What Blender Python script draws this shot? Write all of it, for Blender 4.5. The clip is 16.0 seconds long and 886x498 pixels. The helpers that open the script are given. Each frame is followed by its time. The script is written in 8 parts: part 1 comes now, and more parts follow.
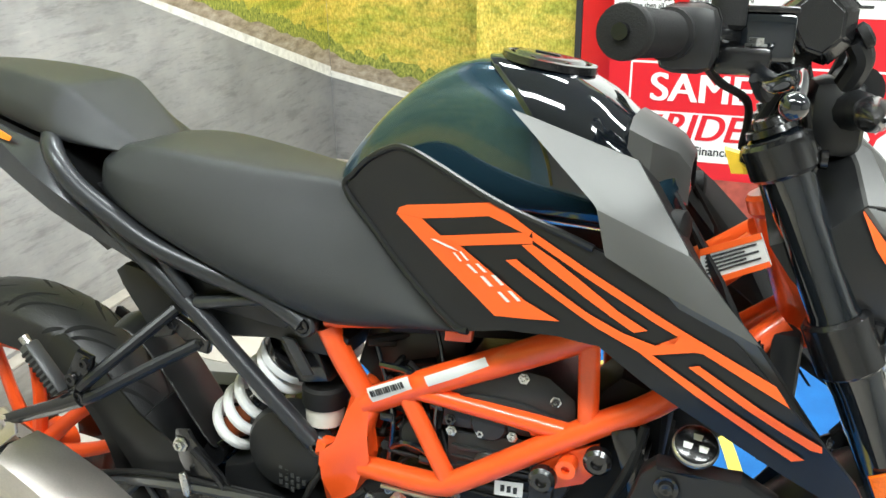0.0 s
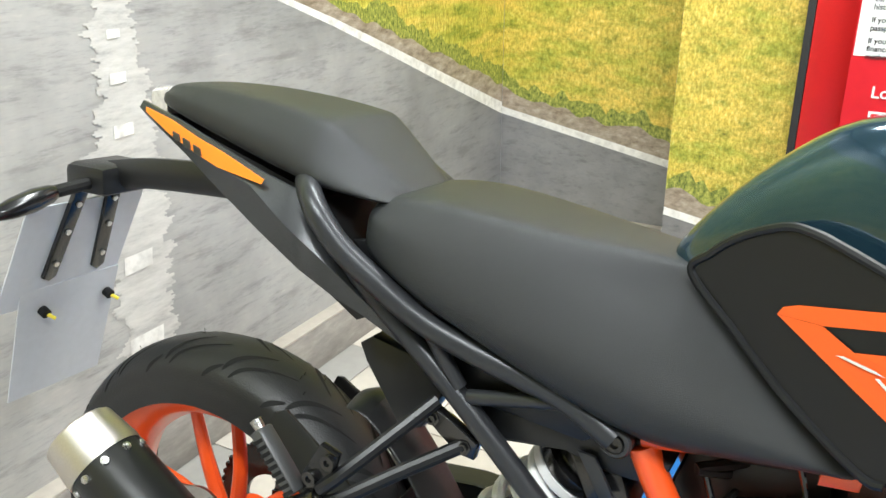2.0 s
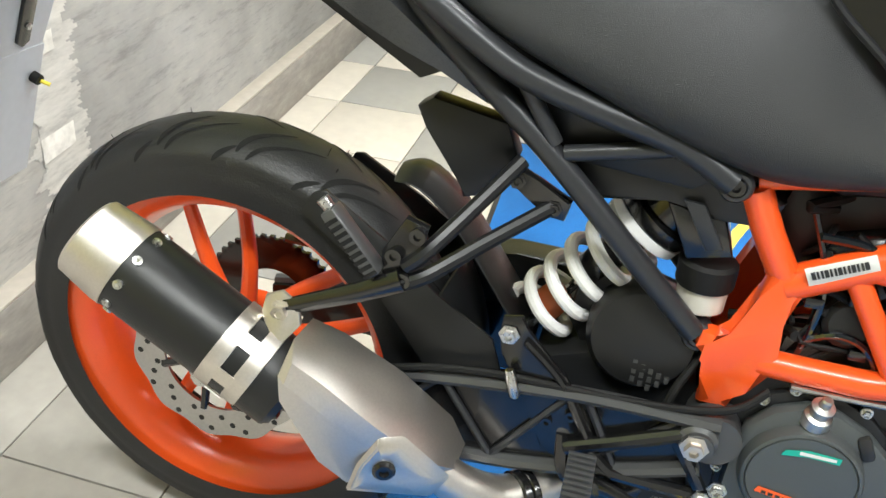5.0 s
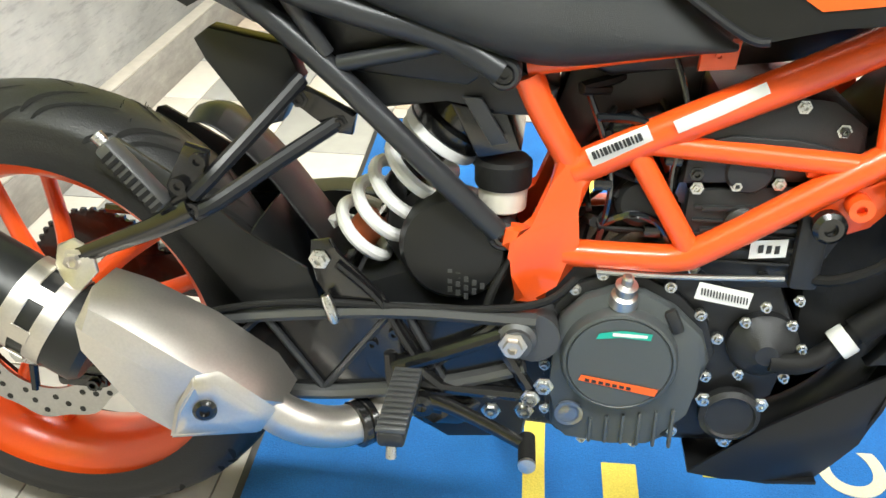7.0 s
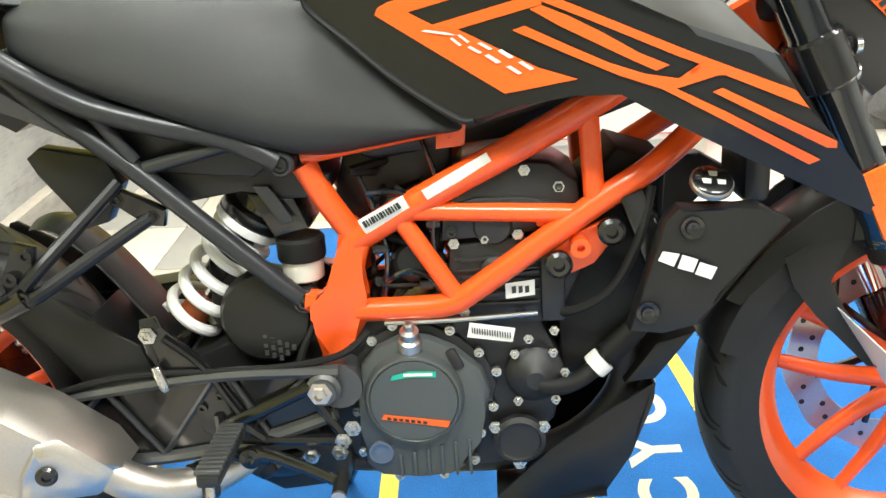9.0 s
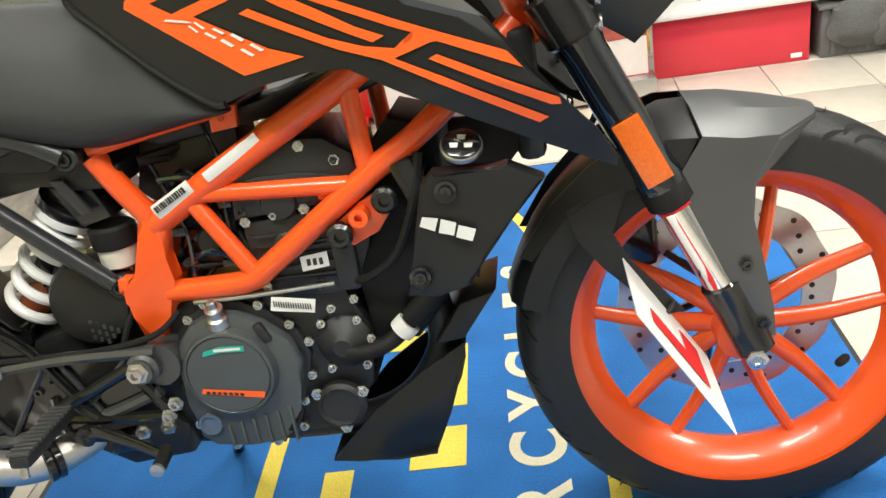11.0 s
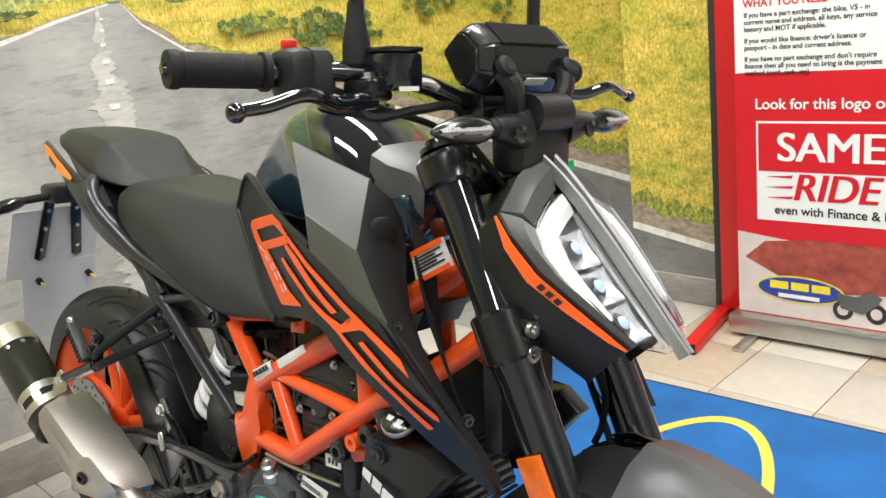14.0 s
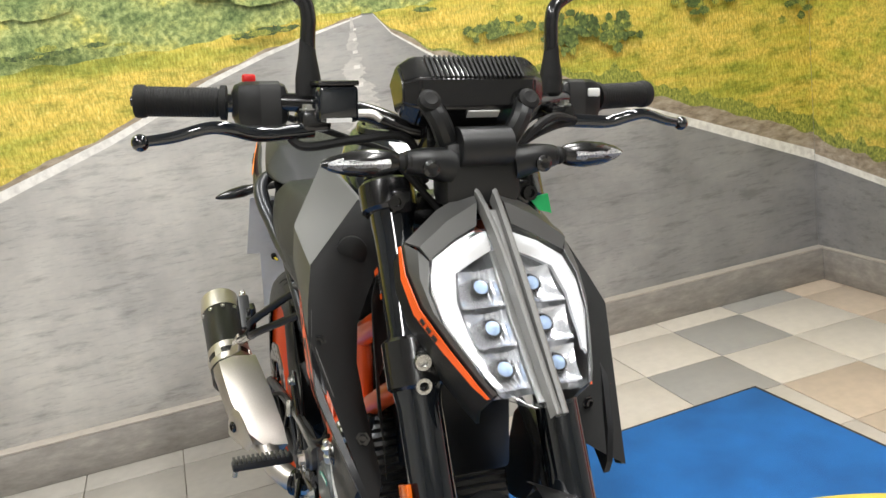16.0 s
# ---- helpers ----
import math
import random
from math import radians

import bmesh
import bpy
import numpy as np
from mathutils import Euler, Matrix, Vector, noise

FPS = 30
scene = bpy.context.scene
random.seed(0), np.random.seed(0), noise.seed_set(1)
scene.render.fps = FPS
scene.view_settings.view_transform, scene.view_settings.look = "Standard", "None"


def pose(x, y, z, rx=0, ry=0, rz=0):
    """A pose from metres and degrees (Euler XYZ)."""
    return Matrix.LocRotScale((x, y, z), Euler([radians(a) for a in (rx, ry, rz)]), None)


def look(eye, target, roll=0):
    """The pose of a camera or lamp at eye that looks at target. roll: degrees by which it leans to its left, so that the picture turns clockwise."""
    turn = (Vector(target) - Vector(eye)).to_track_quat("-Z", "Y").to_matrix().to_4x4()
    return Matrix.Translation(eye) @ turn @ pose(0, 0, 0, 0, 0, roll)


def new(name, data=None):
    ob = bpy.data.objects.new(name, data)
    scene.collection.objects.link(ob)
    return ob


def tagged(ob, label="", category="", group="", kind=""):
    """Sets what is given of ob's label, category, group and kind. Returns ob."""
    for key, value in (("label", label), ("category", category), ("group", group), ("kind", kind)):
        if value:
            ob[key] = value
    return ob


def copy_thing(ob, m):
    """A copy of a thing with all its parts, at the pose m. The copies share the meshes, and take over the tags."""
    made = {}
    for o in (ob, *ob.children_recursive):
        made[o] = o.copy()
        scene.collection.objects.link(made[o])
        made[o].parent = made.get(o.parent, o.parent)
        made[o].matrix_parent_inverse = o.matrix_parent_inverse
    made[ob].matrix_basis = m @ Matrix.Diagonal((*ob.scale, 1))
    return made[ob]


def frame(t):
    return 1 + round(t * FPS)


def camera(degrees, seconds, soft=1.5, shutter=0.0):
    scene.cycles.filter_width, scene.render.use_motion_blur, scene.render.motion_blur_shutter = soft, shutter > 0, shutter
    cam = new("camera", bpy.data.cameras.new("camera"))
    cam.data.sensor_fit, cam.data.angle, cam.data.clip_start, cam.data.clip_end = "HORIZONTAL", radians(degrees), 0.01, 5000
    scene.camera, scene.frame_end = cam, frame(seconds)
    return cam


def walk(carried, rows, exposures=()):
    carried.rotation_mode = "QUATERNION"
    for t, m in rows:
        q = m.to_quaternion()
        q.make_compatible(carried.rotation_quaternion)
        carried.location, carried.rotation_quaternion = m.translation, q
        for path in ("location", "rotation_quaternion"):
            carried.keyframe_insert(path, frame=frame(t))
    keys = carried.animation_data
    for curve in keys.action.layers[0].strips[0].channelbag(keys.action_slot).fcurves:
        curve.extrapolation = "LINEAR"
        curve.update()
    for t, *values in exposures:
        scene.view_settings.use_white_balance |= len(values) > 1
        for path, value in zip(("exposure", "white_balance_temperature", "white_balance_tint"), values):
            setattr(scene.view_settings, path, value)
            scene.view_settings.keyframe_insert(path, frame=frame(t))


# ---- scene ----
cam = camera(54.8, 16.0)
PATH = [
    (0, (1.094, -0.774, 1.18), (0.409, 0.924, 0.376), -1.0),
    (0.5, (1.055, -0.799, 1.172), (0.259, 0.875, 0.42), -0.6),
    (1, (0.996, -0.793, 1.172), (0.11, 0.843, 0.438), -1.0),
    (1.5, (0.907, -0.75, 1.159), (-0.019, 0.867, 0.432), -0.6),
    (2, (0.771, -0.663, 1.144), (-0.131, 0.965, 0.412), 0.1),
    (2.5, (0.664, -0.604, 1.147), (-0.18, 1.053, 0.411), 0.7),
    (3, (0.565, -0.592, 1.146), (-0.105, 1.143, 0.41), 2.5),
    (3.5, (0.506, -0.621, 1.12), (-0.027, 1.146, 0.351), 3.5),
    (4, (0.491, -0.667, 1.08), (0.035, 1.01, 0.09), 3.7),
    (4.2, (0.492, -0.678, 1.09), (0.069, 0.938, -0.009), 3.8),
    (6.3, (0.548, -0.716, 0.976), (0.138, 0.875, -0.165), -0.7),
    (6.5, (0.569, -0.714, 0.974), (0.209, 0.893, -0.16), -0.9),
    (7, (0.639, -0.729, 0.976), (0.37, 0.913, -0.134), -1.2),
    (7.5, (0.697, -0.754, 0.988), (0.459, 0.919, -0.082), -1.8),
    (8, (0.743, -0.808, 0.999), (0.481, 0.912, 0.012), -3.0),
    (8.5, (0.783, -0.855, 1.0), (0.54, 0.907, 0.085), -3.8),
    (9, (0.836, -0.89, 0.994), (0.685, 0.905, 0.125), -4.4),
    (9.5, (0.911, -0.896, 1.008), (0.83, 0.889, 0.109), -5.0),
    (10, (0.984, -0.897, 0.992), (0.956, 0.882, 0.079), -5.1),
    (10.2, (1.023, -0.898, 0.981), (0.973, 0.88, 0.065), -6.1),
    (12.3, (1.463, -0.85, 1.017), (0.537, 0.654, 0.078), -13.1),
    (12.5, (1.522, -0.854, 1.042), (0.496, 0.628, 0.175), -11.8),
    (13, (1.628, -0.812, 1.08), (0.465, 0.668, 0.404), -9.0),
    (13.5, (1.717, -0.694, 1.1), (0.429, 0.715, 0.505), -7.7),
    (14, (1.795, -0.594, 1.113), (0.403, 0.73, 0.555), -7.0),
    (14.5, (1.907, -0.504, 1.127), (0.353, 0.636, 0.592), -7.5),
    (15, (2.018, -0.428, 1.131), (0.347, 0.54, 0.612), -7.8),
    (15.5, (2.067, -0.309, 1.11), (0.308, 0.502, 0.613), -7.6),
    (16, (2.09, -0.151, 1.095), (0.228, 0.41, 0.628), -8.4),
]
walk(cam, [(t, look(eye, target, roll)) for t, eye, target, roll in PATH], exposures=[(0.0, 0.22, 6100, 2), (2.5, 0.12, 6100, 5), (3.4, 0.03, 6150, 5), (4.2, 0.1, 6250, 6), (6.3, 0.46, 6400, 3), (8.5, 0.65, 6550, 3), (9.3, 0.44, 6600, 3), (10.2, 0.06, 6700, 4), (12.3, 0.03, 6800, 7), (13.0, 0.07, 6650, 7), (14.0, -0.24, 6500, 7), (16.0, -0.4, 6450, 9)])

# ---- light ----
world = bpy.data.worlds.new("showroom_world")
scene.world = world
world.use_nodes = True
world.node_tree.nodes["Background"].inputs[0].default_value = (0.9, 0.95, 1.0, 1)
world.node_tree.nodes["Background"].inputs[1].default_value = 0.03
LAMP_POWER = 45.0
CEILING = 2.75


# ---- materials ----
def links(m):
    return m.node_tree.nodes, m.node_tree.links


def material(name, colour, rough=0.5, metal=0.0, grain=60.0, amount=0.12, bump=0.0, stain=4.0, coat=0.0, spec=0.5, second=None):
    """A principled surface with two scales of variation in colour and gloss."""
    m = bpy.data.materials.new(name)
    m.use_nodes = True
    n, l = links(m)
    b = n["Principled BSDF"]
    b.inputs["Metallic"].default_value = metal
    b.inputs["Coat Weight"].default_value = coat
    b.inputs["Coat Roughness"].default_value = 0.06
    b.inputs["Specular IOR Level"].default_value = spec
    tc = n.new("ShaderNodeTexCoord")
    fine, broad = n.new("ShaderNodeTexNoise"), n.new("ShaderNodeTexNoise")
    fine.inputs["Scale"].default_value, broad.inputs["Scale"].default_value = grain, stain
    fine.inputs["Detail"].default_value = 4
    for t in (fine, broad):
        l.new(tc.outputs["Object"], t.inputs["Vector"])
    add = n.new("ShaderNodeMath")
    add.operation = "ADD"
    l.new(fine.outputs["Fac"], add.inputs[0])
    l.new(broad.outputs["Fac"], add.inputs[1])
    ramp = n.new("ShaderNodeMapRange")
    ramp.inputs["From Min"].default_value, ramp.inputs["From Max"].default_value = 0.6, 1.4
    l.new(add.outputs[0], ramp.inputs["Value"])
    mix = n.new("ShaderNodeMix")
    mix.data_type = "RGBA"
    low = [c * (1 - amount) for c in colour]
    high = second or [min(1, c * (1 + amount)) for c in colour]
    mix.inputs["A"].default_value = (*low, 1)
    mix.inputs["B"].default_value = (*high, 1)
    l.new(ramp.outputs[0], mix.inputs["Factor"])
    l.new(mix.outputs["Result"], b.inputs["Base Color"])
    rr = n.new("ShaderNodeMapRange")
    rr.inputs["To Min"].default_value, rr.inputs["To Max"].default_value = max(0.02, rough * 0.88), min(1, rough * 1.12)
    l.new(fine.outputs["Fac"], rr.inputs["Value"])
    l.new(rr.outputs[0], b.inputs["Roughness"])
    if bump:
        bp = n.new("ShaderNodeBump")
        bp.inputs["Strength"].default_value = bump
        bp.inputs["Distance"].default_value = 0.002
        l.new(fine.outputs["Fac"], bp.inputs["Height"])
        l.new(bp.outputs["Normal"], b.inputs["Normal"])
    return m


def glass(name, colour, rough=0.05, ior=1.45):
    m = bpy.data.materials.new(name)
    m.use_nodes = True
    b = m.node_tree.nodes["Principled BSDF"]
    b.inputs["Base Color"].default_value = (*colour, 1)
    b.inputs["Transmission Weight"].default_value = 1
    b.inputs["Roughness"].default_value = rough
    b.inputs["IOR"].default_value = ior
    return m


def glowing(name, colour, strength):
    m = bpy.data.materials.new(name)
    m.use_nodes = True
    b = m.node_tree.nodes["Principled BSDF"]
    b.inputs["Emission Color"].default_value = (*colour, 1)
    b.inputs["Emission Strength"].default_value = strength
    return m


ORANGE = material("orange_powder_coat", (0.86, 0.098, 0.014), 0.3, grain=500, amount=0.05, coat=0.35)
DECAL = material("orange_vinyl", (0.88, 0.12, 0.015), 0.4, grain=300, amount=0.04)
TAILDECAL = material("bright_orange_vinyl", (0.95, 0.25, 0.02), 0.4, grain=300, amount=0.04)
MATT = material("matt_black_plastic", (0.011, 0.0115, 0.0122), 0.36, grain=900, amount=0.15, bump=0.12, spec=0.42)
PANEL = material("satin_black_paint", (0.009, 0.0095, 0.011), 0.36, grain=1200, amount=0.1, bump=0.03, spec=0.4)
GLOSS = material("gloss_black_paint", (0.006, 0.008, 0.011), 0.05, grain=100, amount=0.1, coat=1.0)
SATIN = material("satin_black_metal", (0.008, 0.008, 0.0085), 0.22, grain=600, amount=0.2, bump=0.05, coat=0.4)
GREY = material("gunmetal_satin_paint", (0.12, 0.12, 0.117), 0.48, 0.65, grain=1500, amount=0.1, bump=0.03)
# the tank's bluish reflections are partly put into this base colour
BLUEBLACK = material("blue_black_paint_with_reflection", (0.022, 0.055, 0.082), 0.16, 0.5, grain=1500, amount=0.1, coat=1.0)
TITAN = material("grey_satin_paint", (0.1, 0.102, 0.104), 0.4, 0.55, grain=1500, amount=0.1, bump=0.03)
RAIL = material("dark_grey_powder_coat", (0.034, 0.036, 0.04), 0.32, 0.3, grain=800, amount=0.12, bump=0.06)
VINYL = material("black_seat_vinyl", (0.016, 0.0177, 0.0197), 0.4, grain=1400, amount=0.2, bump=0.5)
RUBBER = material("black_rubber", (0.0095, 0.0095, 0.0095), 0.6, grain=700, amount=0.2, bump=0.3, spec=0.25)
ENGINE = material("dark_grey_cast_alloy", (0.036, 0.037, 0.039), 0.33, 0.5, grain=900, amount=0.2, bump=0.35)
COVER = material("bronze_grey_cover_paint", (0.085, 0.095, 0.098), 0.38, 0.3, grain=1200, amount=0.12, bump=0.12)
ALLOY = material("bare_alloy", (0.55, 0.54, 0.52), 0.35, 1.0, grain=500, amount=0.12, bump=0.1)
STEEL = material("brushed_stainless", (0.66, 0.62, 0.57), 0.42, 1.0, grain=350, amount=0.08, bump=0.06)
CHROME = material("polished_fork_tube", (0.8, 0.8, 0.8), 0.08, 1.0, grain=100, amount=0.03)
ZINC = material("zinc_bolt", (0.6, 0.6, 0.58), 0.28, 1.0, grain=400, amount=0.1)
DISC = material("brake_disc_steel", (0.5, 0.49, 0.48), 0.3, 1.0, grain=300, amount=0.1)
SPRING = material("white_spring_paint", (0.75, 0.75, 0.74), 0.35, grain=300, amount=0.04)
LABEL = material("white_label", (0.72, 0.72, 0.7), 0.45, grain=400, amount=0.05)
INK = material("black_print", (0.02, 0.02, 0.02), 0.5)
REDINK = material("red_print", (0.62, 0.015, 0.02), 0.5)
PLATE = material("grey_white_plate", (0.56, 0.58, 0.62), 0.42, grain=80, amount=0.05)
WHITE = material("white_plastic", (0.8, 0.8, 0.78), 0.35, grain=200, amount=0.03)
AMBER = material("amber_reflector", (0.72, 0.13, 0.004), 0.2, grain=500, amount=0.3, bump=0.25, coat=0.5)
REDLENS = material("red_switch", (0.6, 0.02, 0.02), 0.3)
YELLOW = material("yellow_tag", (0.85, 0.55, 0.02), 0.45)
GREEN = material("green_tape", (0.02, 0.5, 0.15), 0.45)
BRASS = material("orange_bump_stop", (0.35, 0.08, 0.02), 0.5)
CLOUDY = material("cloudy_white_reservoir", (0.6, 0.57, 0.5), 0.3, grain=100, amount=0.06)
CLEAR = glass("clear_lens", (0.97, 0.98, 1.0))
REFLECTOR = material("lamp_reflector_chrome", (0.9, 0.91, 0.93), 0.22, 0.9, grain=200, amount=0.05)
DRL = material("frosted_light_guide", (0.5, 0.505, 0.51), 0.5, grain=200, amount=0.03)
LEDLENS = material("blue_led_lens", (0.3, 0.4, 0.56), 0.06, 0.2, grain=100, amount=0.1, coat=1.0)
STRIP = material("hazy_clear_strip", (0.42, 0.425, 0.42), 0.2, 0.2, grain=600, amount=0.2, coat=0.6)
GLASSY = material("dark_blue_glass", (0.1, 0.12, 0.16), 0.08, 0.0, grain=100, amount=0.1, coat=1.0)
TAILGREY = material("tail_satin_paint", (0.06, 0.063, 0.066), 0.28, 0.5, grain=1500, amount=0.1, bump=0.03)
RIBGREY = material("grey_rib_paint", (0.22, 0.22, 0.215), 0.45, 0.3, grain=900, amount=0.1)
TEAL = material("teal_sticker", (0.02, 0.4, 0.3), 0.4)

# room
TILE = material("beige_ceramic_tile", (0.57, 0.525, 0.46), 0.32, grain=30, amount=0.1, stain=3, bump=0.05)
TILE_DARK = material("grey_ceramic_tile", (0.33, 0.32, 0.3), 0.35, grain=30, amount=0.1, stain=3, bump=0.05)
TILE_DULL = material("dull_grey_beige_tile", (0.36, 0.34, 0.305), 0.35, grain=30, amount=0.12, stain=4, bump=0.05)
TILE_BROWN = material("brown_ceramic_tile", (0.5, 0.41, 0.32), 0.35, grain=30, amount=0.14, stain=5, bump=0.05)
GROUT = material("dirty_grout", (0.28, 0.25, 0.21), 0.85, grain=60, amount=0.2)
CARPET = material("blue_carpet", (0.012, 0.13, 0.41), 0.95, grain=420, amount=0.35, bump=1.0, stain=6)
CARPET_YELLOW = material("yellow_carpet", (0.75, 0.6, 0.1), 0.95, grain=420, amount=0.22, bump=1.0, stain=6)
CARPET_CREAM = material("cream_carpet", (0.7, 0.66, 0.5), 0.95, grain=420, amount=0.18, bump=1.0)
EDGING = material("black_rubber_edging", (0.03, 0.03, 0.03), 0.6)
# wall and ceiling greys are set by how much light they should bounce
PLAIN_WALL = material("grey_emulsion", (0.42, 0.42, 0.41), 0.7, grain=50, amount=0.05)
CEIL = material("plain_ceiling_grey", (0.36, 0.36, 0.36), 0.8, grain=80, amount=0.05)
LIGHT = glowing("lit_diffuser", (1.0, 0.98, 0.95), 9.0)
SIGNRED = material("red_banner_print", (0.6, 0.012, 0.02), 0.4, grain=30, amount=0.08, stain=2)
POSTRED = material("red_enamel", (0.62, 0.015, 0.015), 0.3, grain=200, amount=0.05)
SIGNPALE = material("pale_road_print", (0.62, 0.55, 0.52), 0.45, grain=20, amount=0.12, stain=4)
SIGNBROWN = material("red_brown_hedge_print", (0.3, 0.06, 0.04), 0.5, grain=35, amount=0.6, stain=9)
BLUEOVAL = material("blue_oval_print", (0.02, 0.05, 0.3), 0.4)
YELPRINT = material("yellow_print", (0.8, 0.65, 0.05), 0.4)
BOXRED = material("red_gloss_board", (0.62, 0.03, 0.05), 0.25, grain=40, amount=0.05)
BOTTLE = material("cream_printed_plastic", (0.62, 0.55, 0.3), 0.4, grain=25, amount=0.3)
CRATE = material("grey_crate_plastic", (0.13, 0.13, 0.13), 0.55, grain=100, amount=0.2)
GLOVE = material("yellow_work_glove", (0.72, 0.66, 0.13), 0.8, grain=150, amount=0.2, bump=0.6)
CLOTH = material("dark_grey_cloth", (0.1, 0.1, 0.1), 0.9, grain=150, amount=0.3, bump=0.6)


def printed(name, build):
    """A matt printed wall surface whose colour is built by a function of (nodes, links, position)."""
    m = bpy.data.materials.new(name)
    m.use_nodes = True
    n, l = links(m)
    b = n["Principled BSDF"]
    b.inputs["Roughness"].default_value = 0.5
    tc = n.new("ShaderNodeTexCoord")
    l.new(build(n, l, tc.outputs["Object"]), b.inputs["Base Color"])
    return m


def noise_node(n, l, pos, scale, detail=5, stretch=None, rough=0.6):
    t = n.new("ShaderNodeTexNoise")
    t.inputs["Scale"].default_value, t.inputs["Detail"].default_value, t.inputs["Roughness"].default_value = scale, detail, rough
    if stretch:
        mp = n.new("ShaderNodeMapping")
        mp.inputs["Scale"].default_value = stretch[:3]
        mp.inputs["Rotation"].default_value = [radians(a) for a in stretch[3:]] if len(stretch) > 3 else (0, 0, 0)
        l.new(pos, mp.inputs["Vector"])
        pos = mp.outputs[0]
    l.new(pos, t.inputs["Vector"])
    return t.outputs["Fac"]


def ramp_node(n, l, fac, stops):
    r = n.new("ShaderNodeValToRGB")
    r.color_ramp.elements.remove(r.color_ramp.elements[1])
    for i, (p, c) in enumerate(stops):
        e = r.color_ramp.elements[0] if i == 0 else r.color_ramp.elements.new(p)
        e.position, e.color = p, (*c, 1)
    l.new(fac, r.inputs["Fac"])
    return r.outputs["Color"]


def mix_node(n, l, fac, a, b, mode="MIX"):
    x = n.new("ShaderNodeMix")
    x.data_type, x.blend_type = "RGBA", mode
    if isinstance(fac, float):
        x.inputs["Factor"].default_value = fac
    else:
        l.new(fac, x.inputs["Factor"])
    for key, v in (("A", a), ("B", b)):
        if isinstance(v, tuple):
            x.inputs[key].default_value = (*v, 1)
        else:
            l.new(v, x.inputs[key])
    return x.outputs["Result"]


def asphalt_print(n, l, p):
    base = ramp_node(n, l, noise_node(n, l, p, 3.0, 6), [(0.3, (0.23, 0.228, 0.222)), (0.52, (0.34, 0.336, 0.326)), (0.75, (0.46, 0.452, 0.43))])
    streak = noise_node(n, l, p, 9.0, 7, (1, 0.6, 3.2, 25, 0, 0), 0.7)
    s = ramp_node(n, l, streak, [(0.34, (0.72, 0.72, 0.72)), (0.47, (1, 1, 1)), (0.68, (1.0, 1.0, 1.0)), (0.76, (1.25, 1.23, 1.2))])
    fine = ramp_node(n, l, noise_node(n, l, p, 34.0, 8, (1, 0.3, 2.2, 28, 0, 0), 0.8), [(0.34, (0.74, 0.74, 0.74)), (0.46, (0.98, 0.98, 0.98)), (0.6, (1.03, 1.02, 1.0)), (0.72, (1.3, 1.27, 1.22))])
    base = mix_node(n, l, 1.0, base, fine, "MULTIPLY")
    # asphalt colour goes from lighter to darker with growing y, edge warped by noise
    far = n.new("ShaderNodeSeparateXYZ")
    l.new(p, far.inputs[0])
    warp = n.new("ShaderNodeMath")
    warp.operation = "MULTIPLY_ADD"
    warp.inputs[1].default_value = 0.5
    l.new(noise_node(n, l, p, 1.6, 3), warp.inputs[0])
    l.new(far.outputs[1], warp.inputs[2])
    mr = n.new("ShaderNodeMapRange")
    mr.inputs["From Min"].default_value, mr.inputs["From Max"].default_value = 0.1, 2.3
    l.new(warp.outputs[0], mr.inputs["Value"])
    tone_by_y = ramp_node(n, l, mr.outputs[0], [(0.05, (1.32, 1.3, 1.26)), (0.22, (1.15, 1.14, 1.12)), (0.38, (1, 1, 1)), (0.57, (1, 1, 1)), (1.0, (0.6, 0.6, 0.62))])
    return mix_node(n, l, 1.0, mix_node(n, l, 1.0, base, s, "MULTIPLY"), tone_by_y, "MULTIPLY")


def grass_print(n, l, p):
    blades = noise_node(n, l, p, 95.0, 6, (1, 1.9, 0.55), 0.8)
    c = ramp_node(n, l, blades, [(0.3, (0.22, 0.17, 0.025)), (0.44, (0.5, 0.39, 0.06)), (0.56, (0.72, 0.57, 0.12)), (0.7, (0.92, 0.8, 0.34))])
    patch = noise_node(n, l, p, 3.6, 6, (1, 0.38, 3.0), 0.62)
    tint = ramp_node(n, l, patch, [(0.32, (0.5, 0.68, 0.45)), (0.43, (0.82, 0.92, 0.7)), (0.52, (1.0, 0.98, 0.9)), (0.68, (1.18, 1.1, 1.1))])
    clump = noise_node(n, l, p, 17.0, 7, (1, 0.6, 1.7), 0.72)
    dark = ramp_node(n, l, clump, [(0.33, (0.38, 0.5, 0.36)), (0.43, (0.75, 0.82, 0.7)), (0.52, (1, 1, 1)), (0.68, (1.15, 1.1, 1.0))])
    return mix_node(n, l, 1.0, mix_node(n, l, 1.0, c, tint, "MULTIPLY"), dark, "MULTIPLY")


def hedge_print(n, l, p):
    leaf = noise_node(n, l, p, 62.0, 7, None, 0.75)
    c = ramp_node(n, l, leaf, [(0.32, (0.07, 0.1, 0.035)), (0.46, (0.21, 0.26, 0.085)), (0.58, (0.42, 0.46, 0.17)), (0.74, (0.68, 0.69, 0.38))])
    patch = noise_node(n, l, p, 7.5, 6, (1, 0.8, 1.5), 0.6)
    tint = ramp_node(n, l, patch, [(0.36, (0.4, 0.52, 0.42)), (0.47, (0.85, 0.92, 0.85)), (0.55, (1.15, 1.12, 1.0)), (0.66, (1.7, 1.4, 0.85))])
    return mix_node(n, l, 1.0, c, tint, "MULTIPLY")


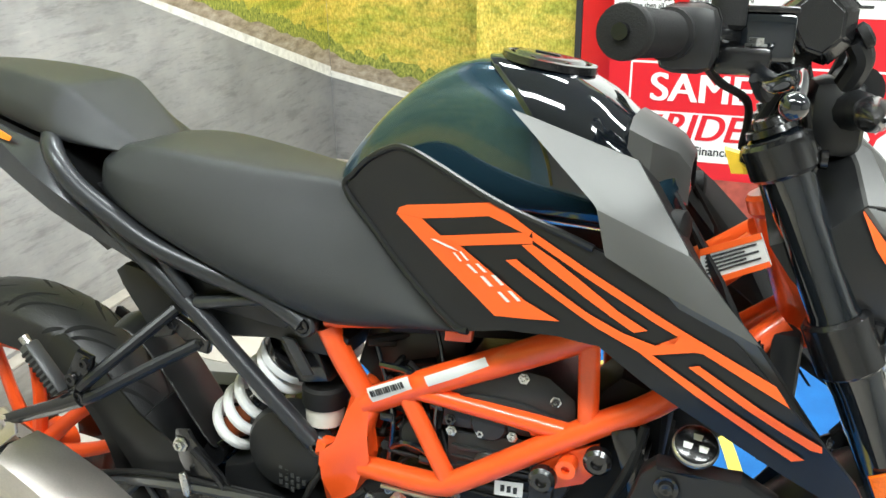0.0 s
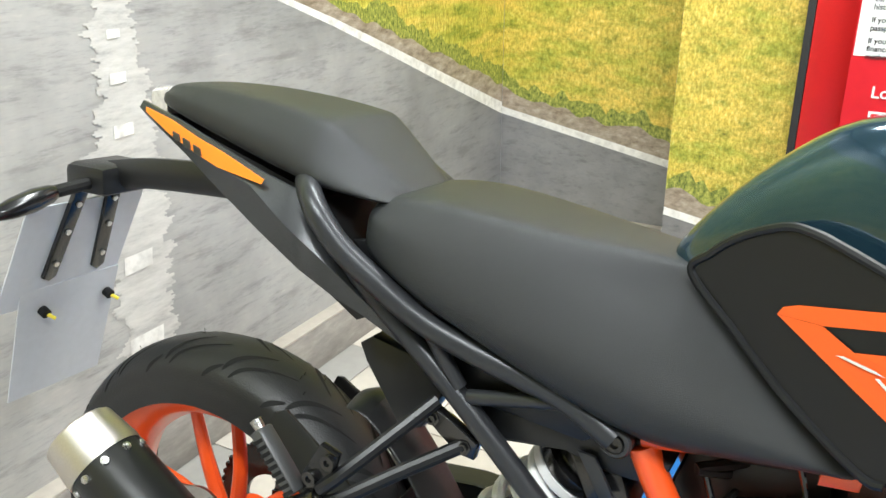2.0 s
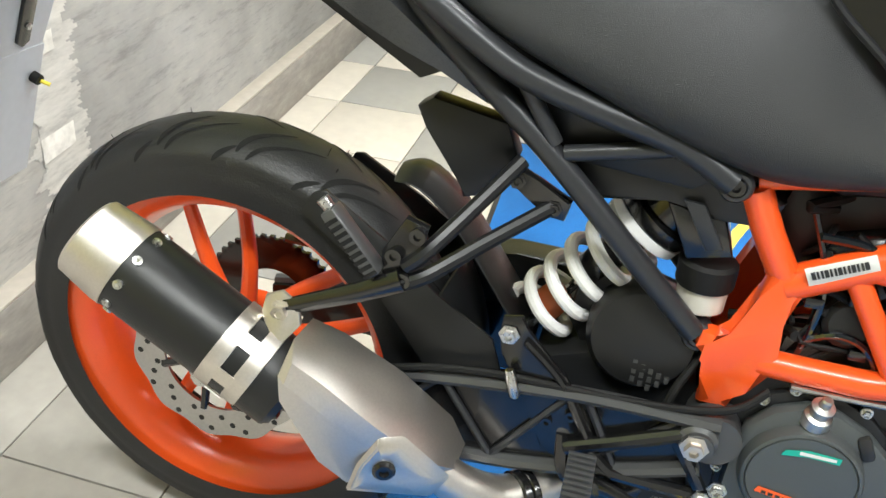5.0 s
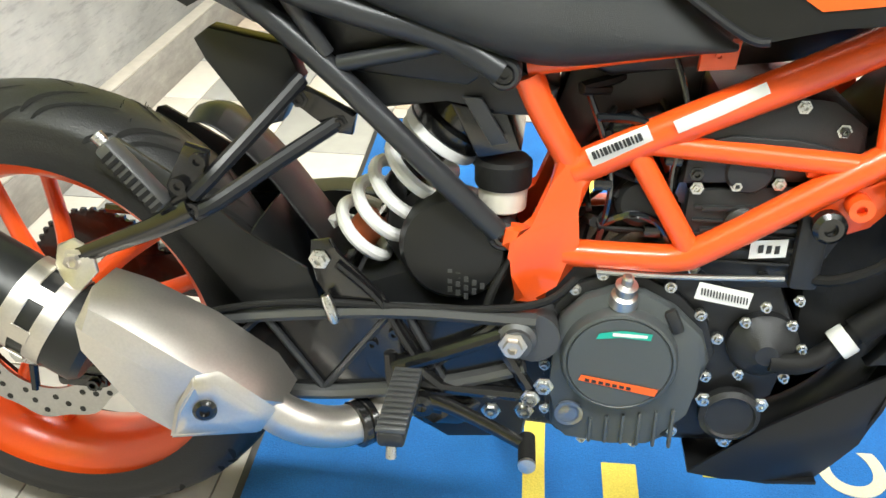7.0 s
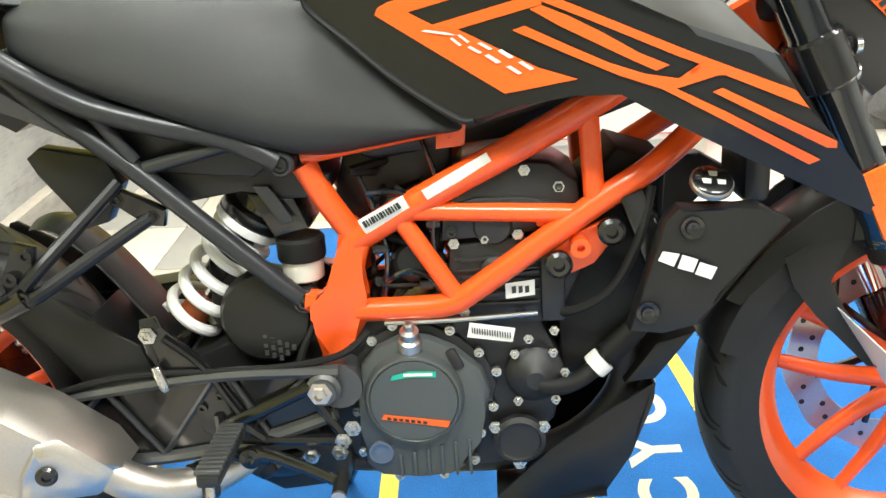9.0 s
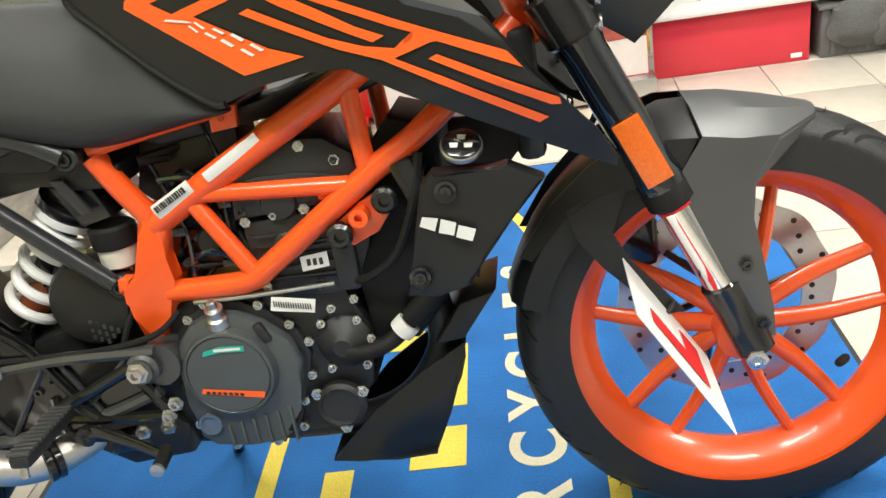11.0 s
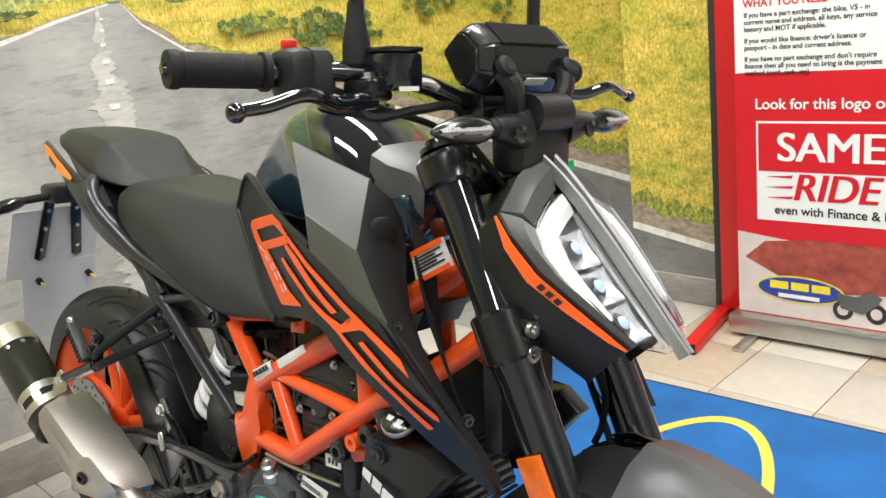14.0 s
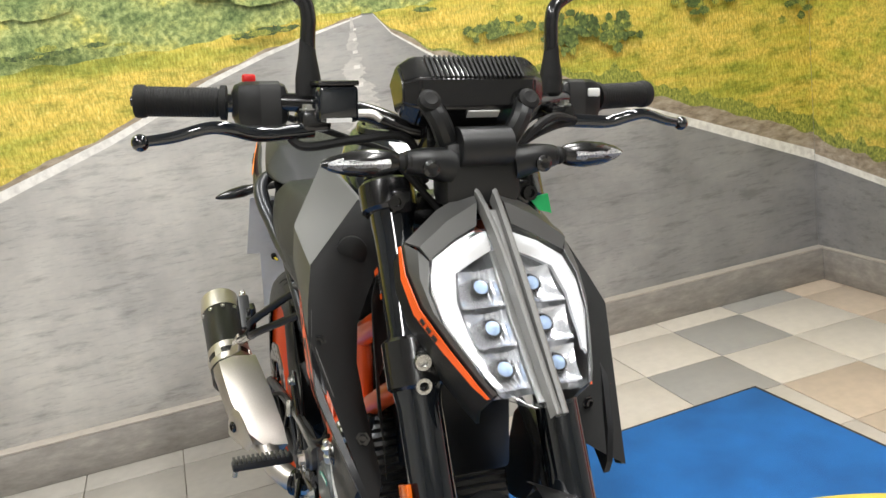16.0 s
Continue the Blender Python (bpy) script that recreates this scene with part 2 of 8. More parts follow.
def bush_print(n, l, p):
    leaf = noise_node(n, l, p, 75.0, 7, None, 0.78)
    c = ramp_node(n, l, leaf, [(0.34, (0.02, 0.035, 0.012)), (0.47, (0.075, 0.11, 0.035)), (0.6, (0.2, 0.25, 0.075)), (0.75, (0.42, 0.44, 0.16))])
    patch = noise_node(n, l, p, 14.0, 5, None, 0.6)
    return mix_node(n, l, 1.0, c, ramp_node(n, l, patch, [(0.38, (0.6, 0.7, 0.65)), (0.6, (1.3, 1.25, 1.0))]), "MULTIPLY")


def verge_print(n, l, p):
    g = noise_node(n, l, p, 26.0, 7, (1, 0.7, 2.0, 20, 0, 0), 0.7)
    return ramp_node(n, l, g, [(0.3, (0.17, 0.13, 0.085)), (0.5, (0.33, 0.27, 0.2)), (0.7, (0.5, 0.43, 0.34))])


def line_print(n, l, p):
    g = noise_node(n, l, p, 40.0, 5)
    return ramp_node(n, l, g, [(0.25, (0.55, 0.53, 0.49)), (0.6, (0.82, 0.8, 0.75))])


def worn_print(n, l, p):
    g = noise_node(n, l, p, 16.0, 7, (1, 0.5, 2.4, 12, 0, 0), 0.75)
    return ramp_node(n, l, g, [(0.36, (0.4, 0.39, 0.37)), (0.47, (0.53, 0.515, 0.48)), (0.7, (0.68, 0.655, 0.61))])


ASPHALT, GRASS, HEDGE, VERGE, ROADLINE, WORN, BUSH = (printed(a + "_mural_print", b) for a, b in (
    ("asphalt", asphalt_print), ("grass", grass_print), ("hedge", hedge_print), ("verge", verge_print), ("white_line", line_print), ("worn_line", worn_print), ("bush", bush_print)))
PLINTH = printed("painted_plinth", lambda n, l, p: ramp_node(n, l, noise_node(n, l, p, 14.0, 7, (1, 0.6, 2.0), 0.7), [(0.3, (0.2, 0.185, 0.17)), (0.55, (0.3, 0.28, 0.255)), (0.75, (0.42, 0.39, 0.35))]))
LEDGE = material("dusty_ledge_paint", (0.42, 0.38, 0.33), 0.6, grain=40, amount=0.15)


# ---- geometry helpers ----
def finish(name, bm, mat, smooth=True, angle=35):
    bmesh.ops.recalc_face_normals(bm, faces=bm.faces)
    me = bpy.data.meshes.new(name)
    bm.to_mesh(me)
    bm.free()
    for m in (mat if isinstance(mat, (list, tuple)) else [mat]):
        me.materials.append(m)
    if smooth:
        me.shade_smooth()
        me.set_sharp_from_angle(angle=radians(angle))
    return me


def part(name, bm, mat, parent=None, label="", smooth=True, angle=35):
    ob = new(name, finish(name, bm, mat, smooth, angle))
    if parent is not None:
        ob.parent = parent
    return tagged(ob, label)


def pieces(name, bm, mat, parent=None, label="", smooth=True, angle=35):
    """One part for each loose piece of the mesh."""
    bm.verts.ensure_lookup_table()
    seen, out = set(), []
    for v in bm.verts:
        if v in seen:
            continue
        group, stack = [], [v]
        seen.add(v)
        while stack:
            q = stack.pop()
            group.append(q)
            for e in q.link_edges:
                o = e.other_vert(q)
                if o not in seen:
                    seen.add(o)
                    stack.append(o)
        one = bmesh.new()
        twin = {q: one.verts.new(q.co) for q in group}
        for f in {f for q in group for f in q.link_faces}:
            one.faces.new([twin[q] for q in f.verts])
        out.append(part(name, one, mat, parent, label, smooth, angle))
    bm.free()
    return out


def thing(name, at, label, category, group="", kind=""):
    ob = new(name)
    ob.matrix_world = at
    return tagged(ob, label, category, group, kind)


def box(bm, lo, hi, bevel=0.0, turn=None):
    made = bmesh.ops.create_cube(bm, size=1)["verts"]
    c = [(lo[i] + hi[i]) / 2 for i in range(3)]
    for v in made:
        v.co = Vector([v.co[i] * (hi[i] - lo[i]) for i in range(3)])
    if bevel:
        es = list({e for v in made for e in v.link_edges})
        made = bmesh.ops.bevel(bm, geom=es, offset=bevel, segments=2, affect="EDGES", profile=0.5)["verts"]
    for v in made:
        v.co = (turn @ v.co if turn else v.co) + Vector(c)
    return bm


def smooth_line(points, steps=6):
    ps = [Vector(p) for p in points]
    if len(ps) < 3:
        return ps
    out = []
    for i in range(len(ps) - 1):
        p0, p1, p2, p3 = ps[max(i - 1, 0)], ps[i], ps[i + 1], ps[min(i + 2, len(ps) - 1)]
        for k in range(steps):
            t = k / steps
            out.append(0.5 * ((2 * p1) + (p2 - p0) * t + (2 * p0 - 5 * p1 + 4 * p2 - p3) * t * t + (3 * p1 - p0 - 3 * p2 + p3) * t ** 3))
    return out + [ps[-1]]


def tube(bm, points, r, n=12, curve=True, flat=1.0):
    """A round bar along points; r may be one number or one for each end."""
    ps = smooth_line(points) if curve else [Vector(p) for p in points]
    r0, r1 = r if isinstance(r, tuple) else (r, r)
    rings, side = [], None
    for i, p in enumerate(ps):
        d = (ps[min(i + 1, len(ps) - 1)] - ps[max(i - 1, 0)]).normalized()
        if side is None:
            side = d.cross(Vector((0, 0, 1)) if abs(d.z) < 0.9 else Vector((0, 1, 0))).normalized()
        side = (side - d * side.dot(d)).normalized()
        up = d.cross(side)
        rad = r0 + (r1 - r0) * i / max(1, len(ps) - 1)
        rings.append([bm.verts.new(p + side * math.cos(a) * rad * flat + up * math.sin(a) * rad) for a in [2 * math.pi * k / n for k in range(n)]])
    join(bm, rings, True)
    return bm


def join(bm, rings, caps=True, closed=True):
    n = len(rings[0])
    for a, b in zip(rings, rings[1:]):
        for k in range(n if closed else n - 1):
            bm.faces.new((a[k], a[(k + 1) % n], b[(k + 1) % n], b[k]))
    if caps and closed:
        bm.faces.new(rings[0][::-1])
        bm.faces.new(rings[-1])


def lathe(bm, profile, origin, axis, n=28, start=0.0, sweep=2 * math.pi):
    """Turns a profile of (radius, along) round an axis through origin."""
    z = Vector(axis).normalized()
    x = z.cross(Vector((0, 0, 1)) if abs(z.z) < 0.9 else Vector((1, 0, 0))).normalized()
    y = z.cross(x)
    o = Vector(origin)
    full = sweep > 6.28
    rings = [[bm.verts.new(o + z * h + (x * math.cos(a) + y * math.sin(a)) * r) for r, h in profile] for a in [start + sweep * k / n for k in range(n if full else n + 1)]]
    for i in range(len(rings) if full else len(rings) - 1):
        a, b = rings[i], rings[(i + 1) % len(rings)]
        for k in range(len(profile) - 1):
            bm.faces.new((a[k], a[k + 1], b[k + 1], b[k]))
    for k in (0, len(profile) - 1):
        if full and 1e-6 < profile[k][0] < 0.15 and profile[0] != profile[-1]:
            bm.faces.new([r[k] for r in rings])
    return bm


def bolt(bm, at, axis, r=0.006, h=0.006):
    z = Vector(axis).normalized()
    lathe(bm, [(r * 1.5, 0), (r * 1.5, h * 0.25), (r, h * 0.3), (r, h), (r * 0.55, h), (r * 0.5, h * 0.5), (0.0001, h * 0.5)], at, z, 6)
    return bm


def plate(bm, outline, across, bevel=0.0):
    """A flat outline of points, given thickness by the vector across."""
    a = [bm.verts.new(Vector(p)) for p in outline]
    b = [bm.verts.new(Vector(p) + Vector(across)) for p in outline]
    top, bot = bm.faces.new(a), bm.faces.new(b[::-1])
    n = len(a)
    for k in range(n):
        bm.faces.new((a[k], b[k], b[(k + 1) % n], a[(k + 1) % n]))
    if bevel:
        es = [e for e in bm.edges if (e.verts[0] in a and e.verts[1] in a) or (e.verts[0] in b and e.verts[1] in b)]
        bmesh.ops.bevel(bm, geom=es, offset=bevel, segments=2, affect="EDGES", profile=0.5)
    return bm


def xz(points, y):
    return [(x, y, z) for x, z in points]


def sheet(bm, rows, thick=0.0, inward=(0, 1, 0)):
    """A surface through rows of points, with thickness towards inward."""
    g = [[bm.verts.new(Vector(p)) for p in r] for r in rows]
    for a, b in zip(g, g[1:]):
        for k in range(len(a) - 1):
            bm.faces.new((a[k], a[k + 1], b[k + 1], b[k]))
    if thick:
        d = Vector(inward).normalized() * thick
        h = [[bm.verts.new(v.co + d) for v in r] for r in g]
        for a, b in zip(h, h[1:]):
            for k in range(len(a) - 1):
                bm.faces.new((a[k], b[k], b[k + 1], a[k + 1]))
        edge = g[0] + [r[-1] for r in g[1:]] + g[-1][-2::-1] + [r[0] for r in g[-2:0:-1]]
        back = h[0] + [r[-1] for r in h[1:]] + h[-1][-2::-1] + [r[0] for r in h[-2:0:-1]]
        n = len(edge)
        for k in range(n):
            bm.faces.new((edge[k], back[k], back[(k + 1) % n], edge[(k + 1) % n]))
    return bm


def flip(points):
    return [(p[0], -p[1], p[2]) for p in points]


def mirrored(bm):
    """Adds the mirror image across the middle plane."""
    old = list(bm.faces)
    twin = {v: bm.verts.new((v.co.x, -v.co.y, v.co.z)) for v in list(bm.verts)}
    for f in old:
        bm.faces.new([twin[v] for v in reversed(f.verts)])
    return bm


def soften(ob, levels=1):
    s = ob.modifiers.new("soft", "SUBSURF")
    s.levels = s.render_levels = levels
    return ob


def along(xs, ys, x):
    return float(np.interp(x, xs, ys))


def words(name, text, size, m, mat, parent=None, bold=0.0, squeeze=1.0, shear=0.0, depth=0.0006, heavy=0.0):
    c = bpy.data.curves.new(name, "FONT")
    c.body, c.size, c.shear, c.offset, c.extrude = text, size, shear, bold, depth
    ob = bpy.data.objects.new(name, c)
    scene.collection.objects.link(ob)
    me = bpy.data.meshes.new_from_object(ob.evaluated_get(bpy.context.evaluated_depsgraph_get()))
    bpy.data.objects.remove(ob)
    if heavy:
        bm = bmesh.new()
        for k, dx in enumerate((-heavy, 0, heavy)):
            old = len(bm.verts)
            bm.from_mesh(me)
            bm.verts.ensure_lookup_table()
            for v in bm.verts[old:]:
                v.co.x += dx
                v.co.z += 0.00015 * k
        bm.to_mesh(me)
        bm.free()
    me.materials.clear()
    me.materials.append(mat)
    out = new(name, me)
    out.parent = parent
    out.matrix_basis = m @ Matrix.Diagonal((squeeze, 1, 1, 1))
    return out


# ---- the room ----
WALL_X, WALL_Y, PILLAR_X, PILLAR_Y = -0.548, 2.158, 0.134, 1.937
floor = tagged(part("floor", box(bmesh.new(), (-0.7, -3.6, -0.12), (5.2, 4.4, -0.006)), GROUT, smooth=False), "beige ceramic tiled showroom floor", "floor", kind="structure")
tagged(part("wall_west", box(bmesh.new(), (WALL_X - 0.15, -3.6, 0), (WALL_X, 4.4, CEILING)), PLAIN_WALL, smooth=False), "showroom wall covered by a road mural", "wall", kind="structure")
tagged(part("wall_north", box(bmesh.new(), (WALL_X, WALL_Y, 0), (PILLAR_X, WALL_Y + 0.15, CEILING)), PLAIN_WALL, smooth=False), "showroom back wall covered by a road mural", "wall", kind="structure")
tagged(part("wall_pillar", box(bmesh.new(), (PILLAR_X, PILLAR_Y, 0), (1.5, 3.4, CEILING)), PLAIN_WALL, smooth=False), "boxed-in wall section covered by the mural", "wall", kind="structure")
# plain walls and ceiling added to close the room and bounce light
tagged(part("wall_north_far", box(bmesh.new(), (1.5, 3.3, 0), (5.2, 3.45, CEILING)), PLAIN_WALL, smooth=False), "added plain grey wall closing the showroom", "wall", kind="structure")
tagged(part("wall_east", box(bmesh.new(), (5.05, -3.6, 0), (5.2, 3.3, CEILING)), PLAIN_WALL, smooth=False), "added plain grey wall closing the showroom", "wall", kind="structure")
tagged(part("wall_south", box(bmesh.new(), (WALL_X, -3.6, 0), (5.05, -3.45, CEILING)), PLAIN_WALL, smooth=False), "added plain grey wall closing the showroom", "wall", kind="structure")
tagged(part("ceiling", box(bmesh.new(), (-0.7, -3.6, CEILING), (5.2, 4.4, CEILING + 0.1)), CEIL, smooth=False), "added plain grey ceiling closing the showroom", "ceiling", kind="structure")

# plinths along the walls
for name, lo, hi in (("plinth_west", (WALL_X, -3.4, 0), (-0.502, WALL_Y, 0.122)), ("plinth_north", (-0.502, WALL_Y - 0.022, 0), (PILLAR_X, WALL_Y, 0.122)), ("plinth_pillar", (PILLAR_X + 0.002, PILLAR_Y - 0.012, 0), (1.5, PILLAR_Y, 0.094))):
    p = tagged(part(name, box(bmesh.new(), lo, hi, 0.004), PLINTH), "grey printed plinth along the wall foot", "plinth", kind="structure")
    part("ledge", box(bmesh.new(), (lo[0] + 0.001, lo[1] + 0.001, hi[2]), (hi[0] - 0.001, hi[1], hi[2] + 0.006), 0.002), LEDGE, p)
part("end_cap", box(bmesh.new(), (PILLAR_X - 0.014, PILLAR_Y - 0.014, 0), (PILLAR_X + 0.002, PILLAR_Y + 0.02, 0.1), 0.003), WHITE, bpy.data.objects["plinth_pillar"], "white plastic end cap")


# ---- the mural: one picture across three wall faces ----
def face_of(bm, pts, slot, put):
    f = bm.faces.new([bm.verts.new(put(a, b)) for a, b in pts])
    f.material_index = slot


def rough_edge(points, amount, steps=14, seed=1):
    """A line through points with an uneven edge."""
    out = []
    for i, ((a, b), (c, d)) in enumerate(zip(points, points[1:])):
        for k in range(steps):
            t = k / steps
            w = noise.noise(Vector((a + (c - a) * t, b + (d - b) * t, seed)) * 14) * amount
            out.append((a + (c - a) * t, b + (d - b) * t + w))
    return out + [points[-1]]


def strip(bm, low, high, slot, put):
    """The band between two lines that share their first coordinates."""
    ks = sorted({a for a, _ in low} | {a for a, _ in high})
    la, lb = zip(*sorted(low))
    ha, hb = zip(*sorted(high))
    for a, b in zip(ks, ks[1:]):
        if b - a > 1e-5:
            face_of(bm, [(a, along(la, lb, a)), (b, along(la, lb, b)), (b, along(ha, hb, b)), (a, along(ha, hb, a))], slot, put)


def tuft_print(n, l, p):
    leaf = noise_node(n, l, p, 110.0, 5, (1, 1.3, 0.6), 0.72)
    return ramp_node(n, l, leaf, [(0.32, (0.05, 0.075, 0.015)), (0.46, (0.2, 0.23, 0.04)), (0.6, (0.42, 0.42, 0.08)), (0.76, (0.75, 0.66, 0.22))])


TUFTS = printed("tufts_mural_print", tuft_print)
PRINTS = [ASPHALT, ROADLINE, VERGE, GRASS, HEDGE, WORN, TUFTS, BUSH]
EYE_Y = 0.51


def west_mural():
    bm = bmesh.new()
    put = lambda a, b: (WALL_X + 0.003, a, b)
    top, y0, y1 = 2.3, -3.3, WALL_Y - 0.004
    right = [(0.53, 1.205), (0.58, 1.14), (0.706, 1.05), (0.842, 0.99), (1.143, 0.876), (1.407, 0.768), (1.734, 0.632), (y1, 0.46)]
    left = [(y0, -0.1), (-0.612, 0.836), (-0.288, 0.945), (0.01, 1.068), (0.187, 1.126), (0.348, 1.17), (0.495, 1.204)]
    road_top = left + [(0.512, 1.206)] + right
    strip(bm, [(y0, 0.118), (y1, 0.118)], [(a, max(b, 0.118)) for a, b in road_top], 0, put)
    wide = lambda pts, w: [(a, b + w * abs(a - EYE_Y) ** 0.8 + 0.003) for a, b in pts]
    rl, ll = wide(right, 0.026), wide([(a, max(b, 0.118)) for a, b in left], 0.024)
    strip(bm, right, rl, 1, put)
    strip(bm, [(a, max(b, 0.118)) for a, b in left], ll, 1, put)
    rv = rough_edge([(a, b + 0.005 + 0.045 * max(0, a - 0.62) ** 0.75) for a, b in rl], 0.018, 30)
    lv = rough_edge([(a, b + 0.004 + 0.012 * abs(a - 0.47)) for a, b in ll], 0.012, seed=5)
    strip(bm, rl, rv, 2, put)
    strip(bm, ll, lv, 2, put)
    hr = rough_edge([(rv[0][0], 1.217), (0.66, 1.217), (0.8, 1.222), (1.1, 1.225), (1.4, 1.24), (1.8, 1.26), (y1, 1.28)], 0.025, 20, 9)
    hl = rough_edge([(y0, 1.16), (-0.55, 1.18), (-0.25, 1.186), (-0.03, 1.186), (0.166, 1.207), (0.357, 1.223), (lv[-1][0], 1.225)], 0.012, 30, 3)
    rt = [(a, b + 0.004 + (0.035 + 0.05 * abs(noise.noise(Vector((a * 22, 3, 1)))) + 0.06 * max(0, noise.noise(Vector((a * 4, 8, 1))))) * min(1, max(0, a - 0.62))) for a, b in rv]
    strip(bm, rv, rt, 6, put)
    strip(bm, rt, hr, 3, put)
    strip(bm, lv, hl, 3, put)
    strip(bm, hr, [(hr[0][0], top), (y1, top)], 4, put)
    strip(bm, hl, [(y0, top), (hl[-1][0], top)], 4, put)
    strip(bm, [(lv[-1][0], lv[-1][1]), (rv[0][0], rv[0][1])], [(lv[-1][0], top), (rv[0][0], top)], 4, put)
    bmesh.ops.remove_doubles(bm, verts=bm.verts[:], dist=0.0001)
    ob = tagged(part("mural_west", bm, PRINTS, smooth=False), "printed mural of a country road through yellow grass", "mural", kind="structure")
    bm = bmesh.new()
    put2 = lambda a, b: (WALL_X + 0.005, a, b)
    for k in range(260):
        z = 0.14 + k * 0.0041
        w = min(0.095, 0.003 + 0.2 * max(0, 1.205 - z))
        c = 0.45 + 0.12 * max(0, z - 1.1)
        j = [(noise.noise(Vector((z * 30, s, 2.2))) + 0.6 * noise.noise(Vector((z * 110, s, 7.2)))) * min(w, 0.06) * 0.75 for s in (1, 2)]
        face_of(bm, [(c - w * 0.8 + j[0], z), (c + w * 0.8 + j[1], z), (c + w * 0.78 + j[1], z + 0.0042), (c - w * 0.8 + j[0], z + 0.0042)], 5, put2)
    z, step = 1.172, 0.014
    while z > 0.3:
        w = 0.003 + 0.05 * (1.21 - z)
        c = 0.422 + 0.03 * z + 0.12 * max(0, z - 1.1)
        face_of(bm, [(c - w, z - step * 0.45), (c + w * 0.9, z - step * 0.42), (c + w, z), (c - w * 0.9, z)], 1, lambda a, b: (WALL_X + 0.007, a, b))
        z -= step * 2.1
        step *= 1.22
    part("worn_centre_line", bm, PRINTS, ob, "worn white centre line print", smooth=False)
    bm = bmesh.new()
    for k in range(26):
        a = random.uniform(-1.6, 2.2)
        z = 1.3 + random.uniform(0, 0.05) + (0.03 if a > 0.9 else 0)
        if abs(a - 0.5) < 0.1:
            continue
        w, h = random.uniform(0.03, 0.12), random.uniform(0.015, 0.035)
        ring = [(a + w * math.cos(t) * (1 + 0.25 * noise.noise(Vector((k, t * 2, 0)))), z + h * math.sin(t) * (1 + 0.4 * noise.noise(Vector((k, 5, t * 2))))) for t in [2 * math.pi * q / 22 for q in range(22)]]
        face_of(bm, ring, 4, lambda y, zz, k=k: (WALL_X + 0.009 + 0.0004 * k, y, zz))
    rng = random.Random(11)
    k = 0
    for cy, cz, ry, rz, count in ((0.9, 1.105, 0.085, 0.03, 26), (1.19, 1.075, 0.11, 0.055, 46), (1.36, 1.04, 0.07, 0.05, 26), (1.75, 1.12, 0.2, 0.05, 22), (0.18, 1.196, 0.1, 0.008, 22), (-0.4, 1.215, 0.16, 0.01, 12), (2.1, 1.06, 0.1, 0.05, 12), (0.68, 1.2, 0.02, 0.006, 5)):
        for _ in range(count):
            a, z = rng.gauss(cy, ry * 0.5), rng.gauss(cz, rz * 0.5)
            small = 0.45 if cy < 0.7 else 1
            w, h = rng.uniform(0.01, 0.026) * (1 if cy > 0.7 else 1.2), rng.uniform(0.008, 0.02) * small
            ring = [(a + w * math.cos(t) * (1 + 0.8 * noise.noise(Vector((k, t * 5, 3)))), z + h * math.sin(t) * (1 + noise.noise(Vector((k, 5, t * 6))))) for t in [2 * math.pi * q / 30 for q in range(30)]]
            face_of(bm, ring, 7 if k % 4 else 6, lambda y, zz, k=k: (WALL_X + 0.0205 + 0.00006 * k, y, zz))
            k += 1
    part("bushes_print", bm, PRINTS, ob, "printed green bushes", smooth=False)
    return ob


def north_mural(name, x0, x1, y, zl, zr, label):
    bm = bmesh.new()
    put = lambda a, b: (a, y - 0.003, b)
    line = [(x0, zl), (x1, zr)]
    up = lambda pts, d: [(a, b + d) for a, b in pts]
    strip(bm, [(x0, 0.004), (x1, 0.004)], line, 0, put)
    strip(bm, line, up(line, 0.026), 1, put)
    v = rough_edge(up(line, 0.09), 0.03, 60, 7)
    tufts = [(a, b + 0.03 + 0.09 * abs(noise.noise(Vector((a * 18, 3, y)))) + 0.05 * noise.noise(Vector((a * 5, 1, y)))) for a, b in v]
    strip(bm, up(line, 0.026), v, 2, put)
    h = rough_edge([(x0, 1.3), (x1, 1.32)], 0.06, 24, 4)
    strip(bm, v, tufts, 6, put)
    strip(bm, tufts, h, 3, put)
    strip(bm, h, [(x0, 2.3), (x1, 2.3)], 4, put)
    bmesh.ops.remove_doubles(bm, verts=bm.verts[:], dist=0.0001)
    return tagged(part(name, bm, PRINTS, smooth=False), label, "mural", kind="structure")


west_mural()
north_mural("mural_north", WALL_X + 0.004, PILLAR_X - 0.001, WALL_Y, 0.46, 0.33, "printed mural of a road edge and grass")
north_mural("mural_pillar", PILLAR_X + 0.001, 1.49, PILLAR_Y, 0.25, 0.02, "printed mural of a road edge and grass")

# ---- ceiling lights ----
LAMPS = [(0.4, -1.0), (0.5, 0.9), (2.2, -1.3), (2.2, 0.9), (3.9, -0.2)]
frame_bm = box(bmesh.new(), (-0.62, -0.17, -0.05), (0.62, 0.17, 0), 0.006)
lamp = thing("ceiling_light", pose(LAMPS[0][0], LAMPS[0][1], CEILING), "white rectangular ceiling light, switched on", "ceiling light", "ceiling lights")
part("frame", frame_bm, WHITE, lamp)
part("diffuser", box(bmesh.new(), (-0.59, -0.14, -0.056), (0.59, 0.14, -0.046), 0.003), LIGHT, lamp)
for x, y in LAMPS[1:]:
    copy_thing(lamp, pose(x, y, CEILING))
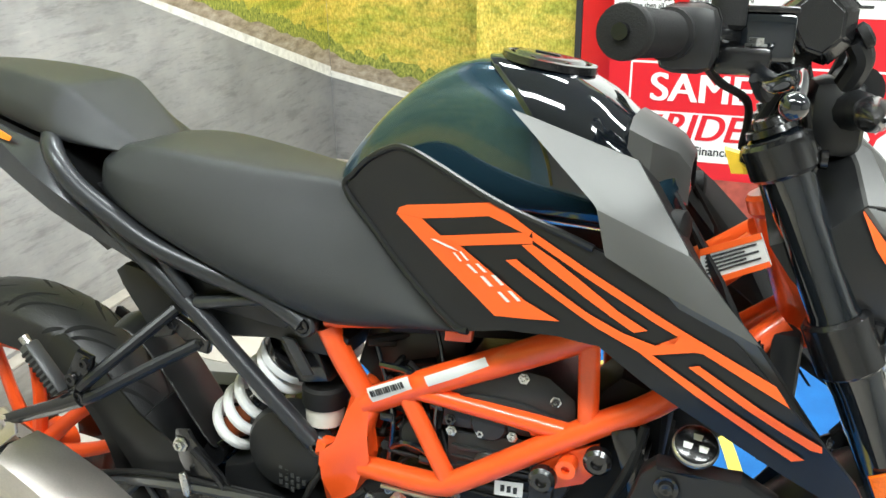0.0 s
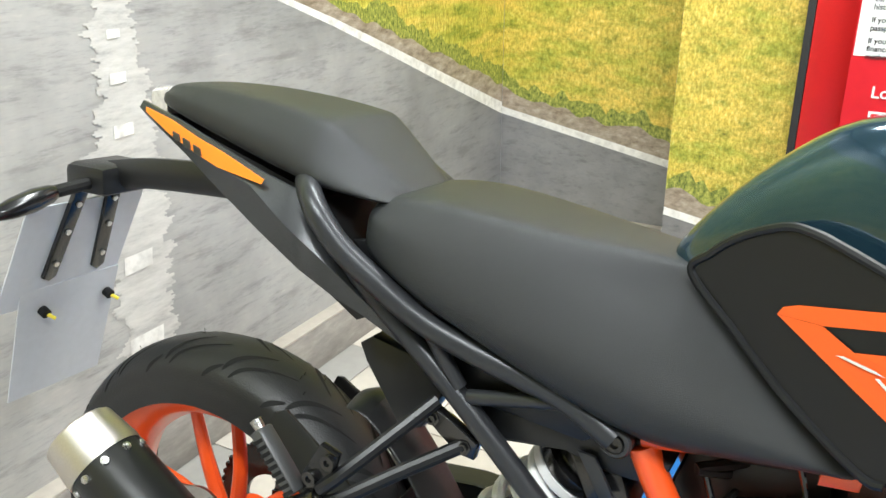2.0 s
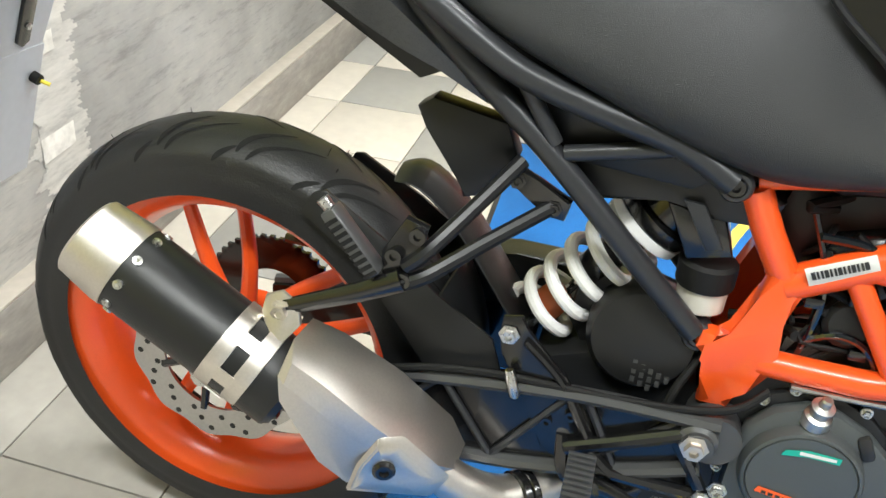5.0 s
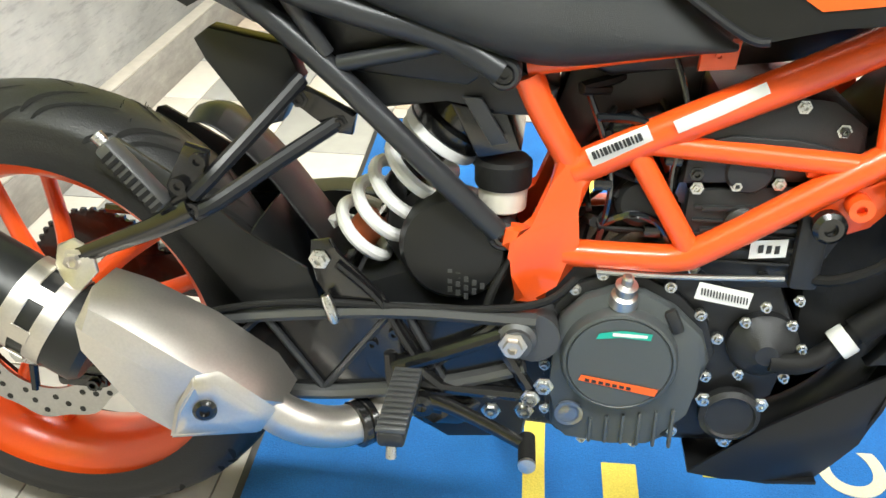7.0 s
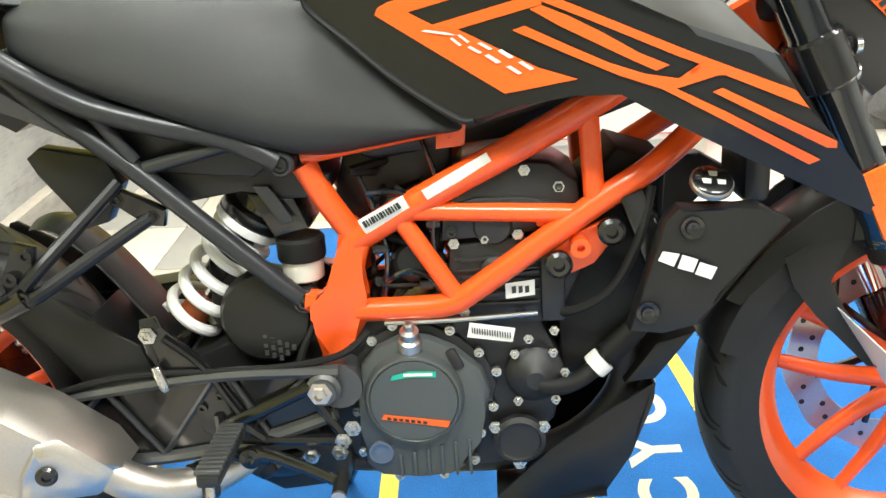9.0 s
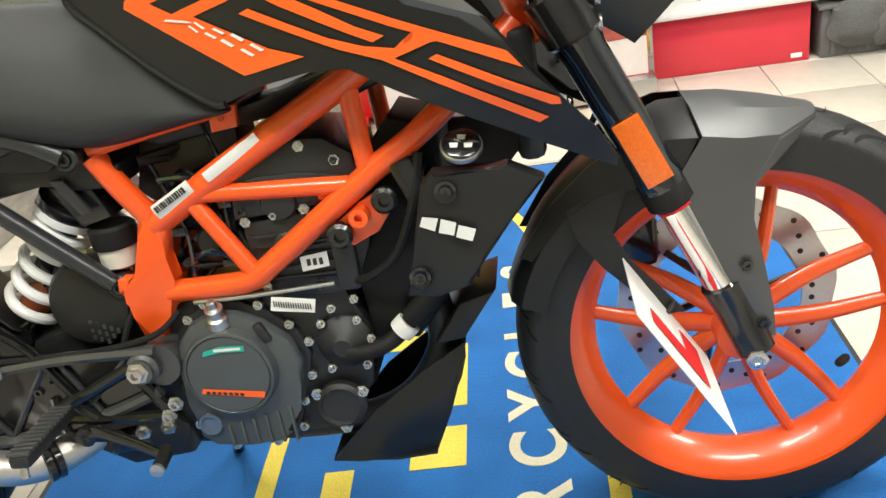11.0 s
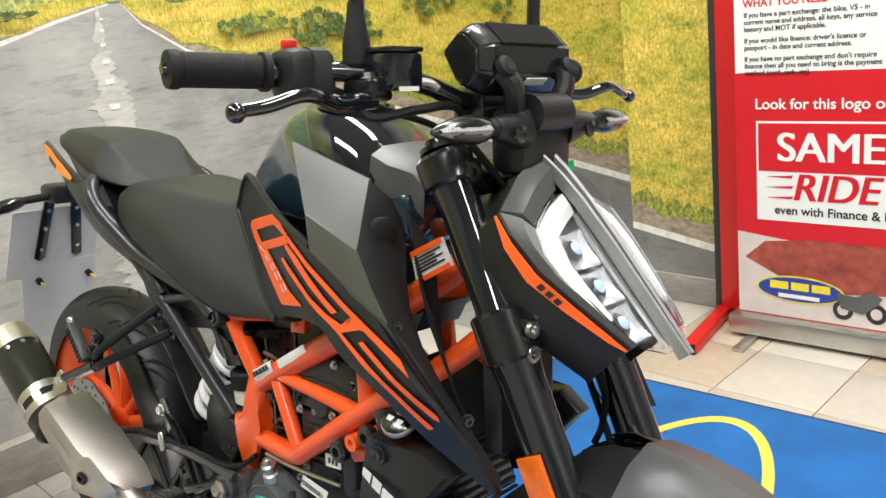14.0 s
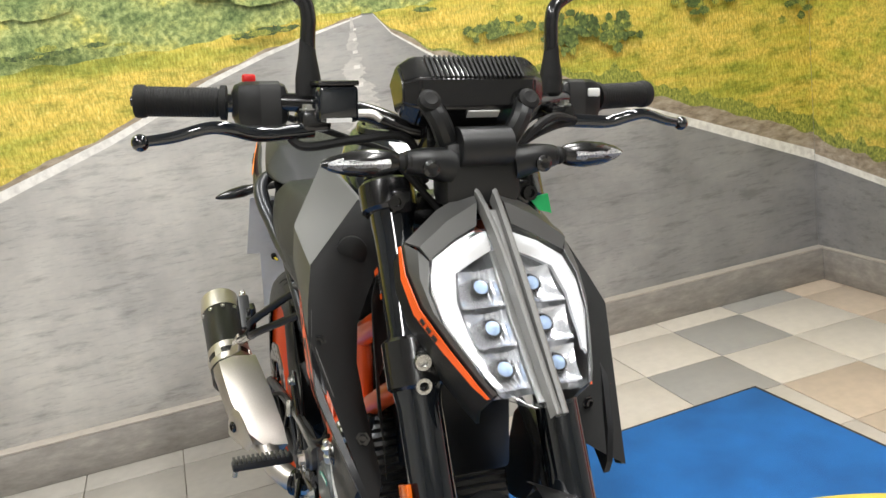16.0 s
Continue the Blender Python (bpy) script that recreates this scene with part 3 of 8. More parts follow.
for k, (x, y) in enumerate(LAMPS):
    d = bpy.data.lights.new("ceiling_lamp", "AREA")
    d.shape, d.size, d.size_y, d.energy, d.color = "RECTANGLE", 1.18, 0.28, LAMP_POWER, (1.0, 0.98, 0.955)
    o = new("ceiling_lamp", d)
    o.matrix_world = pose(x, y, CEILING - 0.062)

# ---- mat with the shop's oval ----
mat_thing = thing("floor_mat", pose(0.14, 1.312, 0, 0, 0, 2.7) @ pose(-0.188, -1.3, 0), "blue carpet mat with yellow oval and lettering on the floor", "mat")
MX0, MY1 = 0.188, 1.3
part("carpet", box(bmesh.new(), (MX0 + 0.012, -1.02, 0), (1.63, MY1 - 0.012, 0.009), 0.002), CARPET, mat_thing)
bm = bmesh.new()
for lo, hi in (((MX0, -1.03, 0), (MX0 + 0.012, MY1, 0.006)), ((MX0 + 0.012, MY1 - 0.012, 0), (1.64, MY1, 0.006)), ((1.63, -1.03, 0), (1.64, MY1 - 0.012, 0.006))):
    box(bm, lo, hi, 0.001)
part("edging", bm, EDGING, mat_thing, "black rubber edging")
CX, CY = 0.905, 0.13


def ring(bm, a, b, w, z):
    n = 96
    rows = []
    for k in range(n + 1):
        t = 2 * math.pi * k / n
        rows.append([(CX + b * math.cos(t), CY + a * math.sin(t), z), (CX + (b - w) * math.cos(t), CY + (a - w) * math.sin(t), z)])
    sheet(bm, rows)


bm = bmesh.new()
ring(bm, 1.065, 0.305, 0.032, 0.0102)
part("oval_ring", bm, CARPET_YELLOW, mat_thing, "yellow woven oval", smooth=False)
for pts in ([(0.715, -0.42), (0.765, -0.42), (0.765, 0.13), (0.715, 0.13)], [(0.86, 0.115), (0.955, 0.115), (0.955, 0.215), (0.86, 0.215)], [(0.86, -0.06), (0.955, -0.06), (0.955, 0.005), (0.86, 0.005)],
            [(0.715, 0.27), (0.765, 0.27), (0.765, 0.52), (0.715, 0.52)], [(0.765, 0.46), (0.95, 0.46), (0.95, 0.52), (0.765, 0.52)], [(0.905, 0.27), (0.955, 0.27), (0.955, 0.46), (0.905, 0.46)],
            [(0.74, 0.62), (0.8, 0.6), (0.9, 0.64), (0.94, 0.72), (0.9, 0.8), (0.8, 0.83), (0.74, 0.76)], [(0.78, 0.85), (0.86, 0.83), (0.95, 0.88), (0.93, 0.96), (0.84, 0.98), (0.77, 0.93)],
            [(0.715, -0.75), (0.955, -0.75), (0.955, -0.69), (0.715, -0.69)], [(0.715, -0.69), (0.765, -0.69), (0.765, -0.5), (0.715, -0.5)]):
    bm = bmesh.new()
    plate(bm, [(x, y, 0.0095) for x, y in pts], (0, 0, 0.001))
    part("logo_shape", bm, CARPET_YELLOW, mat_thing, "yellow woven shape", smooth=False)
for k, letter in enumerate("MOTORCYCLES"):
    w = words("letter", letter, 0.127, pose(1.118, 0, 0.0096, 0, 0, 90), CARPET_CREAM, mat_thing, 0.0035, 1.0)
    wide = sum(f(v.co.x for v in w.data.vertices) for f in (min, max)) / 2
    w.matrix_basis = pose(1.118, 0.139 + (k - 5) * 0.1155 - wide, 0.0096, 0, 0, 90)


# ---- roll-up banner ----
banner = thing("roll_up_banner", pose(0.59, 1.775, 0, 0, 0, 2.5), "red roll-up banner with white lettering on a silver base", "banner")
part("sheet", box(bmesh.new(), (0.02, -0.002, 0.07), (0.88, 0.002, 2.0)), SIGNRED, banner, smooth=False)
bm = bmesh.new()
box(bm, (0.0, -0.045, 0.012), (0.9, 0.045, 0.075), 0.012)
part("base", bm, ALLOY, banner, "silver aluminium cassette base")
for x in (0.06, 0.78):
    part("foot", box(bmesh.new(), (x, -0.15, 0), (x + 0.035, 0.13, 0.013), 0.004), ALLOY, banner)


def on_banner(name, pts, mat, d, label=""):
    bm = bmesh.new()
    plate(bm, [(x - 0.655, -0.002 - d, z) for x, z in pts], (0, -0.0006, 0))
    return part(name, bm, mat, banner, label, smooth=False)


rect = lambda a, b, c, d: [(a, b), (c, b), (c, d), (a, d)]
on_banner("info_panel", rect(0.679, 0.808, 1.50, 1.9), WHITE, 0.0004, "white information panel")
on_banner("frame_panel", rect(0.738, 0.376, 1.48, 0.67), WHITE, 0.0004)
on_banner("red_field", rect(0.744, 0.524, 1.474, 0.664), SIGNRED, 0.0012)
photo = [(0.677, 0.078), (1.533, 0.078), (1.533, 0.31), (0.9, 0.31), (0.677, 0.335)]
on_banner("photo_strip", photo, SIGNPALE, 0.0004, "printed road picture")
on_banner("hedge_print", [(0.7, 0.255), (0.8, 0.205), (0.95, 0.17), (1.2, 0.19), (1.533, 0.2), (1.533, 0.32), (0.9, 0.325), (0.76, 0.31)], SIGNBROWN, 0.0012)
oval = [(0.861 + 0.128 * math.cos(t), 0.168 + 0.042 * math.sin(t)) for t in [2 * math.pi * k / 32 for k in range(32)]]
on_banner("oval_rim", oval, YELPRINT, 0.002)
on_banner("oval_logo", [(0.861 + (x - 0.861) * 0.95, 0.168 + (z - 0.168) * 0.88) for x, z in oval], BLUEOVAL, 0.0028)
for x0, z0, x1, z1 in ((0.775, 0.166, 0.83, 0.19), (0.838, 0.166, 0.89, 0.19), (0.898, 0.166, 0.95, 0.19), (0.8, 0.14, 0.92, 0.152)):
    on_banner("logo_bar", rect(x0, z0, x1, z1), YELPRINT if z0 > 0.155 else WHITE, 0.0036)
for cx in (0.985, 1.075):
    wheel_print = [(cx + 0.028 * math.cos(t), 0.125 + 0.03 * math.sin(t)) for t in [2 * math.pi * k / 20 for k in range(20)]]
    on_banner("print_wheel", wheel_print, INK, 0.002)
    on_banner("print_hub", [(cx + (x - cx) * 0.55, 0.125 + (z - 0.125) * 0.55) for x, z in wheel_print], SIGNPALE, 0.0028)
on_banner("print_body", [(0.98, 0.13), (1.04, 0.12), (1.075, 0.15), (1.09, 0.175), (1.06, 0.19), (1.02, 0.17), (0.965, 0.175)], CLOTH, 0.0036)
up = pose(0, 0, 0, 90, 0, 0)
at = lambda x, z, d=0.0036: pose(x - 0.655, -d, z) @ up
words("line_text", "Look for this logo on the price", 0.042, at(0.735, 0.705), WHITE, banner, 0.0006, 1.02)
for first, second, size, x, z, d, ink, wide, slant in (("SAME", "DAY", 0.118, 0.798, 0.556, 0.0048, WHITE, 1.02, 0), ("RIDE", "AWAY", 0.112, 0.84, 0.442, 0.0036, SIGNRED, 0.98, 0.22)):
    one = words("headline_text", first, size, at(x, z, d), ink, banner, 0.0, wide, slant, heavy=0.003)
    x += (max(v.co.x for v in one.data.vertices) + size * 0.26) * wide
    words("headline_text", second, size, at(x, z, d), ink, banner, 0.0, wide, slant, heavy=0.003)
words("line_text", "even with Finance & Part Exchange!", 0.036, at(0.79, 0.398), INK, banner, 0.0005, 0.98)
for k in range(3):
    on_banner("speed_bar", [(0.765, 0.446 + k * 0.031), (0.84, 0.444 + k * 0.031), (0.845, 0.452 + k * 0.031)], SIGNRED, 0.002)
words("heading_text", "WHAT YOU NEED TO BRING", 0.03, at(0.705, 0.99), REDINK, banner, 0.0006, 0.95)
z = 0.962
for text in ("If you have a part exchange: the bike, V5 - in", "current name and address, all keys, any service", "history and MOT if applicable.", "", "If you would like finance: driver's licence or", "passport - in date and current address.", "", "If you have no part exchange and don't require", "finance then all you need to bring is the payment", "method (card, cash, etc)"):
    if text:
        words("small_text", text, 0.0195, at(0.707, z), INK, banner, 0.0002, 0.95)
    z -= 0.0195 if text else 0.012
for k in range(6):
    on_banner("small_print", rect(1.22, 0.945 - k * 0.022, 1.46 - 0.05 * (k % 3), 0.953 - k * 0.022), INK, 0.002)

# red post with its foot bar beside the banner
post = thing("red_sign_stand", pose(0, 0, 0), "red steel sign stand with a floor bar beside the banner", "sign stand")
part("post", box(bmesh.new(), (0.5, 1.872, 0.03), (0.614, 1.898, 2.0), 0.004), POSTRED, post)
# dark strip along the post's left side
part("side_face", box(bmesh.new(), (0.478, 1.875, 0.03), (0.499, 1.895, 2.0), 0.002), EDGING, post, "dark strip along the post's side")
bar = part("foot_bar", box(bmesh.new(), (-0.021, -0.01, 0), (0.021, 0.35, 0.036), 0.003), POSTRED, post)
bar.matrix_basis = pose(0.558, 1.56, 0, 0, 0, 9)
part("end_plug", box(bmesh.new(), (-0.018, -0.016, 0.003), (0.018, -0.01, 0.033), 0.001), RUBBER, bar)

# ---- things on the floor past the front wheel ----
red_box = thing("display_box", pose(1.5, 1.953, 0), "glossy red display box standing on the floor", "box")
part("board", box(bmesh.new(), (0.0, 0.0, 0), (0.5, 0.45, 0.2), 0.006), BOXRED, red_box)
part("label", box(bmesh.new(), (0.44, -0.002, 0.015), (0.475, 0.0, 0.03), 0.0005), WHITE, red_box, "small white oval label")
part("lid", box(bmesh.new(), (-0.02, -0.03, 0.2), (0.52, 0.47, 0.225), 0.006), LABEL, red_box, "pale grey lid")
crate = thing("plastic_crate", pose(2.03, 1.95, 0), "dark grey plastic crate on the floor", "crate")
part("body", box(bmesh.new(), (0, 0, 0), (0.42, 0.3, 0.16), 0.008), CRATE, crate)
for k in range(7):
    part("rib", box(bmesh.new(), (0.03 + k * 0.056, -0.006, 0.01), (0.045 + k * 0.056, 0.0, 0.15), 0.002), CRATE, crate)
part("rim", box(bmesh.new(), (-0.012, -0.012, 0.16), (0.432, 0.312, 0.175), 0.005), CRATE, crate)


def lump(bm, c, s, seed, n=14):
    v = bmesh.ops.create_icosphere(bm, subdivisions=3, radius=1)["verts"]
    for q in v:
        k = 1 + 0.3 * noise.noise(q.co * 1.7 + Vector((seed, 0, 0)))
        q.co = Vector([c[i] + q.co[i] * s[i] * k for i in range(3)])


bm = bmesh.new()
lump(bm, (2.16, 2.03, 0.19), (0.13, 0.1, 0.022), 3)
lump(bm, (2.15, 1.93, 0.12), (0.11, 0.03, 0.085), 6)
lump(bm, (2.24, 1.925, 0.1), (0.07, 0.028, 0.07), 9)
part("cloth", bm, CLOTH)
tagged(bpy.data.objects["cloth"], "dark grey cloth thrown over the crate", "cloth")
gloves = thing("work_gloves", pose(-0.1, -0.14, 0), "yellow work gloves lying on the grey crate", "gloves")
bm = bmesh.new()
lump(bm, (2.27, 2.13, 0.242), (0.15, 0.09, 0.044), 5)
lump(bm, (2.36, 2.16, 0.256), (0.1, 0.07, 0.042), 12)
part("palm", bm, GLOVE, gloves)
for k in range(4):
    bm = bmesh.new()
    tube(bm, [(2.38 + 0.01 * k, 2.06 + k * 0.034, 0.25), (2.46, 2.05 + k * 0.036, 0.238), (2.53, 2.05 + k * 0.036, 0.205)], (0.024, 0.019), 10)
    part("finger", bm, GLOVE, gloves)
can = thing("spray_can", pose(2.475, 2.0, 0), "cream spray bottle with a trigger head on the floor", "spray can")
part("body", lathe(bmesh.new(), [(0.031, 0), (0.033, 0.004), (0.033, 0.17), (0.026, 0.185)], (0, 0, 0), (0, 0, 1)), BOTTLE, can)
part("band", lathe(bmesh.new(), [(0.0336, 0.015), (0.0336, 0.05)], (0, 0, 0), (0, 0, 1)), CRATE, can)
part("trigger", tube(bmesh.new(), [(0.03, 0, 0.235), (-0.01, 0, 0.24), (-0.04, 0, 0.23)], (0.012, 0.009), 10), WHITE, can)
part("lever", tube(bmesh.new(), [(-0.02, 0, 0.232), (-0.035, 0, 0.2), (-0.03, 0, 0.185)], 0.005, 8), WHITE, can)
part("cap", lathe(bmesh.new(), [(0.02, 0.185), (0.02, 0.215), (0.008, 0.225)], (0, 0, 0), (0, 0, 1)), WHITE, can)
shelf = thing("metal_shelf", pose(2.1, 2.6, 0), "grey metal shelf unit by the wall", "shelf")
for z in (0.08, 0.34, 0.66):
    part("board", box(bmesh.new(), (0, 0, z), (1.6, 0.4, z + 0.03), 0.003), ALLOY, shelf)
for x in (0.0, 1.56):
    for y in (0.0, 0.36):
        part("upright", box(bmesh.new(), (x, y, 0), (x + 0.04, y + 0.04, 1.0), 0.003), ALLOY, shelf)

# floor tiles
PITCH, OX, OY = 0.2795, -0.394, 1.386
tile_bm = box(bmesh.new(), (0.0015, 0.0015, -0.006), (PITCH - 0.0015, PITCH - 0.0015, 0.0), 0.0012)
TILE_MESHES = {}
for key, m in (("plain", TILE), ("dark", TILE_DARK), ("brown", TILE_BROWN), ("worn", TILE_DULL)):
    TILE_MESHES[key] = finish("tile", tile_bm.copy(), m)
DARK = {(0, 0), (1, -1), (-1, 1), (-1, -2), (0, -3), (-1, -4)}
BROWN = {(2, 0), (3, 0), (3, 1), (0, 2), (1, 2), (-1, 2), (5, 1)}
for i in range(-1, 10):
    for j in range(-8, 7):
        x, y = OX + i * PITCH, OY + j * PITCH
        if x > 0.2 and y + PITCH < 1.2 and x < 1.3:
            continue
        # tiles with j < -4 and i < 3 take the greyer, darker colour
        key = "dark" if (i, j) in DARK else "brown" if (i, j) in BROWN else "worn" if j < -4 and i < 3 else "plain"
        t = new("tile", TILE_MESHES[key])
        t.parent = floor
        t.location = (x, y, 0)
# the rest of the tiled floor, out towards the far walls
bm = bmesh.new()
for i in range(-1, 20):
    for j in range(-17, 11):
        if i < 10 and -8 <= j < 7:
            continue
        x, y = OX + i * PITCH, OY + j * PITCH
        v = [bm.verts.new((x + a, y + b, z)) for z in (-0.006, 0.0) for a, b in ((0.0015, 0.0015), (PITCH - 0.0015, 0.0015), (PITCH - 0.0015, PITCH - 0.0015), (0.0015, PITCH - 0.0015))]
        bm.faces.new(v[4:])
        for k in range(4):
            bm.faces.new((v[k], v[(k + 1) % 4], v[4 + (k + 1) % 4], v[4 + k]))
tagged(part("tile_field", bm, TILE, floor, smooth=False), kind="stuff")

# ---- the motorcycle: x forward, y to its left, z up, leaning on its side stand ----
bike = thing("motorcycle", pose(0.019, 0.034, 0.008, -7.3, 0, 1.1), "orange and black naked sports motorcycle leaning on its side stand", "motorcycle")
REAR, FRONT = Vector((0, 0, 0.299)), Vector((1.357, 0, 0.293))
TYRE = material("tyre_rubber", (0.013, 0.0133, 0.014), 0.48, grain=400, amount=0.3, bump=0.25)
GROOVE_SHADE = material("groove_shade_black", (0.004, 0.004, 0.004), 0.9)


def make_wheel(name, centre, radius, half, rim_half, spoke_turn, label):
    w = part(name, lathe(bmesh.new(), [(0.024, -0.055), (0.034, -0.05), (0.036, 0.05), (0.024, 0.055)], (0, 0, 0), (0, 1, 0)), ORANGE, bike, label)
    w.location = centre
    # tyre carcass
    prof, flange = [], 0.222
    depth = radius - flange
    for k in range(25):
        t = math.pi * (k / 24)
        y = -half * math.cos(t)
        bulge = math.sin(t) ** 0.72
        prof.append((flange + depth * bulge, y * (1.0 if 3 < k < 21 else 0.93)))
    t = part("tyre", lathe(bmesh.new(), prof, (0, 0, 0), (0, 1, 0), 96), TYRE, w, "black rubber tyre with curved tread grooves", angle=60)
    bm = bmesh.new()
    rng = random.Random(name)
    for k in range(46):
        a = rng.uniform(0, 2 * math.pi)
        y = rng.uniform(-half * 0.7, half * 0.7)
        r = flange + depth * math.sin(math.acos(-y / half)) ** 0.72
        p = Vector((math.cos(a), 0, math.sin(a)))
        lathe(bm, [(0.0006, 0), (0.0004, 0.006)], p * r * 0.999 + Vector((0, y, 0)), p, 4)
    tagged(part("moulding_hair", bm, RUBBER, t), kind="stuff")
    # rim: barrel and flanges
    q = rim_half
    prof = [(0.236, -q), (0.2375, -q + 0.004), (0.228, -q + 0.012), (0.207, -q + 0.024), (0.193, 0), (0.207, q - 0.024), (0.228, q - 0.012), (0.2375, q - 0.004), (0.236, q),
            (0.222, q - 0.004), (0.2, q - 0.018), (0.185, 0), (0.2, -q + 0.018), (0.222, -q + 0.004), (0.236, -q)]
    part("rim", lathe(bmesh.new(), prof, (0, 0, 0), (0, 1, 0), 96), ORANGE, w, "orange painted cast rim", angle=50)
    for k in range(10):
        a = spoke_turn + 2 * math.pi * (k // 2) / 5 + (0.2 if k % 2 else -0.2)
        b = spoke_turn + 2 * math.pi * (k // 2) / 5 + (0.36 if k % 2 else -0.36)
        d0, d1 = Vector((math.cos(b), 0, math.sin(b))), Vector((math.cos(a), 0, math.sin(a)))
        bm = tube(bmesh.new(), [d0 * 0.03 + Vector((0, -0.004, 0)), d0.lerp(d1, 0.5) * 0.11, d1 * 0.196], (0.0145, 0.0095), 10, True, 0.8)
        part("spoke", bm, ORANGE, w)
    for s in (-1, 1):
        for a0 in (0.35, 2.45, 4.5):
            bm = bmesh.new()
            rows = []
            for k in range(13):
                a = a0 + 0.5 * k / 12
                c, d = math.cos(a), math.sin(a)
                rows.append([(c * 0.2282, s * (q - 0.0119), d * 0.2282), (c * 0.2365, s * (q - 0.0025), d * 0.2365)])
            sheet(bm, rows, 0.0008, (0, s, 0))
            part("rim_tape", bm, INK, w, "black rim tape", smooth=False)
    rng = random.Random(name + "tread")
    # grooves are flat strips on the tyre, their inner shade painted near black
    for s in (-1, 1):
        bm = bmesh.new()
        for k in range(34):
            a0 = 2 * math.pi * (k + (0.5 if s > 0 else 0)) / 34 + rng.uniform(-0.01, 0.01)
            lines = [((0.06, 0.0), (0.3, 0.10), (0.55, 0.16), (0.74, 0.18))] if k % 2 else [((0.2, 0.06), (0.42, 0.2), (0.62, 0.29), (0.8, 0.33)), ((0.66, 0.02), (0.78, 0.07), (0.88, 0.1))]
            for ln in lines:
                rows, pts = [], smooth_line([(f, d, 0) for f, d in ln], 5)
                for i, q in enumerate(pts):
                    f, d = q.x, q.y
                    wide = 0.014 * math.sin(math.pi * (0.12 + 0.8 * i / (len(pts) - 1)))
                    r = flange + depth * math.sin(math.acos(-f)) ** 0.72 + 0.0006
                    rows.append([(math.cos(a0 + d + e) * r, s * f * half, math.sin(a0 + d + e) * r) for e in (-wide * 1.3, wide * 1.3)])
                sheet(bm, rows)
        tagged(part("tread_pattern", bm, GROOVE_SHADE, t, smooth=False), kind="stuff")
    return w


rear_wheel = make_wheel("rear_wheel", REAR, 0.299, 0.072, 0.058, 0.5, "orange cast rear wheel with black tyre")
front_wheel = make_wheel("front_wheel", FRONT, 0.293, 0.056, 0.046, 0.25, "orange cast front wheel with black tyre")
part("wheel_dot", lathe(bmesh.new(), [(0.006, 0), (0.0001, 0.0012)], (-0.066, -0.0535, 0.2185), (0, -1, 0), 14), GREEN, rear_wheel, "green paint dot")


def brake_disc(parent, y, r, inner, wave=0):
    bm = bmesh.new()
    n, rows = 80, []
    for k in range(n + 1):
        a = 2 * math.pi * k / n
        ro = r + wave * math.sin(a * 10)
        c, s = math.cos(a), math.sin(a)
        rows.append([(c * inner, y, s * inner), (c * ro, y, s * ro)])
    sheet(bm, rows, 0.004, (0, 1, 0))
    d = part("brake_disc", bm, DISC, parent, "drilled steel brake disc", smooth=False)
    # holes are not cut: black plugs paint the dark inside them
    bm = bmesh.new()
    for k in range(40):
        a = 2 * math.pi * (k + 0.3) / 40
        rr = inner + (r - inner) * (0.3, 0.55, 0.8)[k % 3]
        lathe(bm, [(0.0042, -0.0003), (0.0042, 0.0046)], (math.cos(a) * rr, y, math.sin(a) * rr), (0, 1, 0), 8)
    pieces("drill_hole", bm, INK, d)
    bm = bmesh.new()
    for k in range(6):
        a = 2 * math.pi * k / 6
        tube(bm, [(math.cos(a) * 0.03, y + 0.002, math.sin(a) * 0.03), (math.cos(a + 0.25) * (inner + 0.006), y + 0.002, math.sin(a + 0.25) * (inner + 0.006))], 0.006, 6)
    pieces("carrier_arm", bm, SATIN, d)


brake_disc(rear_wheel, -0.082, 0.115, 0.072, 0.003)
brake_disc(front_wheel, 0.066, 0.15, 0.105, 0.003)
bm = bmesh.new()
for k in range(44):
    a = 2 * math.pi * k / 44
    c, s = math.cos(a), math.sin(a)
    box(bm, (c * 0.098 - 0.0035, 0.085, s * 0.098 - 0.0035), (c * 0.098 + 0.0035, 0.091, s * 0.098 + 0.0035))
lathe(bm, [(0.05, 0.085), (0.098, 0.085), (0.098, 0.091), (0.05, 0.091), (0.05, 0.085)], (0, 0, 0), (0, 1, 0), 44)
part("sprocket", bm, SATIN, rear_wheel, "black toothed rear sprocket")
bm = bmesh.new()
lathe(bm, [(0.017, 0), (0.017, 0.005), (0.012, 0.006), (0.012, 0.014), (0.007, 0.014), (0.007, 0.018), (0.0001, 0.018)], (0.002, -0.112, 0.306), (0, -1, 0), 6)
lathe(bm, [(0.022, -0.012), (0.022, 0.002), (0.015, 0.004)], (0.002, -0.11, 0.306), (0, -1, 0), 24)
part("axle_nut", bm, ZINC, bike, "zinc rear axle nut")
bm = box(bmesh.new(), (0.03, -0.108, 0.252), (0.095, -0.088, 0.272), 0.006)
bolt(bm, (0.08, -0.108, 0.262), (0, -1, 0), 0.008, 0.008)
part("rear_caliper", bm, SATIN, bike)

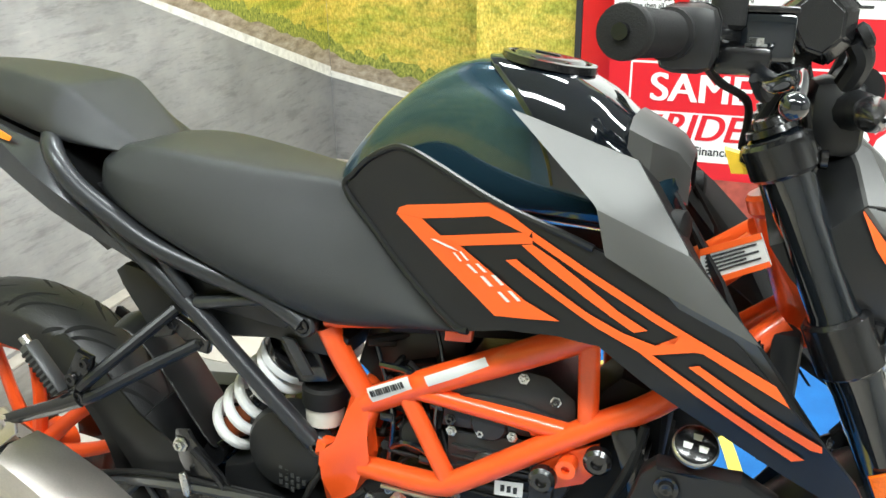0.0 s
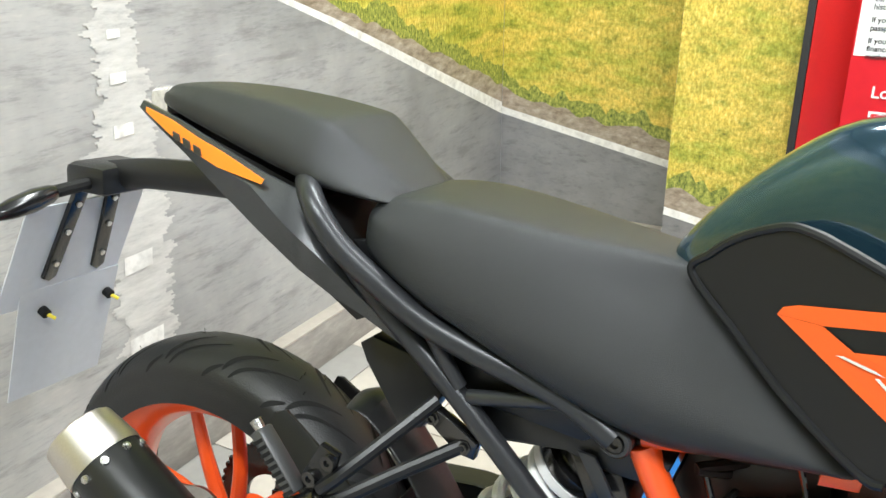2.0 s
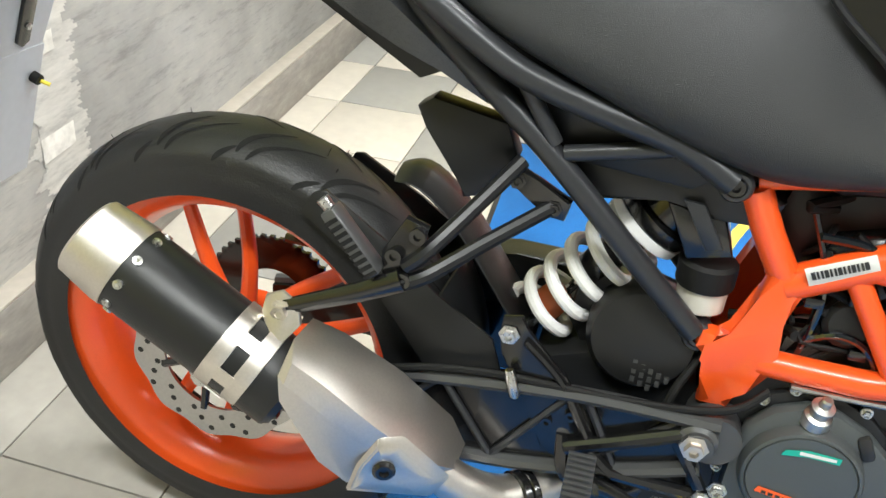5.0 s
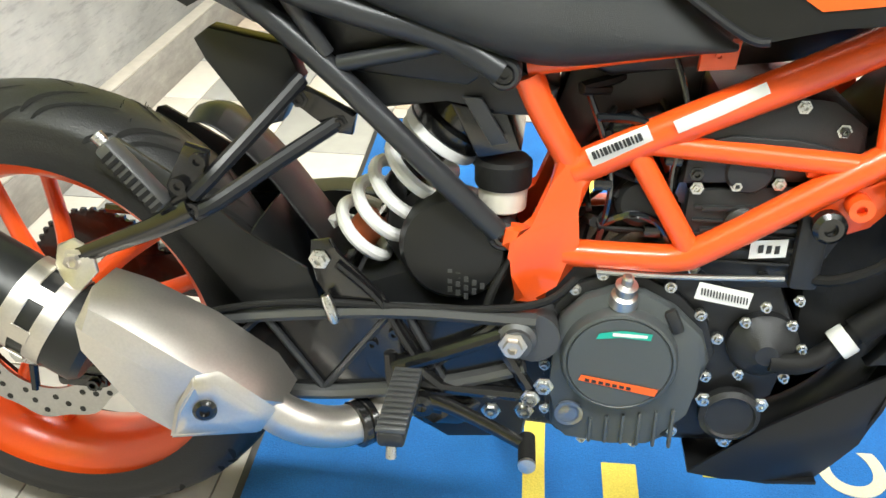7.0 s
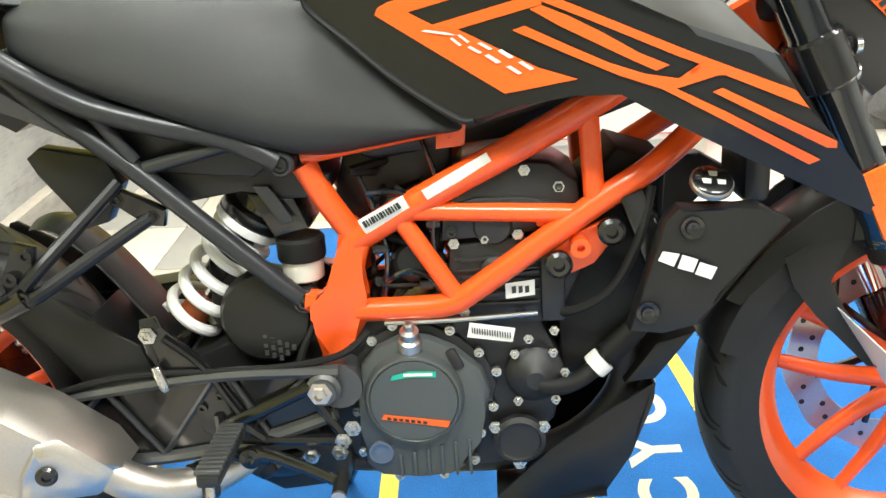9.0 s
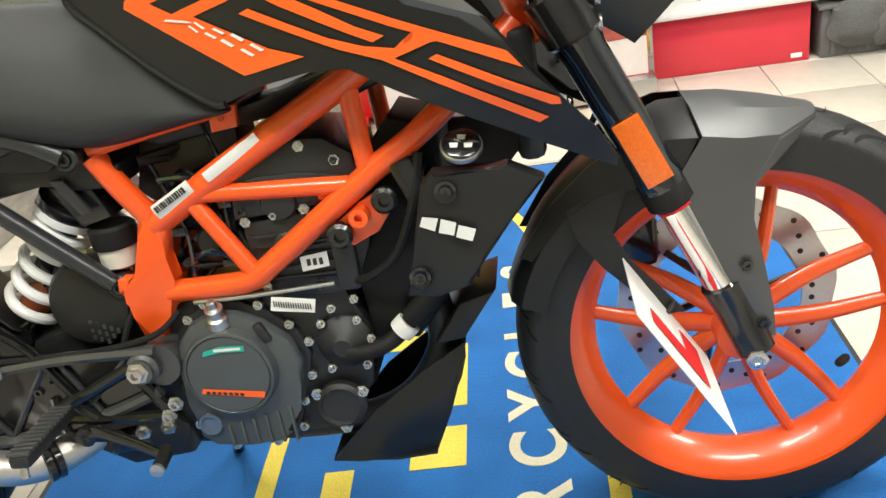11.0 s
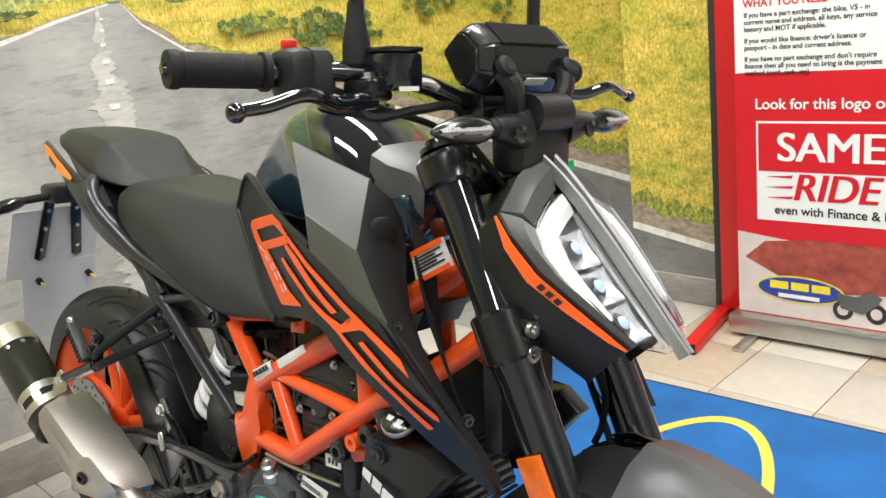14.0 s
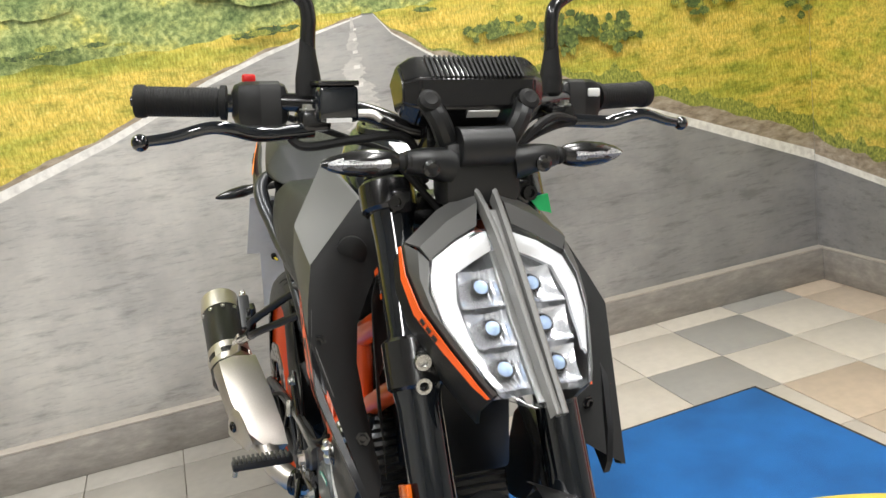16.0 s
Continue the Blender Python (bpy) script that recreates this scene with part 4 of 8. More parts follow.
# swingarm: flanges, web and ribs
swing = part("swingarm", tube(bmesh.new(), [(0.597, -0.1, 0.362), (0.597, 0.1, 0.362)], 0.03, 20), TITAN, bike, "grey cast lattice swingarm")
for s in (-1, 1):
    bm = bmesh.new()
    y = s * 0.1
    tube(bm, [(0.6, y, 0.385), (0.45, y, 0.386), (0.3, y, 0.37), (0.15, y, 0.348), (0.0, y, 0.326)], (0.009, 0.008), 8, True, 1.2)
    tube(bm, [(0.59, y, 0.325), (0.48, y, 0.29), (0.33, y, 0.268), (0.15, y, 0.274), (0.0, y, 0.285)], (0.009, 0.008), 8, True, 1.2)
    part("flange", bm, TITAN, swing)
    bm = plate(bmesh.new(), xz([(0.59, 0.38), (0.45, 0.382), (0.3, 0.366), (0.0, 0.325), (0.0, 0.286), (0.33, 0.27), (0.48, 0.292), (0.59, 0.328)], y - s * 0.004), (0, -s * 0.012, 0))
    part("web", bm, SATIN, swing)
    bm = bmesh.new()
    for a, b in (((0.56, 0.38), (0.46, 0.292)), ((0.46, 0.382), (0.5, 0.3)), ((0.44, 0.38), (0.36, 0.275)), ((0.3, 0.364), (0.36, 0.275)), ((0.29, 0.364), (0.2, 0.275)), ((0.12, 0.34), (0.2, 0.275))):
        tube(bm, [(a[0], y, a[1]), (b[0], y, b[1])], 0.0045, 6, False)
    part("ribs", bm, RAIL, swing)
bm = lathe(bmesh.new(), [(0.022, 0), (0.022, 0.018), (0.017, 0.022), (0.017, 0.028)], (0.58, -0.092, 0.364), (0, -1, 0), 24)
part("pivot_boss", bm, TITAN, bike)
part("pivot_bolt", bolt(bmesh.new(), (0.577, -0.118, 0.364), (0, -1, 0), 0.0105, 0.012), STEEL, bike, "hexagonal steel pivot bolt")
part("brake_hose", tube(bmesh.new(), [(0.64, -0.085, 0.43), (0.6, -0.1, 0.405), (0.5, -0.102, 0.392), (0.35, -0.105, 0.392), (0.25, -0.108, 0.376), (0.12, -0.11, 0.33)], 0.0045, 8), RUBBER, bike)
bm = tube(bmesh.new(), [(0.02, 0.088, 0.402), (0.3, 0.085, 0.395), (0.55, 0.08, 0.39)], 0.007, 6, False, 0.8)
tube(bm, [(0.02, 0.088, 0.208), (0.3, 0.085, 0.25), (0.55, 0.08, 0.31)], 0.007, 6, False, 0.8)
part("drive_chain", bm, SATIN, bike)
# added block for the dark area on the chain side, its shape assumed
bm = plate(bmesh.new(), xz([(0.1, 0.405), (0.2, 0.435), (0.34, 0.452), (0.48, 0.45), (0.57, 0.43), (0.57, 0.385), (0.3, 0.395), (0.1, 0.39)], 0.07), (0, 0.045, 0), 0.006)
part("chain_guard", bm, MATT, bike, "added black block on the chain side")

# rear inner mudguard
bm = bmesh.new()
rows = []
for k in range(9):
    a = radians(4 + 26 * k / 8)
    x, z = 0.318 * math.cos(a), 0.299 + 0.318 * math.sin(a)
    rows.append([(x, -0.07, z - 0.012), (x + 0.006, -0.05, z), (x + 0.012, 0, z + 0.008), (x + 0.006, 0.05, z), (x, 0.07, z - 0.012)])
sheet(bm, rows, 0.004, (-1, 0, -0.5))
part("hugger", bm, MATT, bike, "black plastic rear hugger")
bm = bmesh.new()
sheet(bm, [[(0.112, -0.074, 0.53), (0.125, -0.07, 0.552), (0.138, -0.064, 0.556)], [(0.18, -0.082, 0.485), (0.2, -0.078, 0.503), (0.216, -0.07, 0.508)], [(0.228, -0.088, 0.43), (0.256, -0.086, 0.452), (0.276, -0.078, 0.46)], [(0.266, -0.09, 0.38), (0.318, -0.09, 0.4), (0.345, -0.082, 0.42)], [(0.285, -0.09, 0.345), (0.33, -0.09, 0.355), (0.362, -0.085, 0.372)]], 0.004)
mirrored(bm)
pieces("hugger_side", bm, MATT, bike)
bm = bmesh.new()
sheet(bm, [[(0.203, y, 0.578 - abs(y) * 0.3), (0.232, y, 0.588 - abs(y) * 0.3), (0.292, y, 0.53 - abs(y) * 0.3), (0.34, y, 0.455 - abs(y) * 0.3), (0.375, y, 0.4)] for y in (-0.042, -0.025, 0, 0.025, 0.042)], 0.005, (1, 0, 0.4))
soften(part("splash_guard", bm, MATT, bike, "dark plastic splash guard"), 2)

# trellis frame
trellis = part("trellis_frame", lathe(bmesh.new(), [(0.03, 0), (0.034, 0.004), (0.034, 0.02), (0.03, 0.025), (0.03, 0.15), (0.034, 0.155), (0.034, 0.17), (0.03, 0.175)], (1.148, 0, 0.7), (-0.35, 0, 0.94), 28), ORANGE, bike, "orange tubular steel trellis frame")
TUBES = (
    ([(0.578, -0.068, 0.652), (0.66, -0.07, 0.666), (0.742, -0.07, 0.679)], 0.0105),
    ([(0.578, -0.066, 0.643), (0.6, -0.062, 0.597), (0.628, -0.058, 0.55)], 0.0155),
    ([(0.63, -0.058, 0.543), (0.72, -0.067, 0.593), (0.895, -0.08, 0.684), (1.0, -0.06, 0.745), (1.075, -0.03, 0.805)], 0.018),
    ([(0.625, -0.06, 0.449), (0.70, -0.07, 0.453), (0.742, -0.077, 0.459), (0.775, -0.081, 0.478), (0.922, -0.084, 0.58), (0.99, -0.08, 0.622), (1.06, -0.05, 0.674), (1.115, -0.03, 0.724)], 0.0152),
    ([(0.705, -0.069, 0.578), (0.905, -0.083, 0.569)], 0.0115),
    ([(0.69, -0.067, 0.567), (0.752, -0.079, 0.469)], 0.012),
    ([(0.914, -0.08, 0.693), (0.921, -0.083, 0.582)], 0.0125),
)
for pts, r in TUBES:
    for ps in (pts, flip(pts)):
        part("tube", tube(bmesh.new(), ps, r, 16), ORANGE, trellis)
for s in (-1, 1):
    bm = plate(bmesh.new(), xz([(0.612, 0.56), (0.636, 0.566), (0.65, 0.54), (0.637, 0.501), (0.63, 0.466), (0.64, 0.436), (0.61, 0.42), (0.607, 0.388), (0.573, 0.388), (0.58, 0.424), (0.578, 0.445), (0.571, 0.453), (0.556, 0.456), (0.56, 0.48), (0.578, 0.478), (0.593, 0.466), (0.603, 0.491), (0.607, 0.53)], s * 0.046), (0, s * 0.028, 0), 0.01)
    part("pivot_plate", bm, ORANGE, trellis)
    bm = plate(bmesh.new(), xz([(0.74, 0.682), (0.775, 0.682), (0.772, 0.655), (0.738, 0.652)], s * 0.06), (0, s * 0.012, 0), 0.002)
    bolt(bm, (0.755, s * 0.072, 0.668), (0, s, 0), 0.004, 0.004)
    part("tab", bm, ORANGE, trellis)
    bm = lathe(bmesh.new(), [(0.012, 0), (0.012, 0.02), (0.005, 0.02), (0.005, 0.012), (0.0001, 0.012)], (0.902, s * 0.082, 0.531), (0, s, 0), 20)
    part("frame_lug", bm, ORANGE, trellis)
    bm = plate(bmesh.new(), xz([(0.86, 0.515), (0.9, 0.545), (0.935, 0.56), (0.94, 0.53), (0.92, 0.505), (0.885, 0.49)], s * 0.074), (0, s * 0.008, 0), 0.002)
    part("gusset", bm, ORANGE, trellis)
    for x, z in ((0.938, 0.55), (0.876, 0.512)):
        bm = lathe(bmesh.new(), [(0.0165, 0), (0.0165, 0.01), (0.012, 0.014), (0.007, 0.014), (0.006, 0.008), (0.0001, 0.008)], (x, s * 0.094, z), (0, s, 0), 20)
        part("engine_bolt", bm, SATIN, trellis, "black engine mount bolt")
part("cross_tube", tube(bmesh.new(), [(0.622, -0.056, 0.552), (0.622, 0.056, 0.552)], 0.014, 12), ORANGE, trellis)
part("cross_tube", tube(bmesh.new(), [(0.6, -0.07, 0.42), (0.6, 0.07, 0.42)], 0.016, 12), ORANGE, trellis)


def on_tube(name, a, b, w, mat, label, bars=0, y=-0.097):
    """A sticker on the main tube, between two places given as (x, z)."""
    d = Vector((b[0] - a[0], 0, b[1] - a[1]))
    n = Vector((-d.z, 0, d.x)).normalized() * w
    A, B = Vector((a[0], y, a[1])), Vector((b[0], y, b[1]))
    rows = []
    for t in (-1, -0.5, 0, 0.5, 1):
        dy = Vector((0, 0.0215 - math.sqrt(max(0, 0.0222 ** 2 - (t * w) ** 2)) - 0.0007, 0))
        dy.y += 0.0022
        rows.append([A + n * t + dy, B + n * t + dy + Vector((0, -0.006 * d.length / 0.1, 0))])
    ob = part(name, sheet(bmesh.new(), rows), mat, trellis, label)
    for k in range(bars):
        u = 0.1 + 0.8 * k / bars
        c = A.lerp(B, u) + n * 0.15 + Vector((0, -0.0012 - 0.006 * d.length / 0.1 * u, 0))
        wid = d.normalized() * (0.0011 if k % 3 else 0.0019)
        bm = plate(bmesh.new(), [c - wid - n * 0.35, c + wid - n * 0.35, c + wid + n * 0.5, c - wid + n * 0.5], (0, -0.0003, 0))
        part("print_bar", bm, INK, ob, smooth=False)
    return ob


on_tube("barcode_label", (0.643, 0.5635), (0.7, 0.593), 0.0098, LABEL, "white bar code label on the frame tube", 13, -0.0815)
on_tube("paper_label", (0.722, 0.6015), (0.8, 0.644), 0.0068, LABEL, "blank silver-white label on the frame tube", 0, -0.0885)

# subframe
sub = part("subframe", tube(bmesh.new(), [(0.44, -0.085, 0.69), (0.44, 0.085, 0.69)], 0.01), RAIL, bike, "dark grey tubular rear subframe")
for pts, r in (([(0.182, -0.09, 0.856), (0.202, -0.112, 0.847), (0.224, -0.124, 0.827), (0.25, -0.122, 0.798), (0.29, -0.113, 0.766), (0.345, -0.105, 0.731), (0.42, -0.097, 0.704), (0.5, -0.09, 0.681), (0.554, -0.088, 0.651)], 0.0138),
               ([(0.22, -0.098, 0.797), (0.3, -0.092, 0.724), (0.385, -0.086, 0.647), (0.475, -0.076, 0.553), (0.554, -0.066, 0.471)], 0.0125),
               ([(0.395, -0.086, 0.652), (0.495, -0.089, 0.674)], 0.0085), ([(0.35, -0.1, 0.722), (0.384, -0.088, 0.662)], 0.0085), ([(0.23, -0.098, 0.775), (0.31, -0.086, 0.705), (0.375, -0.086, 0.668)], 0.007)):
    for ps in (pts, flip(pts)):
        part("rail", tube(bmesh.new(), ps, r, 14), RAIL, sub)
for x, y, z in ((0.557, 0.089, 0.649), (0.559, 0.062, 0.465)):
    for s in (-1, 1):
        bm = lathe(bmesh.new(), [(0.0165, -0.014), (0.0165, 0.007), (0.014, 0.01), (0.0105, 0.01), (0.01, 0.006), (0.0001, 0.006)], (x, s * (y - 0.004), z), (0, s, 0), 24)
        part("mount_boss", bm, RAIL, sub)
        part("mount_bolt", lathe(bmesh.new(), [(0.0085, 0), (0.0085, 0.006), (0.0045, 0.006), (0.004, 0.002), (0.0001, 0.002)], (x, s * (y + 0.002), z), (0, s, 0), 16), SATIN, sub, "black socket bolt")

# black boxes under the seat
bm = plate(bmesh.new(), xz([(0.36, 0.66), (0.41, 0.7), (0.56, 0.655), (0.61, 0.63), (0.6, 0.6), (0.545, 0.6), (0.5, 0.62), (0.42, 0.6)], -0.068), (0, 0.136, 0), 0.006)
part("tray", bm, MATT, bike)
for s in (-1, 1):
    bm = plate(bmesh.new(), xz([(0.235, 0.795), (0.268, 0.802), (0.34, 0.757), (0.5, 0.69), (0.553, 0.655), (0.52, 0.632), (0.41, 0.642), (0.385, 0.662), (0.3, 0.725)], s * 0.076), (0, -s * 0.008, 0), 0.003)
    part("side_infill", bm, MATT, bike, "matt black panel under the seat")
bm = plate(bmesh.new(), xz([(0.233, 0.664), (0.25, 0.676), (0.33, 0.66), (0.345, 0.625), (0.32, 0.578), (0.29, 0.57), (0.284, 0.592), (0.243, 0.642)], -0.05), (0, 0.03, 0), 0.003)
part("under_tail_box", bm, MATT, bike)
bm = bmesh.new()
for x, z in ((0.296, 0.618), (0.315, 0.598)):
    lathe(bm, [(0.006, 0), (0.006, 0.003), (0.0001, 0.003)], (x, -0.046, z), (0, -1, 0), 12)
pieces("tray_stud", bm, SATIN, bike)
bm = plate(bmesh.new(), xz([(0.5, 0.61), (0.56, 0.6), (0.575, 0.56), (0.53, 0.55)], -0.06), (0, 0.12, 0), 0.005)
part("battery_bracket", bm, SATIN, bike)
bm = plate(bmesh.new(), [(0.515, -0.075, 0.62), (0.535, -0.078, 0.62), (0.562, -0.078, 0.575), (0.545, -0.075, 0.57)], (0, 0.006, 0), 0.002)
part("angle_bracket", bm, RAIL, bike)


# seats
def loft_seat(name, sections, label, mat=VINYL, levels=2):
    rings = []
    bm = bmesh.new()
    for x, w, zt, zs, wl, zl in sections:
        half = [(0, zt), (w * 0.55, zt - 0.001), (w * 0.74, zt - 0.003), (w * 0.82, zt - 0.008), (w, zs), (w * 0.6 + wl * 0.4, zs * 0.8 + zl * 0.2), (wl, zs * 0.4 + zl * 0.6), (wl, zl), (wl * 0.6, zl - 0.004)]
        full = [(-y, z) for y, z in half] + [(0, zl - 0.004)] + [(y, z) for y, z in half[:0:-1]]
        rings.append([bm.verts.new((x, y, z)) for y, z in full])
    join(bm, rings)
    return soften(part(name, bm, mat, bike, label, angle=180), levels)


loft_seat("rider_seat", [(0.258, 0.08, 0.843, 0.833, 0.085, 0.8), (0.264, 0.098, 0.85, 0.832, 0.104, 0.788), (0.33, 0.108, 0.86, 0.818, 0.118, 0.755), (0.42, 0.104, 0.85, 0.81, 0.12, 0.717), (0.5, 0.085, 0.84, 0.806, 0.116, 0.684),
                         (0.57, 0.058, 0.833, 0.803, 0.11, 0.659), (0.61, 0.056, 0.825, 0.79, 0.106, 0.655), (0.66, 0.064, 0.778, 0.76, 0.104, 0.662), (0.71, 0.08, 0.735, 0.722, 0.104, 0.67), (0.765, 0.092, 0.688, 0.684, 0.1, 0.676), (0.772, 0.09, 0.682, 0.681, 0.092, 0.677)], "black vinyl rider seat with a smooth cover")
loft_seat("passenger_seat", [(-0.088, 0.025, 0.93, 0.926, 0.026, 0.918), (-0.078, 0.045, 0.938, 0.928, 0.048, 0.914), (-0.03, 0.066, 0.944, 0.928, 0.07, 0.905), (0.05, 0.078, 0.943, 0.918, 0.084, 0.886), (0.13, 0.09, 0.936, 0.904, 0.097, 0.866),
                             (0.186, 0.095, 0.927, 0.893, 0.104, 0.855), (0.198, 0.092, 0.924, 0.889, 0.105, 0.852), (0.208, 0.09, 0.917, 0.884, 0.104, 0.851), (0.25, 0.08, 0.884, 0.866, 0.098, 0.846), (0.284, 0.066, 0.858, 0.85, 0.084, 0.842), (0.294, 0.055, 0.848, 0.845, 0.06, 0.841)], "black vinyl pillion seat")

# tail
TAIL = (((-0.08, -0.074, 0.918), (-0.076, -0.084, 0.911), (-0.07, -0.078, 0.9)), ((0.0, -0.092, 0.902), (0.005, -0.103, 0.886), (0.005, -0.092, 0.864)), ((0.065, -0.103, 0.883), (0.065, -0.116, 0.866), (0.065, -0.1, 0.829)),
        ((0.135, -0.113, 0.863), (0.132, -0.126, 0.848), (0.125, -0.106, 0.794)), ((0.178, -0.115, 0.852), (0.18, -0.132, 0.816), (0.185, -0.11, 0.76)), ((0.2, -0.112, 0.846), (0.208, -0.128, 0.795), (0.23, -0.106, 0.736)), ((0.222, -0.106, 0.8), (0.24, -0.114, 0.765), (0.265, -0.1, 0.72)), ((0.272, -0.094, 0.745), (0.287, -0.098, 0.722), (0.315, -0.088, 0.69)))
for side in (1, -1):
    rows = [[Vector((a[0], a[1] * side, a[2])), Vector(a).lerp(Vector(b), 0.5) * 1.0, (b[0], b[1], b[2]), Vector(b).lerp(Vector(c), 0.5), (c[0], c[1], c[2])] for a, b, c in TAIL]
    rows = [[Vector((p[0], -abs(p[1]) * side, p[2])) for p in r] for r in rows]
    tail = part("tail_fairing", sheet(bmesh.new(), rows, 0.004, (0, side, 0)), TAILGREY, bike, "dark grey tail fairing with orange decal", angle=30)
    d = lambda pts: [Vector((x, -side * (along([-0.076, 0.005, 0.065, 0.132, 0.16], [0.0845, 0.1045, 0.1175, 0.1275, 0.131], x) - k * 0.6), z)) for x, z, k in pts]
    bm = sheet(bmesh.new(), [d([(-0.062, 0.9125, 0.003), (-0.06, 0.907, 0.001)]), d([(-0.012, 0.903, 0.009), (-0.012, 0.887, 0.001)]), d([(0.038, 0.889, 0.009), (0.038, 0.872, 0.001)]), d([(0.085, 0.878, 0.009), (0.08, 0.861, 0.001)]), d([(0.152, 0.858, 0.005), (0.15, 0.853, 0.001)])], 0.0012, (0, -side, 0))
    dec = part("decal", bm, TAILDECAL, tail, "bright orange decal")
    for k in range(3):
        x = -0.004 + k * 0.02
        bm = plate(bmesh.new(), d([(x, 0.891 - k * 0.0052, 0.002), (x + 0.012, 0.888 - k * 0.0052, 0.002), (x + 0.016, 0.88 - k * 0.0052, 0.0), (x + 0.003, 0.882 - k * 0.0052, 0.0)]), (0, -side * 0.0022, 0))
        part("logo_bar", bm, INK, dec, smooth=False)
bm = plate(bmesh.new(), [(-0.07, -0.045, 0.9), (0.2, -0.09, 0.84), (0.28, -0.08, 0.72), (0.24, -0.07, 0.7), (0.08, -0.06, 0.79), (-0.06, -0.04, 0.885)], (0, 0.12, 0))
part("under_tail", bm, MATT, bike)
bm = bmesh.new()
rings = [[bm.verts.new((x, y * w, z + (0.006 if abs(y) < 0.5 else 0))) for y, z in ((-1, zl), (1, zl), (1, zh - 0.006), (0.7, zh), (-0.7, zh), (-1, zh - 0.006))] for x, w, zl, zh in ((-0.112, 0.03, 0.904, 0.918), (-0.1, 0.04, 0.897, 0.932), (-0.07, 0.045, 0.897, 0.936))]
join(bm, rings)
part("tail_light", bm, material("clear_tail_lamp", (0.65, 0.62, 0.58), 0.12, 0.3, grain=120, amount=0.4, coat=1.0), bike, "clear-lens tail light")

# number plate holder
BACK = Matrix.Translation((0.05, 0, 0.012))
holder = part("plate_holder", tube(bmesh.new(), [(0.06, 0.01, 0.805), (-0.08, 0.015, 0.80), (-0.22, 0.022, 0.79), (-0.31, 0.03, 0.775)], (0.024, 0.022), 10, True, 0.8), MATT, bike, "black plastic number plate arm")
part("arm_cover", box(bmesh.new(), (-0.35, -0.02, 0.752), (-0.27, 0.08, 0.796), 0.012), MATT, holder)
for y0, y1 in ((-0.004, -0.02), (0.056, 0.07)):
    bm = bmesh.new()
    plate(bm, [(-0.325, y0 - 0.012, 0.76), (-0.325, y0 + 0.012, 0.76), (-0.392, y1 + 0.012, 0.612), (-0.395, y1, 0.605), (-0.392, y1 - 0.012, 0.612)], (-0.008, 0, 0.004), 0.002)
    part("plate_leg", bm, SATIN, holder)
    bm = bmesh.new()
    for t in (0.2, 0.5, 0.85):
        lathe(bm, [(0.0045, 0), (0.0045, 0.003), (0.0001, 0.003)], (-0.323 - 0.067 * t, y0 + (y1 - y0) * t, 0.762 - 0.148 * t), (0.9, 0, -0.4), 10)
    pieces("leg_screw", bm, ZINC, holder)
for pts, nm in (([(-0.345, -0.085, 0.735), (-0.345, 0.125, 0.735), (-0.42, 0.115, 0.56), (-0.42, -0.095, 0.565)], "upper_plate"), ([(-0.408, -0.06, 0.592), (-0.4, 0.118, 0.6), (-0.462, 0.118, 0.405), (-0.47, -0.05, 0.395)], "lower_plate")):
    part(nm, plate(bmesh.new(), pts, (-0.002, 0, 0.001)), PLATE, holder, "plain grey-white plastic plate", smooth=False)
for y in (-0.022, 0.1):
    bm = lathe(bmesh.new(), [(0.008, 0), (0.008, 0.012), (0.0001, 0.013)], (-0.412, y, 0.557), (0.9, 0, -0.4), 14)
    cap = part("plate_screw", bm, RUBBER, holder)
    part("screw_thread", tube(bmesh.new(), [(-0.405, y, 0.553), (-0.392, y + 0.008, 0.545)], 0.003, 8, False), YELPRINT, cap)


def indicator(inner, outer, label):
    a, b = Vector(inner), Vector(outer)
    d = (b - a).normalized()
    rings = []
    bm = bmesh.new()
    L = (b - a).length
    up = Vector((0, 0, 1))
    side = d.cross(up).normalized()
    for t, w, h in ((0.0, 0.4, 0.5), (0.12, 0.75, 0.8), (0.35, 1, 1), (0.65, 0.9, 0.85), (0.88, 0.5, 0.5), (1, 0.15, 0.15)):
        rings.append([bm.verts.new(a + d * L * t + side * math.cos(q) * 0.016 * w + up * math.sin(q) * 0.0165 * h) for q in [2 * math.pi * k / 14 for k in range(14)]])
    join(bm, rings)
    ob = part("indicator", bm, SATIN, bike, label)
    return ob, a, d, L, side


for s in (-1, 1):
    ob, a, d, L, side = indicator((-0.25, 0.03 + s * 0.1, 0.778), (-0.254, 0.03 + s * 0.21, 0.757), "slim black rear turn signal")
    part("stem", tube(bmesh.new(), [(-0.25, 0.03 + s * 0.02, 0.784), (-0.25, 0.03 + s * 0.105, 0.778)], 0.009, 10, False), RUBBER, ob)

holder.matrix_basis = BACK

# exhaust
exhaust = part("exhaust", tube(bmesh.new(), [(0.288, -0.16, 0.312), (0.334, -0.15, 0.266), (0.385, -0.122, 0.239), (0.43, -0.08, 0.238), (0.47, -0.04, 0.25)], 0.024, 16), STEEL, bike, "stainless exhaust pipe with a short black silencer")
part("header_pipe", tube(bmesh.new(), [(0.46, -0.04, 0.25), (0.6, 0.0, 0.2), (0.85, 0.0, 0.2), (0.96, -0.02, 0.3), (0.955, -0.02, 0.42), (0.92, -0.02, 0.5)], 0.021, 16), ENGINE, exhaust, "dark heat-stained header pipe")
AX0, AX1 = Vector((-0.07, -0.204, 0.527)), Vector((0.174, -0.2, 0.373))
AXD = (AX1 - AX0).normalized()
